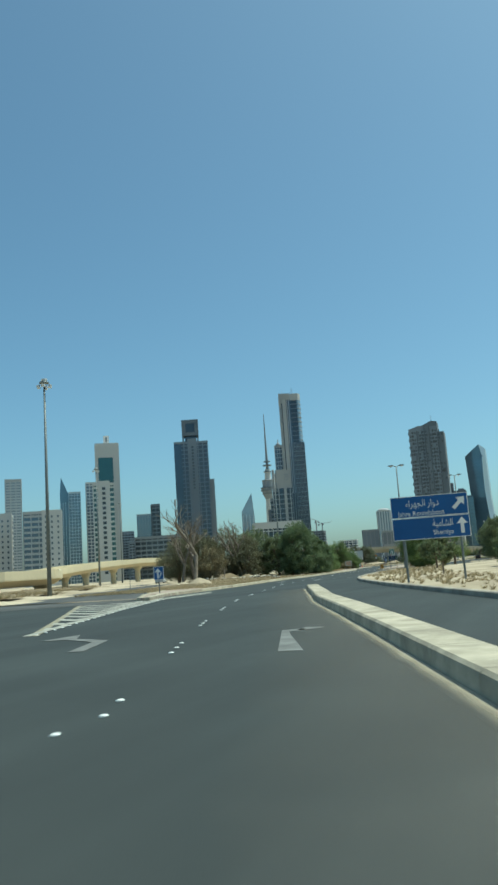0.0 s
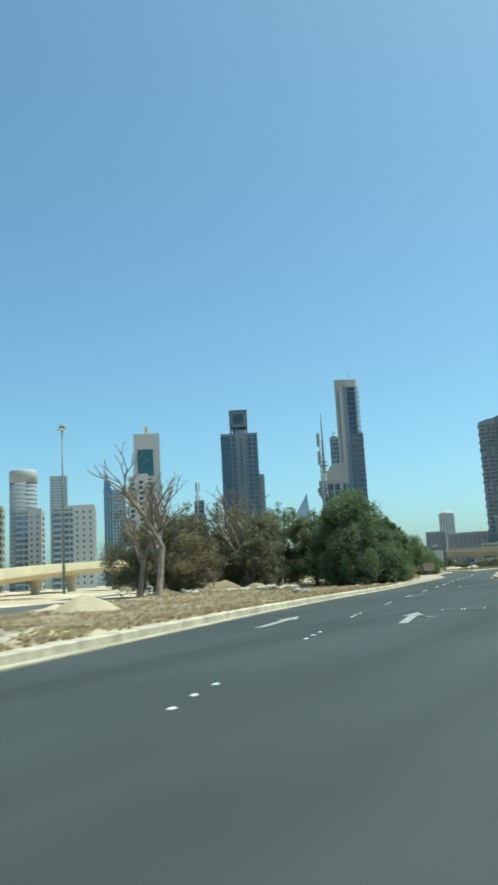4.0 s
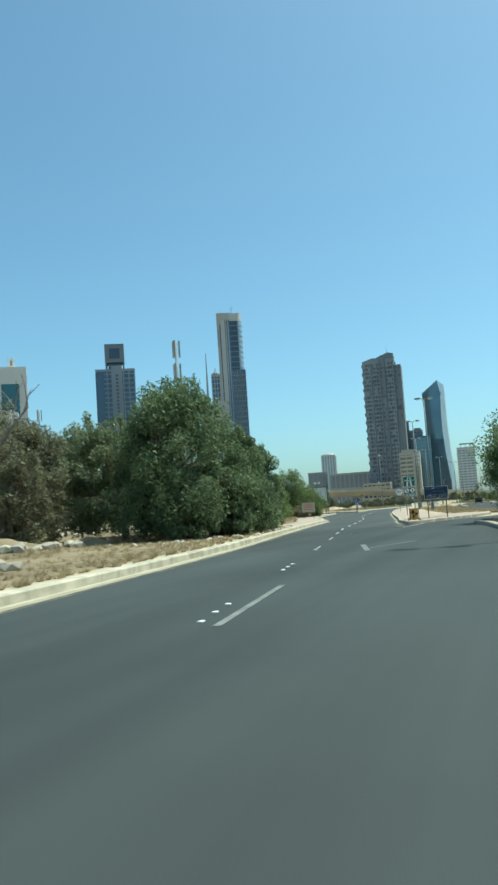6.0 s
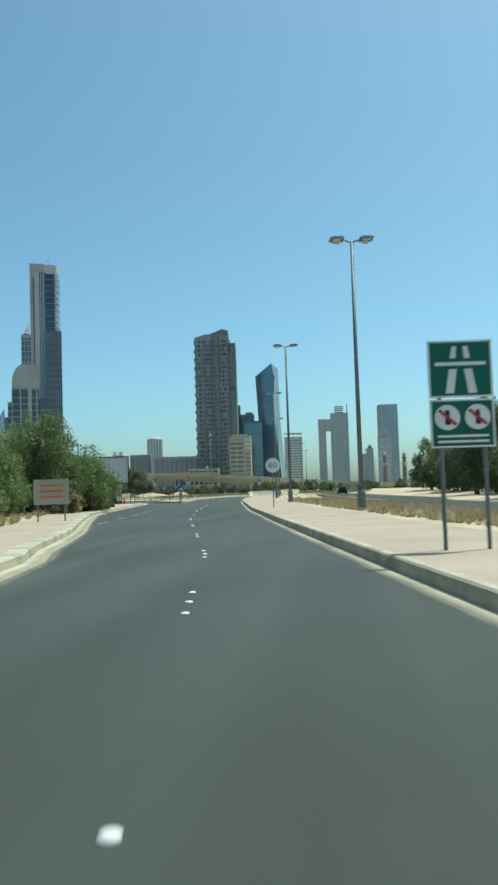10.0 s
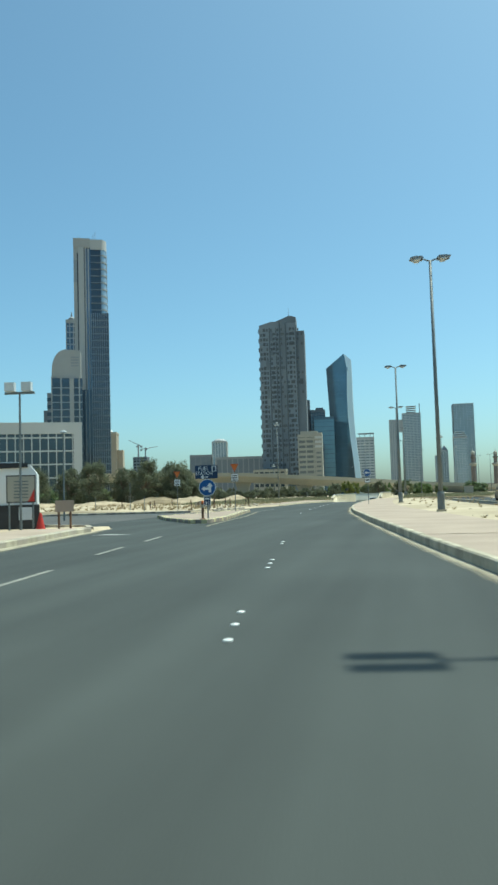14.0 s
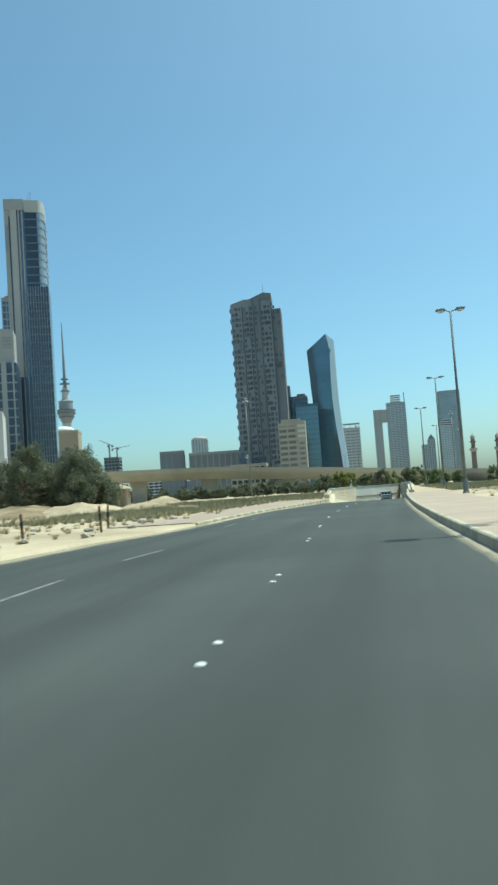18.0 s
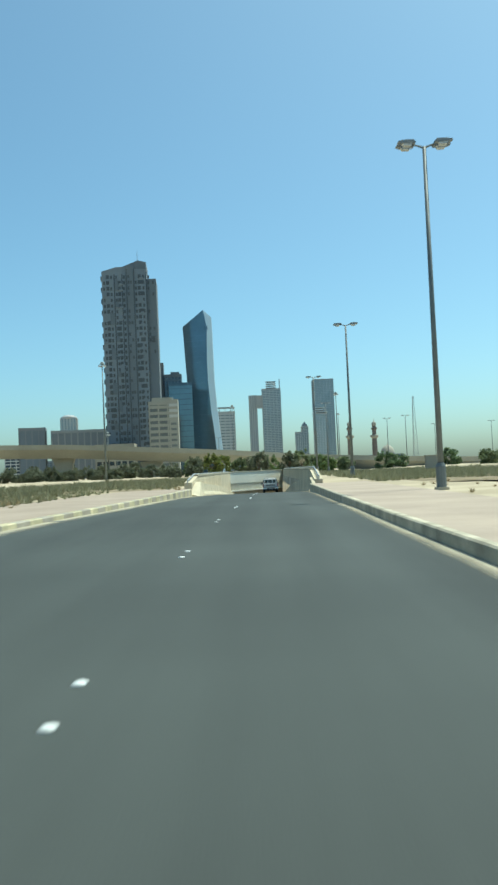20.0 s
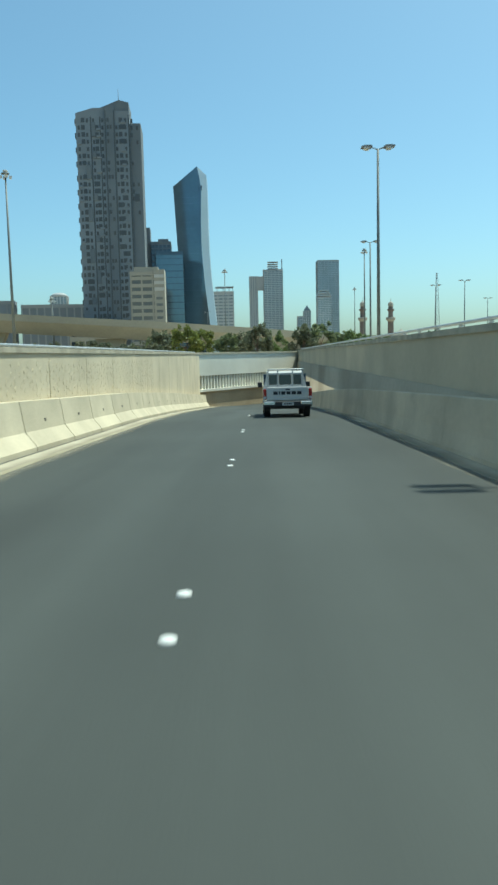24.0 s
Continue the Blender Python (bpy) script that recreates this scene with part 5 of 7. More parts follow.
# a block under construction with its two cranes
tower("unfinished concrete block, open floors, far off", -200, 1202, 17, 16, 53, 5, G_DARK, T_CONC2_HAZE, 14, 4, 1.4, 0.9, 0.6)
for u, hz, turn in ((-3, 69, 158), (6, 65, 25)):
    crane = thing("tower_crane", "pale lattice tower crane over the unfinished block", "crane", (-200 + u, 1206, 0), turn, group="tower cranes")
    add_box(crane, "mast", -0.7, 0.7, -0.7, 0.7, 0, hz, T_GREY)
    bm = bmesh.new()
    rod(bm, (-5, 0, hz - 2), (15, 0, hz + (6 if turn > 90 else 1)), 0.55, 0.4, 6)
    part("jib", bm, T_GREY, crane)
    add_box(crane, "counterweight", -6, -4, -0.9, 0.9, hz - 4, hz - 1.6, T_CONC_HAZE)
    add_box(crane, "driver_box", 0.7, 2.4, -0.8, 0.8, hz - 3.4, hz - 1.2, T_GREY)

# skyline ahead
tower("low grey warehouse block", -43.0, 900, 17.8, 14, 35.5, 12, T_CONC_HAZE, T_GREY, 2, 4, 1.2, 0.8, 0.3, name="low_building", category="building")
tower("long low pale warehouse", -11, 905, 40, 14, 33, 9, T_GREY, T_PALE_HAZE, 2, 9, 3.0, 0.9, 0.3, name="low_building", category="building")
tower("low tan hall at the tower foot", 22, 850, 24, 16, 20, 3, G_DARK, T_CREAM, 4, 6, 2.6, 1.0, 0.3, name="low_building", category="building")
wd = tower("pale round-topped tower far off", -291, 2008, 34, 30, 126, 8, G_PALE_HAZE, T_PALE_HAZE, 26, 5, 0.5, 2.6, 0.5)
bm = bmesh.new()
lathe(bm, [(17, 126), (16.6, 128.5), (11, 132), (5, 133.4), (0.4, 133.8)], 20, (0, 15, 0))
part("dome_roof", bm, T_PALE_HAZE, wd, smooth=True)
j = tower("grey office tower with an open roof frame", 60, 1500, 28.8, 24, 86, 3, G_PALE_HAZE, T_PALE_HAZE, 20, 4, 2.6, 1.4, 0.3)
add_box(j, "roof_frame", -10, 14.4, 4, 20, 92, 93.2, T_GREY)
for u in (-8, 0, 8, 13):
    add_box(j, "roof_leg", u, u + 0.8, 6, 7, 86, 92, T_GREY)
tower("pale grey office tower, slimmer half of a pair", 93, 2310, 20, 24, 184, 2, G_PALE_HAZE, T_PALE_HAZE, 46, 3, 1.4, 4.0, 0.4)
g2 = tower("pale grey office tower with a stacked roof frame", 139, 2300, 46, 24, 198, 2, G_PALE_HAZE, T_PALE_HAZE, 48, 5, 1.8, 1.2, 0.4)
add_box(g2, "link_bridge", -37, -22.5, 2, 20, 152, 183, T_PALE_HAZE)
for k in range(4):
    add_box(g2, "roof_tier", -12, 12, 6, 22, 200 + k * 5, 202 + k * 5, T_PALE_HAZE)
add_box(g2, "mast", 20, 22, 4, 6, 198, 222, T_GREY)
tower("tall dark glass slab tower", 261, 2220, 48, 40, 207, 2, G_PALE_HAZE, T_GREY, 52, 6, 0.9, 0.7, 0.4)
h2 = tower("round-cornered tower with a flared crown", 246, 2150, 30, 26, 122, 2, G_PALE_HAZE, T_PALE_HAZE, 32, 5, 0.9, 0.6, 0.4)
for k in range(3):
    add_box(h2, "crown_disc", -16 + k * 3, 16 - k * 3, -1, 26, 124 + k * 5, 126.5 + k * 5, T_STEEL)
tower("small pale twin tower", 198, 2200, 16, 18, 84, 2, G_PALE_HAZE, T_PALE_HAZE, 24, 3, 1.0, 1.2, 0.3)
k2 = tower("small pale twin tower with a round top", 212, 2200, 16, 18, 96, 2, G_PALE_HAZE, T_PALE_HAZE, 26, 3, 1.0, 1.2, 0.3)
bm = bmesh.new()
lathe(bm, [(7, 96), (6, 101), (2.5, 105), (0.3, 108)], 14, (0, 9, 0))
part("round_top", bm, T_GREY, k2)
rnd = random.Random(11)
for i in range(16):
    x = -330 + i * 34 + rnd.uniform(-8, 8)
    tower("small pale block on the horizon", x, 1500 + rnd.uniform(-150, 250), rnd.uniform(14, 30), 18, rnd.uniform(24, 52) if x < -20 else rnd.uniform(7, 15), rnd.uniform(-8, 15), G_BLUE, rnd.choice((T_GREY, T_WHITE, T_CONC_HAZE)), 10, 4, 1.3, 1.0, 0.3, name="low_building", category="building")
for i in range(14):
    x = 70 + i * 30 + rnd.uniform(-8, 8)
    tower("small pale block on the horizon", x, 1700 + rnd.uniform(-150, 250), rnd.uniform(14, 30), 18, rnd.uniform(6, 14), rnd.uniform(-8, 15), G_BLUE, rnd.choice((T_GREY, T_WHITE, T_CONC_HAZE)), 8, 4, 1.3, 1.0, 0.3, name="low_building", category="building")


def minaret(x, y, h):
    own = thing("minaret", "slender brown stone minaret with two balconies", "minaret", (x, y, 0), group="minarets of the mosque")
    bm = bmesh.new()
    lathe(bm, [(1.9, 0), (1.7, h * 0.58), (1.75, h * 0.60)], 12)
    part("shaft", bm, T_BROWN, own)
    bm = bmesh.new()
    lathe(bm, [(1.7, h * 0.60), (2.7, h * 0.64), (2.7, h * 0.675), (2.4, h * 0.68), (1.4, h * 0.68)], 12)
    part("balcony", bm, T_BUFF, own, "pale stone balcony")
    bm = bmesh.new()
    lathe(bm, [(1.45, h * 0.68), (1.4, h * 0.79), (2.1, h * 0.81), (2.1, h * 0.835), (1.35, h * 0.84), (1.35, h * 0.88)], 12)
    part("upper_shaft", bm, T_BROWN, own)
    bm = bmesh.new()
    lathe(bm, [(1.35, h * 0.88), (1.6, h * 0.905), (1.45, h * 0.94), (0.8, h * 0.965), (0.12, h * 0.98), (0.08, h * 1.04)], 12)
    part("cap", bm, T_BUFF, own, "pale rounded cap")


minaret(170.8, 900, 31.5)
minaret(187.2, 900, 31.0)
mq = thing("mosque", "low stone mosque with a pale dome", "mosque", (217, 1028, 0))
add_box(mq, "hall", -14, 12, 0, 20, 0, 9.5, T_CONC_HAZE)
bm = bmesh.new()
lathe(bm, [(6, 9.5), (5.9, 11), (5.0, 14), (2.8, 16.4), (0.3, 17.4), (0.08, 19.5)], 18, (0, 8, 0))
part("dome", bm, T_CREAM, mq, smooth=True)
mast = thing("lattice_mast", "thin pale lattice radio mast far off", "mast", (214, 900, 0))
bm = bmesh.new()
for a in range(3):
    p, q = math.cos(a * 2.09), math.sin(a * 2.09)
    rod(bm, (2.4 * p, 2.4 * q, 0), (0.5 * p, 0.5 * q, 46), 0.12, 0.1, 5)
for k in range(20):
    z0, r0, r1 = k * 2.3, 2.4 - k * 0.095, 2.4 - (k + 1) * 0.095
    for a in range(3):
        b = (a + 1) % 3
        rod(bm, (r0 * math.cos(a * 2.09), r0 * math.sin(a * 2.09), z0), (r1 * math.cos(b * 2.09), r1 * math.sin(b * 2.09), z0 + 2.3), 0.08, 0.08, 4)
part("lattice", bm, T_GREY, mast)


# ---- street lamps ----
def lamp_post():
    own = thing("street_lamp", "tall grey steel street lamp with paired heads on both sides", "street lamp", group="street lamps along the road")
    H = 14.2
    bm = bmesh.new()
    rod(bm, (0, 0, -0.3), (0, 0, H), 0.135, 0.075, 12)
    part("pole", bm, POLE, own, smooth=True)
    bm = bmesh.new()
    lathe(bm, [(0.21, -0.3), (0.21, 0.9), (0.15, 1.05)], 12)
    part("base", bm, POLE, own)
    bm = bmesh.new()
    bbox(bm, -0.25, 0.25, -0.25, 0.25, -0.35, 0.06)
    part("footing", bm, KERB, own)
    for e in (-1, 1):
        bm = bmesh.new()
        rod(bm, (0, 0, H - 0.05), (e * 0.42, 0, H + 0.1), 0.045, 0.04, 8)
        rod(bm, (e * 0.42, -0.3, H + 0.12), (e * 0.42, 0.3, H + 0.12), 0.035, 0.035, 8)
        part("arm", bm, POLE, own)
        for v0 in (-0.21, 0.21):
            bm = bmesh.new()
            pts = [(0, -0.06), (0.10, -0.08), (0.6, -0.07), (0.74, -0.02), (0.70, 0.03), (0.4, 0.07), (0.07, 0.06)]
            prism(bm, [(e * (0.4 + u), H + 0.14 + v) for u, v in pts], v0 - 0.13, v0 + 0.13, axis="y")
            head = part("lamp_head", bm, T_GREY, own)
            bm = bmesh.new()
            prism(bm, [(e * 0.54, H + 0.05), (e * 0.96, H + 0.06), (e * 0.88, H - 0.03), (e * 0.6, H - 0.04)], v0 - 0.11, v0 + 0.11, axis="y")
            part("lens", bm, LAMP_GLASS, head)
    return own


lamp = lamp_post()
lamp.matrix_basis = pose(126.4, 289.7, 0.2, 0, 0, 8)
copy_thing(lamp, pose(131.9, 257.8, 0.18, 0, 0, 8)).scale = (1, 1, 0.96)
for x, y, r in ((122.4, 324.8, 6), (119.9, 363.4, 3), (119.4, 404.3, 0), (120.38, 445.2, 0)):
    copy_thing(lamp, pose(x, y, 0.2, 0, 0, r))
for x, y, k in ((120.0, 487.0, 1.0), (125.0, 528, 0.96)):
    copy_thing(lamp, pose(x, y, 0.2)).scale = (1, 1, k)
for x, y, r in ((151.9, 590, 4), (148.4, 600, 0), (171.9, 645, 0), (190, 640, 0), (95, 680, 0), (40, 760, 0), (-20, 690, 0)):
    copy_thing(lamp, pose(x, y, 0.2, 0, 0, r))
single = lamp_post()
single["label"] = "tall grey steel street lamp beside the slip road"
single.matrix_basis = pose(145.0, 186.5, 0.2, 0, 0, 14)
copy_thing(single, pose(149.7, 208, 0.2, 0, 0, 14))


def flood_mast(x, y, h):
    own = thing("floodlight_mast", "very tall tapering mast with a ring of floodlights", "light mast", (x, y, 0), group="floodlight masts")
    bm = bmesh.new()
    rod(bm, (0, 0, -0.2), (0, 0, h), 0.24, 0.10, 12)
    part("pole", bm, POLE, own, smooth=True)
    bm = bmesh.new()
    lathe(bm, [(0.5, h - 0.1), (0.55, h), (0.5, h + 0.1)], 14)
    part("ring", bm, POLE, own)
    bm = bmesh.new()
    bbox(bm, 0.52, 0.86, -0.2, 0.2, -0.34, 0.02, pose(0, 0, 0, 0, 14, 0))
    me = mesh_of("floodlight", bm, LAMP_GLASS)
    for k in range(4):
        put("floodlight", me, own, (0, 0, h - 0.1), k * 90 + 25)
    bm = bmesh.new()
    lathe(bm, [(0.10, h), (0.34, h + 0.28), (0.34, h + 0.42), (0.1, h + 0.5)], 12)
    part("cap", bm, LAMP_GLASS, own)


flood_mast(115.3, 147.1, 23.4)
flood_mast(67.8, 227.3, 26.4)
flood_mast(25.7, 303.1, 26.5)
flood_mast(79.0, 537.1, 25)
flood_mast(65.9, 606.7, 14)
flood_mast(150, 760, 27)
flood_mast(135.2, 613, 23.6)
flood_mast(101.5, 661, 25)


def cell_mast(x, y, h):
    own = thing("mobile_mast", "grey steel mobile phone mast with panel antennas", "mast", (x, y, 0))
    bm = bmesh.new()
    rod(bm, (0, 0, -0.2), (0, 0, h), 0.26, 0.12, 12)
    part("pole", bm, POLE, own, smooth=True)
    bm = bmesh.new()
    bbox(bm, 0.4, 0.58, -0.15, 0.15, 0, 2.3)
    me = mesh_of("antenna_panel", bm, T_GREY)
    bm = bmesh.new()
    rod(bm, (0, 0, 0.6), (0.42, 0, 0.6), 0.03, n=6)
    rod(bm, (0, 0, 1.8), (0.42, 0, 1.8), 0.03, n=6)
    br = mesh_of("bracket", bm, POLE)
    for lvl in (h - 2.2, h - 5.4):
        for k in range(3):
            put("antenna_panel", me, own, (0, 0, lvl), k * 120 + 35)
            put("bracket", br, own, (0, 0, lvl), k * 120 + 35)
    return own


cell_mast(99.0, 258.3, 25.5)
cell_mast(48.6, 300.2, 25.4)


# ---- trees ----
def leaf_cloud(centres, radii, counts, size, rnd):
    """Many small bent leaves round the given centres, as vertices and faces."""
    vs, fs = [], []
    base = 0
    for c, r, n in zip(centres, radii, counts):
        d = rnd.normal(size=(n, 3))
        d /= np.linalg.norm(d, axis=1)[:, None]
        p = np.array(c) + d * (np.array(r) * (rnd.random((n, 1)) ** 0.45))
        a = rnd.normal(size=(n, 3))
        a /= np.linalg.norm(a, axis=1)[:, None]
        b = np.cross(a, rnd.normal(size=(n, 3)))
        b /= np.linalg.norm(b, axis=1)[:, None] + 1e-6
        s = size * (0.6 + 0.8 * rnd.random((n, 1)))
        quad = np.stack([p - a * s, p + b * s * 0.45, p + a * s, p - b * s * 0.45], axis=1)
        vs.append(quad.reshape(-1, 3))
        k = base + np.arange(n)[:, None] * 4 + np.arange(4)[None, :]
        fs.append(k)
        base += 4 * n
    return np.concatenate(vs), np.concatenate(fs)


def crown_mesh(name, seed, h, spread, low, clumps, leaves, size, material, lean=0.0):
    rnd = np.random.default_rng(seed)
    cs, rs, ns = [], [], []
    for i in range(clumps):
        u = rnd.random()
        z = low + (h - low) * (0.08 + 0.88 * u)
        rad = spread * (math.sin(math.pi * min(1.0, 0.16 + 0.80 * u)) ** 0.6) * (0.45 + 0.55 * rnd.random())
        a = rnd.random() * math.tau
        cs.append((rad * math.cos(a) + lean * u, rad * math.sin(a), z))
        q = (0.20 + 0.16 * rnd.random()) * spread
        rs.append((q, q, q * (0.7 + 0.5 * rnd.random())))
        ns.append(int(leaves / clumps * (0.6 + 0.8 * rnd.random())))
    for i in range(clumps // 2):                    # wisps that break the outline
        a, u = rnd.random() * math.tau, rnd.random()
        z = low + (h - low) * (0.25 + 0.85 * u)
        rad = spread * (0.75 + 0.35 * rnd.random()) * (1.05 - 0.65 * u)
        cs.append((rad * math.cos(a) + lean * u, rad * math.sin(a), z))
        rs.append((0.10 * spread, 0.10 * spread, 0.16 * spread))
        ns.append(int(leaves / clumps * 0.18))
    v, f = leaf_cloud(cs, rs, ns, size, rnd)
    me = bpy.data.meshes.new(name)
    me.from_pydata(v.tolist(), [], f.tolist())
    me.materials.append(material)
    return me, cs


def tree(label, x, y, h, spread, material, seed, low=0.5, clumps=40, leaves=9000, size=0.16, stems=1, category="tree", name="tree", z=0.15):
    own = thing(name, label, category, (x, y, z), seed * 37 % 360)
    spread *= 0.8
    me, cs = crown_mesh("crown", seed, h * 0.95, spread, low, clumps, leaves, size, material)
    put("crown", me, own)
    bm = bmesh.new()
    rnd = random.Random(seed)
    for s in range(stems):
        bx, by = (0, 0) if stems == 1 else (rnd.uniform(-0.3, 0.3) * spread, rnd.uniform(-0.3, 0.3) * spread)
        tz = h * 0.45
        rod(bm, (bx, by, -0.3), (bx * 1.2, by * 1.2, tz), 0.03 * h, 0.018 * h, 8)
        for c in cs[s::stems * 4]:
            rod(bm, (bx * 1.15, by * 1.15, tz * rnd.uniform(0.5, 0.98)), c, 0.012 * h, 0.004 * h, 5, False)
    part("trunk", bm, BARK, own)
    return own


# dense dark trees beside the road, then the dry ones
tree("dense dark green broad tree by the kerb", 125.5, 197.6, 8.1, 4.3, LEAF_DARK, 1, 0.0, 110, 52000, 0.085, 3)
tree("dense dark green tree by the kerb", 127.0, 201.2, 6.4, 2.6, LEAF_DARK, 68, 0.1, 56, 24000, 0.08, 2)
tree("dense dark green tree by the kerb", 126.9, 204.8, 5.3, 2.6, LEAF_DARK, 2, 0.1, 56, 24000, 0.08, 2)
tree("dense dark green tree by the kerb", 124.8, 210.8, 4.4, 2.4, LEAF_MID, 3, 0.1, 50, 20000, 0.08, 2)
tree("dark green tree behind the first ones", 120.6, 205.0, 6.8, 3.4, LEAF_DARK, 63, 0.2, 50, 18000, 0.1, 2)
tree("grey-green tree beside the verge", 120.6, 199.0, 6.8, 3.4, LEAF_MID, 4, 0.1, 50, 20000, 0.09, 2)
tree("dusty grey-green thorn tree", 112.4, 199.5, 8.2, 4.4, LEAF_THORN, 71, 0.1, 60, 20000, 0.09, 3)
tree("dusty grey-green thorn bush", 117.9, 195.0, 5.2, 3.0, LEAF_THORN, 72, 0.05, 46, 14000, 0.085, 3)
tree("dusty grey-green thorn tree", 106.2, 192.5, 6.8, 4.0, LEAF_THORN, 73, 0.1, 50, 16000, 0.09, 3)
tree("dusty green thorn tree", 115.6, 198.0, 7.6, 4.0, LEAF_THORN, 5, 0.1, 56, 22000, 0.09, 3)
tree("dusty grey-green thorn tree", 109.5, 196.0, 7.8, 4.4, LEAF_THORN, 6, 0.2, 50, 18000, 0.1, 3)
tree("dusty brown-green thorn tree", 113.0, 191.5, 5.4, 3.2, LEAF_DRY, 7, 0.1, 46, 15000, 0.09, 3)
tree("dusty grey-green thorn tree", 104.5, 199.0, 8.0, 4.2, LEAF_THORN, 8, 0.3, 46, 14000, 0.11, 2)
tree("tree behind the verge, dull green", 112.0, 212.0, 8.6, 5.0, LEAF_MID, 9, 0.3, 46, 12000, 0.13, 2)
tree("bright green bushy tree past the dark ones", 121.5, 221.0, 4.6, 2.6, LEAF_MID, 10, 0.1, 44, 15000, 0.085, 3)
tree("bright green bushy tree past the dark ones", 119.6, 230.0, 4.0, 2.6, LEAF_LIGHT, 64, 0.1, 40, 13000, 0.085, 3)
tree("bright green bushy tree by the footway", 114.9, 244.0, 4.6, 3.4, LEAF_LIGHT, 11, 0.05, 50, 18000, 0.085, 3)
tree("bright green bushy tree by the footway", 113.6, 250.5, 4.2, 3.2, LEAF_LIGHT, 65, 0.05, 46, 16000, 0.085, 3)
tree("bright green rounded tree standing above the bushes", 109.7, 271.2, 6.7, 4.6, LEAF_LIGHT, 12, 0.0, 70, 26000, 0.085, 3)
tree("bright green bush with wispy shoots by the footway", 111.3, 275.2, 4.4, 3.9, LEAF_LIGHT, 69, 0.0, 56, 22000, 0.075, 3)
tree("bright green bush with wispy shoots by the footway", 110.0, 281.0, 3.4, 2.4, LEAF_LIGHT, 70, 0.0, 56, 22000, 0.075, 3)
tree("green thorn bush with dry red-brown skirts", 109.4, 264.0, 4.4, 3.6, LEAF_LIGHT, 13, 0.1, 46, 15000, 0.085, 3)
tree("green thorn bush with dry skirts", 108.6, 272.5, 4.8, 3.8, LEAF_LIGHT, 14, 0.1, 50, 20000, 0.085, 3)
tree("green thorn bush with dry skirts", 108.6, 279.5, 3.8, 3.2, LEAF_LIGHT, 15, 0.1, 46, 18000, 0.085, 3)
tree("dry brown thorn bush at the footway", 112.2, 273.6, 1.5, 1.8, LEAF_DRY, 16, 0.05, 30, 9000, 0.07, 3)
tree("dry brown thorn bush at the footway", 111.6, 278.6, 1.5, 1.6, LEAF_DRY, 66, 0.05, 30, 8000, 0.07, 3)
tree("dry brown thorn bush at the footway", 112.3, 269.0, 1.6, 1.9, LEAF_DRY, 17, 0.05, 30, 8000, 0.07, 3)
for i, (x, y, h, r) in enumerate(((127.4, 199.6, 2.0, 1.8), (127.3, 202.8, 2.2, 1.8), (126.9, 206.8, 2.0, 1.7), (126.6, 196.2, 2.0, 1.9), (122.8, 202.0, 2.4, 2.2))):
    tree("low dark green bush under the kerb trees", x, y, h, r, LEAF_DARK, 270 + i, 0.0, 34, 11000, 0.075, 2)
# on the other side
tree("feathery green thorn tree by the slip road", 143.7, 203.6, 6.2, 4.1, LEAF_LIGHT, 21, 0.05, 110, 52000, 0.07, 3)
tree("low green thorn bush by the slip road", 144.6, 201.6, 3.2, 3.2, LEAF_LIGHT, 67, 0.05, 50, 20000, 0.07, 3)
tree("feathery green thorn tree by the slip road", 149.0, 199.0, 6.8, 3.8, LEAF_LIGHT, 22, 0.3, 50, 18000, 0.08, 2)
for i in range(11):
    x, y = 150.0 + 2.2 * math.sin(i * 2.3) - (0.02 * i * 8), 262 + i * 8.6
    tree("row of full green roadside trees behind the slip road", x, y, 9.3 + 1.1 * math.sin(i * 1.7), 5.2, LEAF_MID, 30 + i, 0.3, 70, 20000, 0.15, 2)
for i in range(5):
    tree("second row of green trees behind the slip road", 160 + 2 * math.sin(i * 3.1), 262 + i * 12, 11.5, 5.6, LEAF_DARK, 230 + i, 0.4, 60, 14000, 0.19, 2)
tree("clipped green tree beside the slip road", 152.5, 168, 4.0, 2.4, LEAF_MID, 41, 0.9, 30, 5000, 0.13)
for i, (x, y) in enumerate(((166, 140), (171, 136), (176, 133), (163, 152), (182, 130))):
    tree("dark clipped hedge tree behind the slip road", x, y, 4.2, 3.0, LEAF_DARK, 44 + i, 0.1, 34, 5000, 0.14, 2, category="hedge")
for i, (x, y) in enumerate(((170.5, 137.5), (158.5, 136.5))):
    tree("small young tree on the sand", x, y, 2.4, 1.0, LEAF_MID, 60 + i, 0.8, 14, 1600, 0.09)

# belt of greenery before the flyover
rnd = random.Random(5)
for i in range(30):
    x = 40 + i * 3.0 + rnd.uniform(-1.2, 1.2)
    y = (553 if x > 90 else 588) + rnd.uniform(-8, 8)
    tall = rnd.uniform(3.6, 4.9) if x > 92 else rnd.uniform(2.2, 3.6)
    tree("green shrubs before the flyover" if x > 92 else "dark green shrubs in the shade of the flyover", x, y, tall, rnd.uniform(2.6, 3.6), LEAF_YELLOW if 97 < x < 106 else rnd.choice((LEAF_MID, LEAF_DUSTY_HAZE, LEAF_LIGHT)) if x > 92 else LEAF_DUSTY_HAZE, 80 + i, 0.1, 22, 2400, 0.24, 1)
for i in range(22):
    x = -40 + i * 6.2 + rnd.uniform(-2, 2)
    tree("dark bushy trees behind the flyover piers", x, 626 + rnd.uniform(-3, 8), rnd.uniform(4.2, 5.6), rnd.uniform(3.2, 4.2), LEAF_DUSTY_HAZE, 250 + i, 0.1, 20, 1800, 0.3, 1)
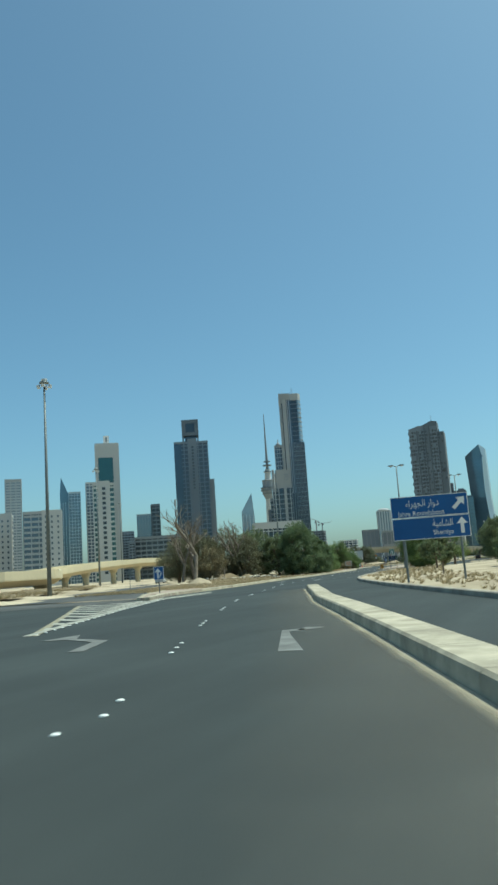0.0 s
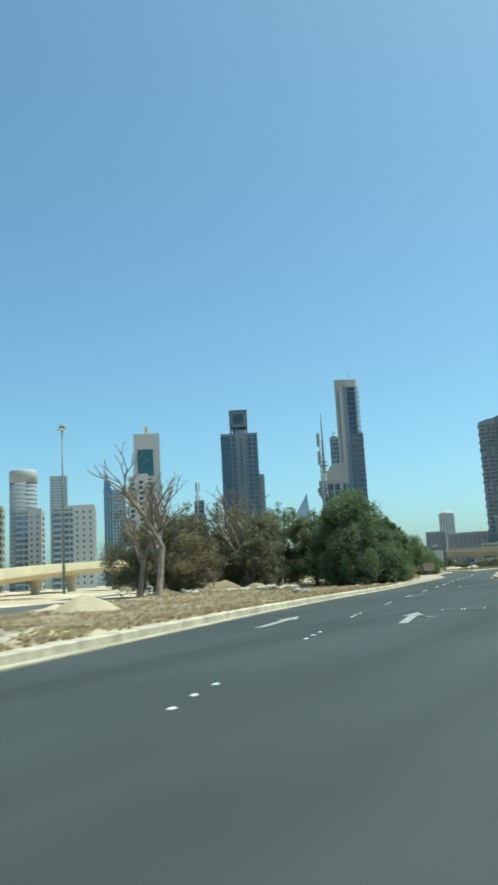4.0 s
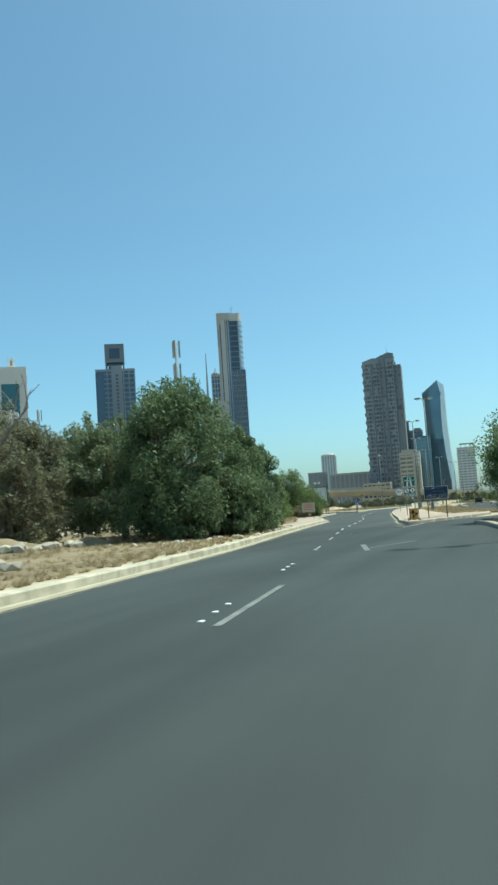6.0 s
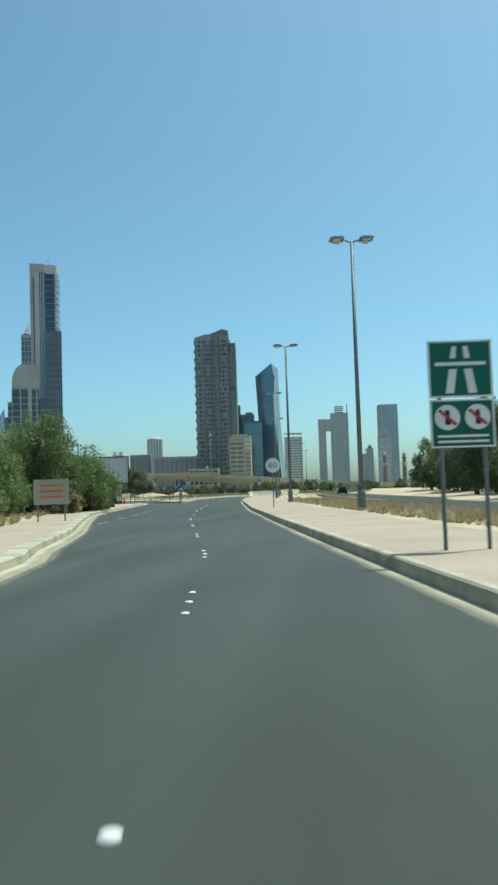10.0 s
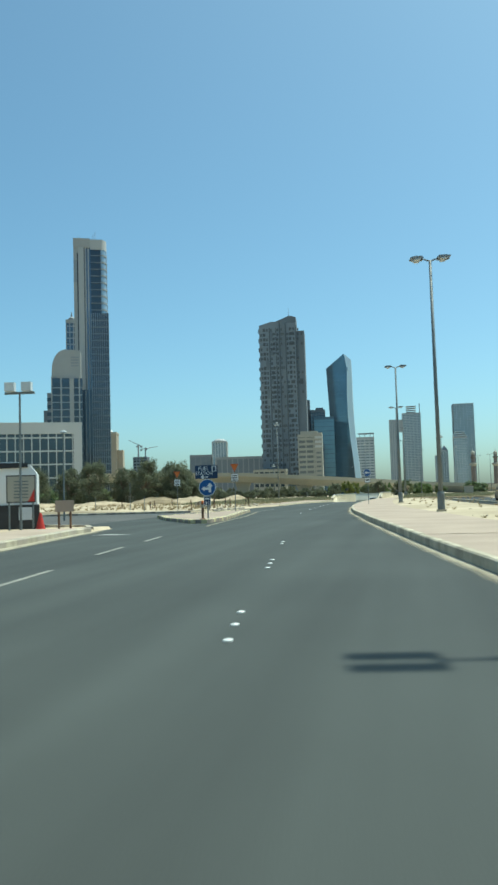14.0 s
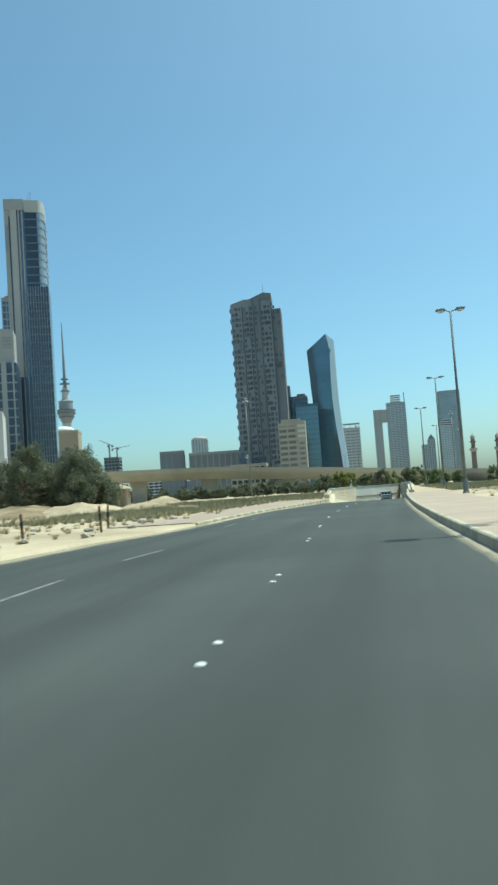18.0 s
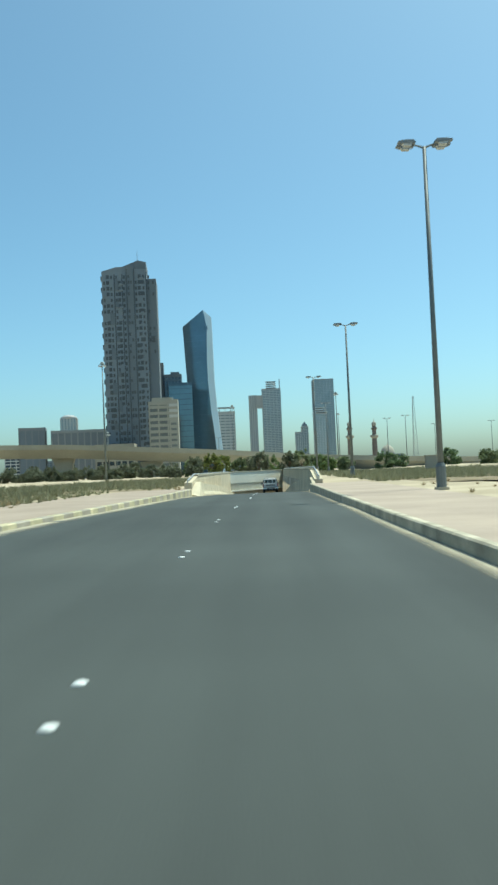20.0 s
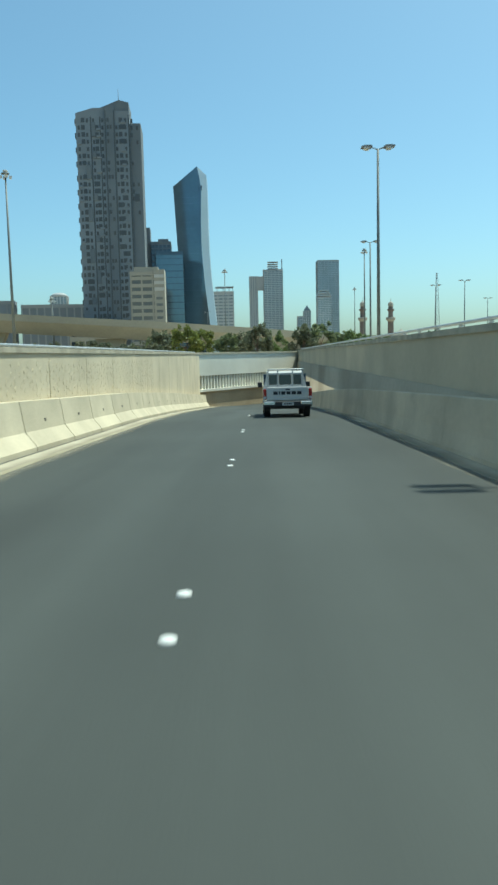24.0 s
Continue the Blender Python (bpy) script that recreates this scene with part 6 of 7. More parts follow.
for i in range(16):
    x = 128 + i * 7 + rnd.uniform(-3, 3)
    tree("low green hedge trees beyond the sand", x, 560 + rnd.uniform(-20, 40), rnd.uniform(2.6, 4.4), rnd.uniform(3, 4.2), rnd.choice((LEAF_MID, LEAF_DARK)), 120 + i, 0.1, 20, 1800, 0.3, 1)
for i, (x, y, h) in enumerate(((73.5, 440, 8.6), (67.5, 437, 9.3), (61.5, 441, 8.0), (70.5, 446, 8.8), (55.5, 437, 9.4), (49, 440, 8.4), (76, 437, 4.6), (42, 436, 8.6), (64, 447, 7.6))):
    tree("dull green trees on the waste ground", x, y, h, 4.6, LEAF_DUSTY_HAZE, 150 + i, 0.2, 60, 16000, 0.13, 2)
for i in range(10):
    x = -45 + i * 9
    tree("dark trees along the far side road", x, 486 + rnd.uniform(-10, 10), rnd.uniform(4, 6.2), rnd.uniform(4, 5), rnd.choice((LEAF_MID, LEAF_DARK)), 170 + i, 0.2, 24, 2400, 0.32, 1)


# ---- writing ----
def letters(name, text, size, at, parent, material, width=None, depth=0.006, label=""):
    """Raised lettering on a board that faces -y, centred at (x, y, z) of its parent."""
    cu = bpy.data.curves.new(name, "FONT")
    cu.body, cu.size, cu.align_x, cu.align_y, cu.extrude = text, size, "CENTER", "CENTER", depth
    tmp = bpy.data.objects.new(name, cu)
    scene.collection.objects.link(tmp)
    me = bpy.data.meshes.new_from_object(tmp.evaluated_get(bpy.context.evaluated_depsgraph_get()))
    bpy.data.objects.remove(tmp)
    xs = [v.co.x for v in me.vertices]
    k = width / (max(xs) - min(xs)) if width and xs else 1.0
    for v in me.vertices:
        v.co = Vector((v.co.x * k, -v.co.z, v.co.y))
    me.materials.clear()
    me.materials.append(material)
    return put(name, me, parent, at, label=label)


def arabic(codes):
    """Joined letter forms, given in reading order, set for a left-to-right line."""
    return "".join(chr(c) for c in reversed(codes))


JAHRA = arabic([0xFEA9, 0xFEED, 0xFE8D, 0xFEAD, 0x20, 0xFE8D, 0xFEDF, 0xFEA0, 0xFEEC, 0xFEAE, 0xFE8D, 0xFE80])
SHAMIYA = arabic([0xFE8D, 0xFEDF, 0xFEB8, 0xFE8E, 0xFEE3, 0xFEF4, 0xFE94])
ELECTIONS = arabic([0xFE87, 0xFEA9, 0xFE8D, 0xFEAD, 0xFE93, 0x20, 0xFEB7, 0xFE8C, 0xFEEE, 0xFEE5, 0x20, 0xFE8D, 0xFEFB, 0xFEE7, 0xFE98, 0xFEA8, 0xFE8E, 0xFE91, 0xFE8E, 0xFE95])


def board(own, name, x0, x1, z0, z1, material, frame_mat=None, y=0.0, rim=0.03, thick=0.03):
    bm = bmesh.new()
    bbox(bm, x0, x1, y, y + thick, z0, z1)
    p = part(name, bm, material, own)
    if frame_mat:
        bm = bmesh.new()
        for a, b, c, d in ((x0, x1, z0, z0 + rim), (x0, x1, z1 - rim, z1), (x0, x0 + rim, z0 + rim, z1 - rim), (x1 - rim, x1, z0 + rim, z1 - rim)):
            bbox(bm, a, b, y - 0.006, y, c, d)
        part("border", bm, frame_mat, own)
    return p


def post(own, x, z0, z1, r=0.04, y=0.05, material=None):
    bm = bmesh.new()
    rod(bm, (x, y, z0), (x, y, z1), r, n=8)
    return part("post", bm, material or POLE, own)


def flat(own, name, polys, material, y=-0.004, t=0.006):
    bm = bmesh.new()
    for p in polys:
        prism(bm, p, y - t, y, axis="y")
    return part(name, bm, material, own)


def disc_pts(r, cx=0.0, cz=0.0, n=28):
    return [(cx + r * math.cos(k * math.tau / n), cz + r * math.sin(k * math.tau / n)) for k in range(n)]


def arrow_pts(cx, cz, s, turn=0.0, w=0.22):
    a = radians(turn)
    raw = [(-w / 2, -0.5), (w / 2, -0.5), (w / 2, 0.1), (0.33, 0.1), (0, 0.5), (-0.33, 0.1), (-w / 2, 0.1)]
    return [(cx + s * (u * math.cos(a) - v * math.sin(a)), cz + s * (u * math.sin(a) + v * math.cos(a))) for u, v in raw]


# ---- signs, first stretch ----
def direction_sign():
    own = thing("direction_sign", "large blue direction sign in two languages on posts", "road sign", (160.9, 119.9, 0.12), 10)
    board(own, "upper_panel", -2.02, 2.02, 3.42, 4.56, SIGN_BLUE, SIGN_WHITE)
    board(own, "lower_panel", -2.02, 2.02, 2.24, 3.40, SIGN_BLUE, SIGN_WHITE)
    letters("lettering", JAHRA, 0.50, (-0.35, -0.006, 4.14), own, SIGN_WHITE, 1.75)
    letters("lettering", "Jahra Roundabout", 0.36, (-0.45, -0.006, 3.62), own, SIGN_WHITE, 2.45)
    letters("lettering", SHAMIYA, 0.50, (0.62, -0.006, 3.02), own, SIGN_WHITE, 1.05)
    letters("lettering", "Shamiya", 0.36, (0.62, -0.006, 2.55), own, SIGN_WHITE, 1.05)
    flat(own, "arrow", [arrow_pts(1.55, 4.05, 0.85, -45)], SIGN_WHITE)
    flat(own, "arrow", [arrow_pts(1.62, 2.85, 0.85, 0)], SIGN_WHITE)
    for x in (-1.45, 1.5):
        post(own, x, -0.4, 4.4, 0.06, 0.1)


direction_sign()


def small_blue_sign():
    own = thing("lane_sign", "small blue lane sign with white forked arrow", "road sign", (139.45, 128.2, 0.18), 18)
    board(own, "panel", -0.36, 0.36, 0.95, 1.9, SIGN_BLUE, SIGN_WHITE)
    flat(own, "arrow", [arrow_pts(-0.06, 1.42, 0.72, 0, 0.16), [(0.0, 1.12), (0.06, 1.12), (0.24, 1.42), (0.17, 1.46)]], SIGN_WHITE)
    post(own, 0, -0.3, 1.85, 0.035)


small_blue_sign()
back = thing("round_sign", "back of a round sign on a post", "road sign", (118.5, 158, 0.15), 20)
flat(back, "disc", [disc_pts(0.34, 0, 1.9)], POLE)
post(back, 0, -0.3, 2.0, 0.03)
gan = thing("sign_gantry", "green sign gantry over the far road", "sign gantry", (62, 290, 0.1), 28)
board(gan, "panel", -2.4, 0.2, 5.0, 7.4, SIGN_GREEN, SIGN_WHITE)
for x in (-4.5, 5.0):
    post(gan, x, -0.3, 7.2, 0.16, 0.3)
bm = bmesh.new()
rod(bm, (-4.5, 0.3, 6.9), (5.0, 0.3, 6.9), 0.12, n=8)
part("beam", bm, POLE, gan)

# ---- island signs ----
def motorway_sign():
    own = thing("motorway_sign", "green motorway sign over two prohibition discs", "road sign", (132.85, 231.2, 0.17), 6)
    board(own, "upper_panel", -0.53, 0.53, 2.55, 3.5, SIGN_GREEN, SIGN_WHITE)
    board(own, "lower_panel", -0.53, 0.53, 1.72, 2.52, SIGN_GREEN, SIGN_WHITE)
    flat(own, "motorway_symbol", [[(-0.26, 2.62), (-0.12, 2.62), (-0.06, 3.02), (-0.19, 3.02)], [(0.26, 2.62), (0.12, 2.62), (0.06, 3.02), (0.19, 3.02)],
                                  [(-0.42, 3.08), (0.42, 3.08), (0.42, 3.14), (-0.42, 3.14)], [(-0.17, 3.2), (-0.07, 3.2), (-0.05, 3.4), (-0.13, 3.4)], [(0.17, 3.2), (0.07, 3.2), (0.05, 3.4), (0.13, 3.4)]], SIGN_WHITE)
    for u in (-0.25, 0.25):
        flat(own, "prohibition_disc", [disc_pts(0.21, u, 2.22)], SIGN_WHITE)
        flat(own, "symbol", [[(u - 0.04, 2.1), (u + 0.05, 2.1), (u + 0.03, 2.34), (u - 0.03, 2.34)]], BLACK, -0.012)
        flat(own, "slash", [[(u - 0.16, 2.33), (u - 0.12, 2.36), (u + 0.16, 2.11), (u + 0.12, 2.08)]], SIGN_RED, -0.020)
    for k in range(2):
        flat(own, "text_bar", [[(-0.42, 1.80 + k * 0.09), (0.42, 1.80 + k * 0.09), (0.42, 1.84 + k * 0.09), (-0.42, 1.84 + k * 0.09)]], SIGN_WHITE)
    for x in (-0.36, 0.36):
        post(own, x, -0.3, 3.4, 0.035)


motorway_sign()


def office_sign():
    own = thing("office_sign", "dark navy signboard with faded pale lettering", "signboard", (136.8, 214.7, 0.18), 4)
    board(own, "panel", -0.80, 0.80, 1.27, 2.12, SIGN_NAVY, SIGN_WHITE, rim=0.02)
    letters("lettering", ELECTIONS, 0.38, (0.05, -0.006, 1.49), own, LAMP_GLASS, 1.40)
    flat(own, "worn_text_bar", [[(-0.74, 1.95), (-0.28, 1.95), (-0.28, 1.98), (-0.74, 1.98)], [(-0.2, 1.76), (0.6, 1.76), (0.6, 1.79), (-0.2, 1.79)], [(-0.05, 1.97), (0.5, 1.97), (0.5, 2.0), (-0.05, 2.0)]], POLE)
    flat(own, "arrow", [arrow_pts(-0.17, 1.99, 0.16, -90)], SIGN_WHITE)
    for x in (-0.6, 0.62):
        post(own, x, -0.3, 2.08, 0.035, material=RUST)


office_sign()


def works_sign():
    own = thing("works_sign", "amber road works sign with black diverging arrows", "road sign", (135.75, 210.6, 0.18), 4)
    own.scale = (0.76, 0.76, 0.76)
    board(own, "panel", -0.33, 0.33, 0.08, 0.98, SIGN_AMBER, RUST)
    flat(own, "arrow", [arrow_pts(-0.08, 0.5, 0.72, 0, 0.13)], BLACK)
    flat(own, "arrow", [arrow_pts(0.13, 0.45, 0.46, -40, 0.16)], BLACK, -0.012)
    bm = bmesh.new()
    for u in (-0.38, 0.36):
        bbox(bm, u, u + 0.05, 0.02, 0.08, -0.02, 1.0)
    part("frame", bm, RUST, own)
    for u, s in ((-0.42, 0.17), (0.42, 0.14), (0.0, 0.14)):
        bm = bmesh.new()
        bmesh.ops.create_icosphere(bm, subdivisions=2, radius=s, matrix=pose(u, 0.22, s * 0.75))
        for v in bm.verts:
            v.co += 0.05 * noise.noise_vector(v.co * 6)
        part("weight_stone", bm, KERB, own)


works_sign()
small = thing("notice_board", "small cream notice board among the bushes", "notice board", (117.7, 252.8, 0.1), 22)
board(small, "panel", -0.78, 0.78, 0.85, 2.0, T_CREAM, KERB)
for k in range(3):
    flat(small, "text_bar", [[(-0.5, 1.15 + k * 0.26), (0.5, 1.15 + k * 0.26), (0.5, 1.24 + k * 0.26), (-0.5, 1.24 + k * 0.26)]], SIGN_ORANGE)
for x in (-0.6, 0.6):
    post(small, x, -0.3, 1.95, 0.035)


# ---- speed limit, billboard ----
sp60 = thing("speed_sign", "round white speed limit sign reading 60", "road sign", (126.8, 266.1, 0.18), 6)
flat(sp60, "disc", [disc_pts(0.45, 0, 2.62)], SIGN_WHITE, 0.03, 0.03)
flat(sp60, "rim", [disc_pts(0.46, 0, 2.62)], POLE, 0.036, 0.004)
letters("lettering", "60", 0.46, (0, -0.003, 2.62), sp60, POLE, 0.52)
post(sp60, 0, -0.3, 2.9, 0.03, 0.07)


ban = thing("speed_sign", "round white speed limit sign behind the slip road", "road sign", (144.3, 285.0, 0.1), 8)
flat(ban, "disc", [disc_pts(0.42, 0, 1.9)], SIGN_WHITE, 0.03, 0.03)
flat(ban, "number_bar", [[(-0.2, 1.78), (0.2, 1.78), (0.2, 2.02), (-0.2, 2.02)]], BLACK, -0.002)
post(ban, 0, -0.3, 2.2, 0.03, 0.07)


def billboard():
    own = thing("billboard", "blank pale grey billboard with dark frame on one pillar", "billboard", (109.45, 290.3, 0.12), 14)
    board(own, "sheet", -1.62, 1.62, 2.30, 4.70, BOARD)
    bm = bmesh.new()
    for a, b, c, d in ((-1.72, 1.72, 2.18, 2.30), (-1.72, 1.72, 4.70, 4.80), (-1.72, -1.62, 2.30, 4.70), (1.62, 1.72, 2.30, 4.70)):
        bbox(bm, a, b, -0.08, 0.3, c, d)
    part("frame", bm, DARK, own)
    bm = bmesh.new()
    bbox(bm, -1.62, 1.62, 0.034, 0.28, 2.304, 4.696)
    part("casing", bm, DARK, own)
    bm = bmesh.new()
    bbox(bm, -0.3, 0.3, 0.0, 0.35, -0.4, 2.18)
    part("pillar", bm, DARK, own)
    bm = bmesh.new()
    bbox(bm, -0.36, 0.36, -0.06, 0.41, -0.4, 0.12)
    part("plinth", bm, DARK, own)
    for k in range(2):
        flat(own, "text_bar", [[(-0.2, 1.5 + k * 0.12), (0.2, 1.5 + k * 0.12), (0.2, 1.54 + k * 0.12), (-0.2, 1.54 + k * 0.12)]], STEEL)


billboard()


# ---- fuel station turning ----
def fuel_sign():
    own = thing("fuel_sign", "blue fuel station sign above a round turn sign", "road sign", (110.0, 320.7, 0.18), 8)
    board(own, "panel", -0.62, 0.60, 2.14, 2.86, SIGN_NAVY, y=0.0)
    letters("lettering", "FUEL", 0.30, (-0.16, -0.004, 2.68), own, SIGN_WHITE, 0.56)
    letters("lettering", "STATION", 0.27, (-0.12, -0.004, 2.42), own, SIGN_WHITE, 0.92)
    flat(own, "arrow", [arrow_pts(-0.12, 2.23, 0.42, 90, 0.10)], SIGN_WHITE)
    flat(own, "pump_field", [[(0.28, 2.52), (0.54, 2.52), (0.54, 2.82), (0.28, 2.82)]], LAMP_GLASS)
    flat(own, "pump_symbol", [[(0.35, 2.55), (0.47, 2.55), (0.47, 2.78), (0.35, 2.78)]], SIGN_NAVY, -0.012)
    flat(own, "disc", [disc_pts(0.455, 0.02, 1.66)], SIGN_WHITE, 0.006, 0.006)
    flat(own, "disc_face", [disc_pts(0.43, 0.02, 1.66)], SIGN_BLUE, -0.002, 0.005)
    flat(own, "turn_arrow", [arrow_pts(0.16, 1.66, 0.52, 0, 0.26), arrow_pts(-0.08, 1.60, 0.44, 90, 0.3)], SIGN_WHITE, -0.008)
    board(own, "lower_panel", -0.19, 0.18, 0.72, 1.18, SIGN_NAVY, SIGN_WHITE, rim=0.02)
    flat(own, "text_bar", [[(-0.13, 1.02), (0.12, 1.02), (0.12, 1.1), (-0.13, 1.1)], [(-0.13, 0.93), (0.12, 0.93), (0.12, 0.95), (-0.13, 0.95)]], SIGN_WHITE)
    flat(own, "arrow", [arrow_pts(-0.01, 0.83, 0.22, 90, 0.18)], SIGN_WHITE)
    post(own, 0.02, -0.3, 2.8, 0.04, 0.08)


fuel_sign()


def bollard(x, y):
    own = thing("bollard", "dusty orange plastic bollard at the island nose", "bollard", (x, y, 0.17))
    bm = bmesh.new()
    lathe(bm, [(0.16, 0), (0.16, 0.05), (0.07, 0.09), (0.065, 0.9), (0.05, 0.96)], 12)
    part("body", bm, RUST, own)
    bm = bmesh.new()
    lathe(bm, [(0.07, 0.62), (0.07, 0.78)], 12)
    part("band", bm, KERB, own)
    bm = bmesh.new()
    lathe(bm, [(0.068, 0.84), (0.066, 0.93), (0.03, 0.99)], 12)
    part("tip", bm, SIGN_ORANGE, own)


bollard(110.25, 318.75)


def give_way(x, y, s=1.0, r=8):
    own = thing("give_way_sign", "orange give way triangle above a white plate", "road sign", (x, y, 0.15), r, group="give way signs")
    flat(own, "triangle", [[(-0.27 * s, 3.62), (0, 3.07), (0.27 * s, 3.62)]], SIGN_ORANGE)
    flat(own, "rim", [[(-0.31 * s, 3.65), (0, 3.03), (0.31 * s, 3.65)]], SIGN_RED, 0.003)
    board(own, "plate", -0.28, 0.28, 2.3, 2.92, SIGN_WHITE, BLACK, rim=0.02)
    for k in range(3):
        flat(own, "text_bar", [[(-0.2, 2.38 + k * 0.17), (0.2, 2.38 + k * 0.17), (0.2, 2.45 + k * 0.17), (-0.2, 2.45 + k * 0.17)]], BLACK)
    post(own, 0, -0.3, 3.4, 0.03)


give_way(107.7, 338.3)
give_way(99.6, 350.2)


def keep_sign():
    own = thing("turn_sign", "round blue turn sign above a small white plate", "road sign", (116.85, 356.4, 0.18), 3)
    flat(own, "disc", [disc_pts(0.37, 0, 3.05)], SIGN_WHITE, 0.006, 0.006)
    flat(own, "disc_face", [disc_pts(0.345, 0, 3.05)], SIGN_BLUE, -0.002, 0.005)
    flat(own, "arrow", [arrow_pts(0, 3.05, 0.5, 90, 0.24)], SIGN_WHITE, -0.008)
    board(own, "plate", -0.26, 0.26, 2.1, 2.58, SIGN_WHITE, BLACK, rim=0.02)
    flat(own, "text_bar", [[(-0.16, 2.28), (0.16, 2.28), (0.16, 2.4), (-0.16, 2.4)]], BLACK)
    post(own, 0.05, -0.3, 3.0, 0.03)


keep_sign()


def stake(x, y, h, lean):
    own = thing("stake", "rusty black-banded metal stake in the sand", "stake", (x, y, 0.1), 0, group="stakes beside the turning")
    own.rotation_euler = (radians(lean), radians(-lean * 0.6), 0)
    bm = bmesh.new()
    rod(bm, (0, 0, -0.3), (0, 0, h), 0.055, 0.05, 8)
    part("shaft", bm, RUST, own)
    bm = bmesh.new()
    rod(bm, (0, 0, h * 0.5), (0, 0, h * 0.72), 0.06, 0.06, 8)
    part("band", bm, BLACK, own)


def thin_post(x, y, h):
    own = thing("post", "thin leaning steel post beside the side road", "post", (x, y, 0.1), 0, group="posts along the side road")
    bm = bmesh.new()
    rod(bm, (0, 0, -0.3), (0.03, 0.02, h), 0.035, 0.03, 6)
    part("shaft", bm, POLE, own)
    bm = bmesh.new()
    bbox(bm, -0.07, 0.07, -0.07, 0.07, -0.3, 0.06)
    part("foot", bm, KERB_GREY, own)


for x, y, h in ((78, 350.2, 1.5), (81.2, 349.6, 1.3), (84.5, 350.4, 2.6), (88.1, 349.8, 1.4), (91.3, 350.6, 1.6), (94.0, 352.8, 2.9), (96.6, 349.4, 1.5), (102.2, 351.8, 2.6)):
    thin_post(x, y, h)
rnd = random.Random(8)
for x, y in ((100.0, 353.5), (100.5, 357.9), (100.6, 359.8), (100.1, 362.4), (99.0, 364.5), (100.5, 366.0), (100.6, 368.0), (97.4, 369.0), (96, 374), (101.9, 372.4), (100.7, 376.4), (93.3, 362.6), (95.0, 356), (90, 380), (86, 372)):
    stake(x, y, rnd.uniform(0.95, 1.35), rnd.uniform(-3, 3))
shed = thing("rubble_box", "low broken block of dusty boards", "rubble", (98.6, 363.4, 0.12), 12)
for k in range(7):
    bm = bmesh.new()
    bbox(bm, -0.9 + k * 0.26, -0.68 + k * 0.26, 0, 0.05, -0.1, 0.62 + 0.12 * (k % 3), pose(0, 0, 0, rnd.uniform(-6, 6), rnd.uniform(-4, 4), 0))
    part("board", bm, DEADWOOD if k % 2 else KERB_GREY, shed)


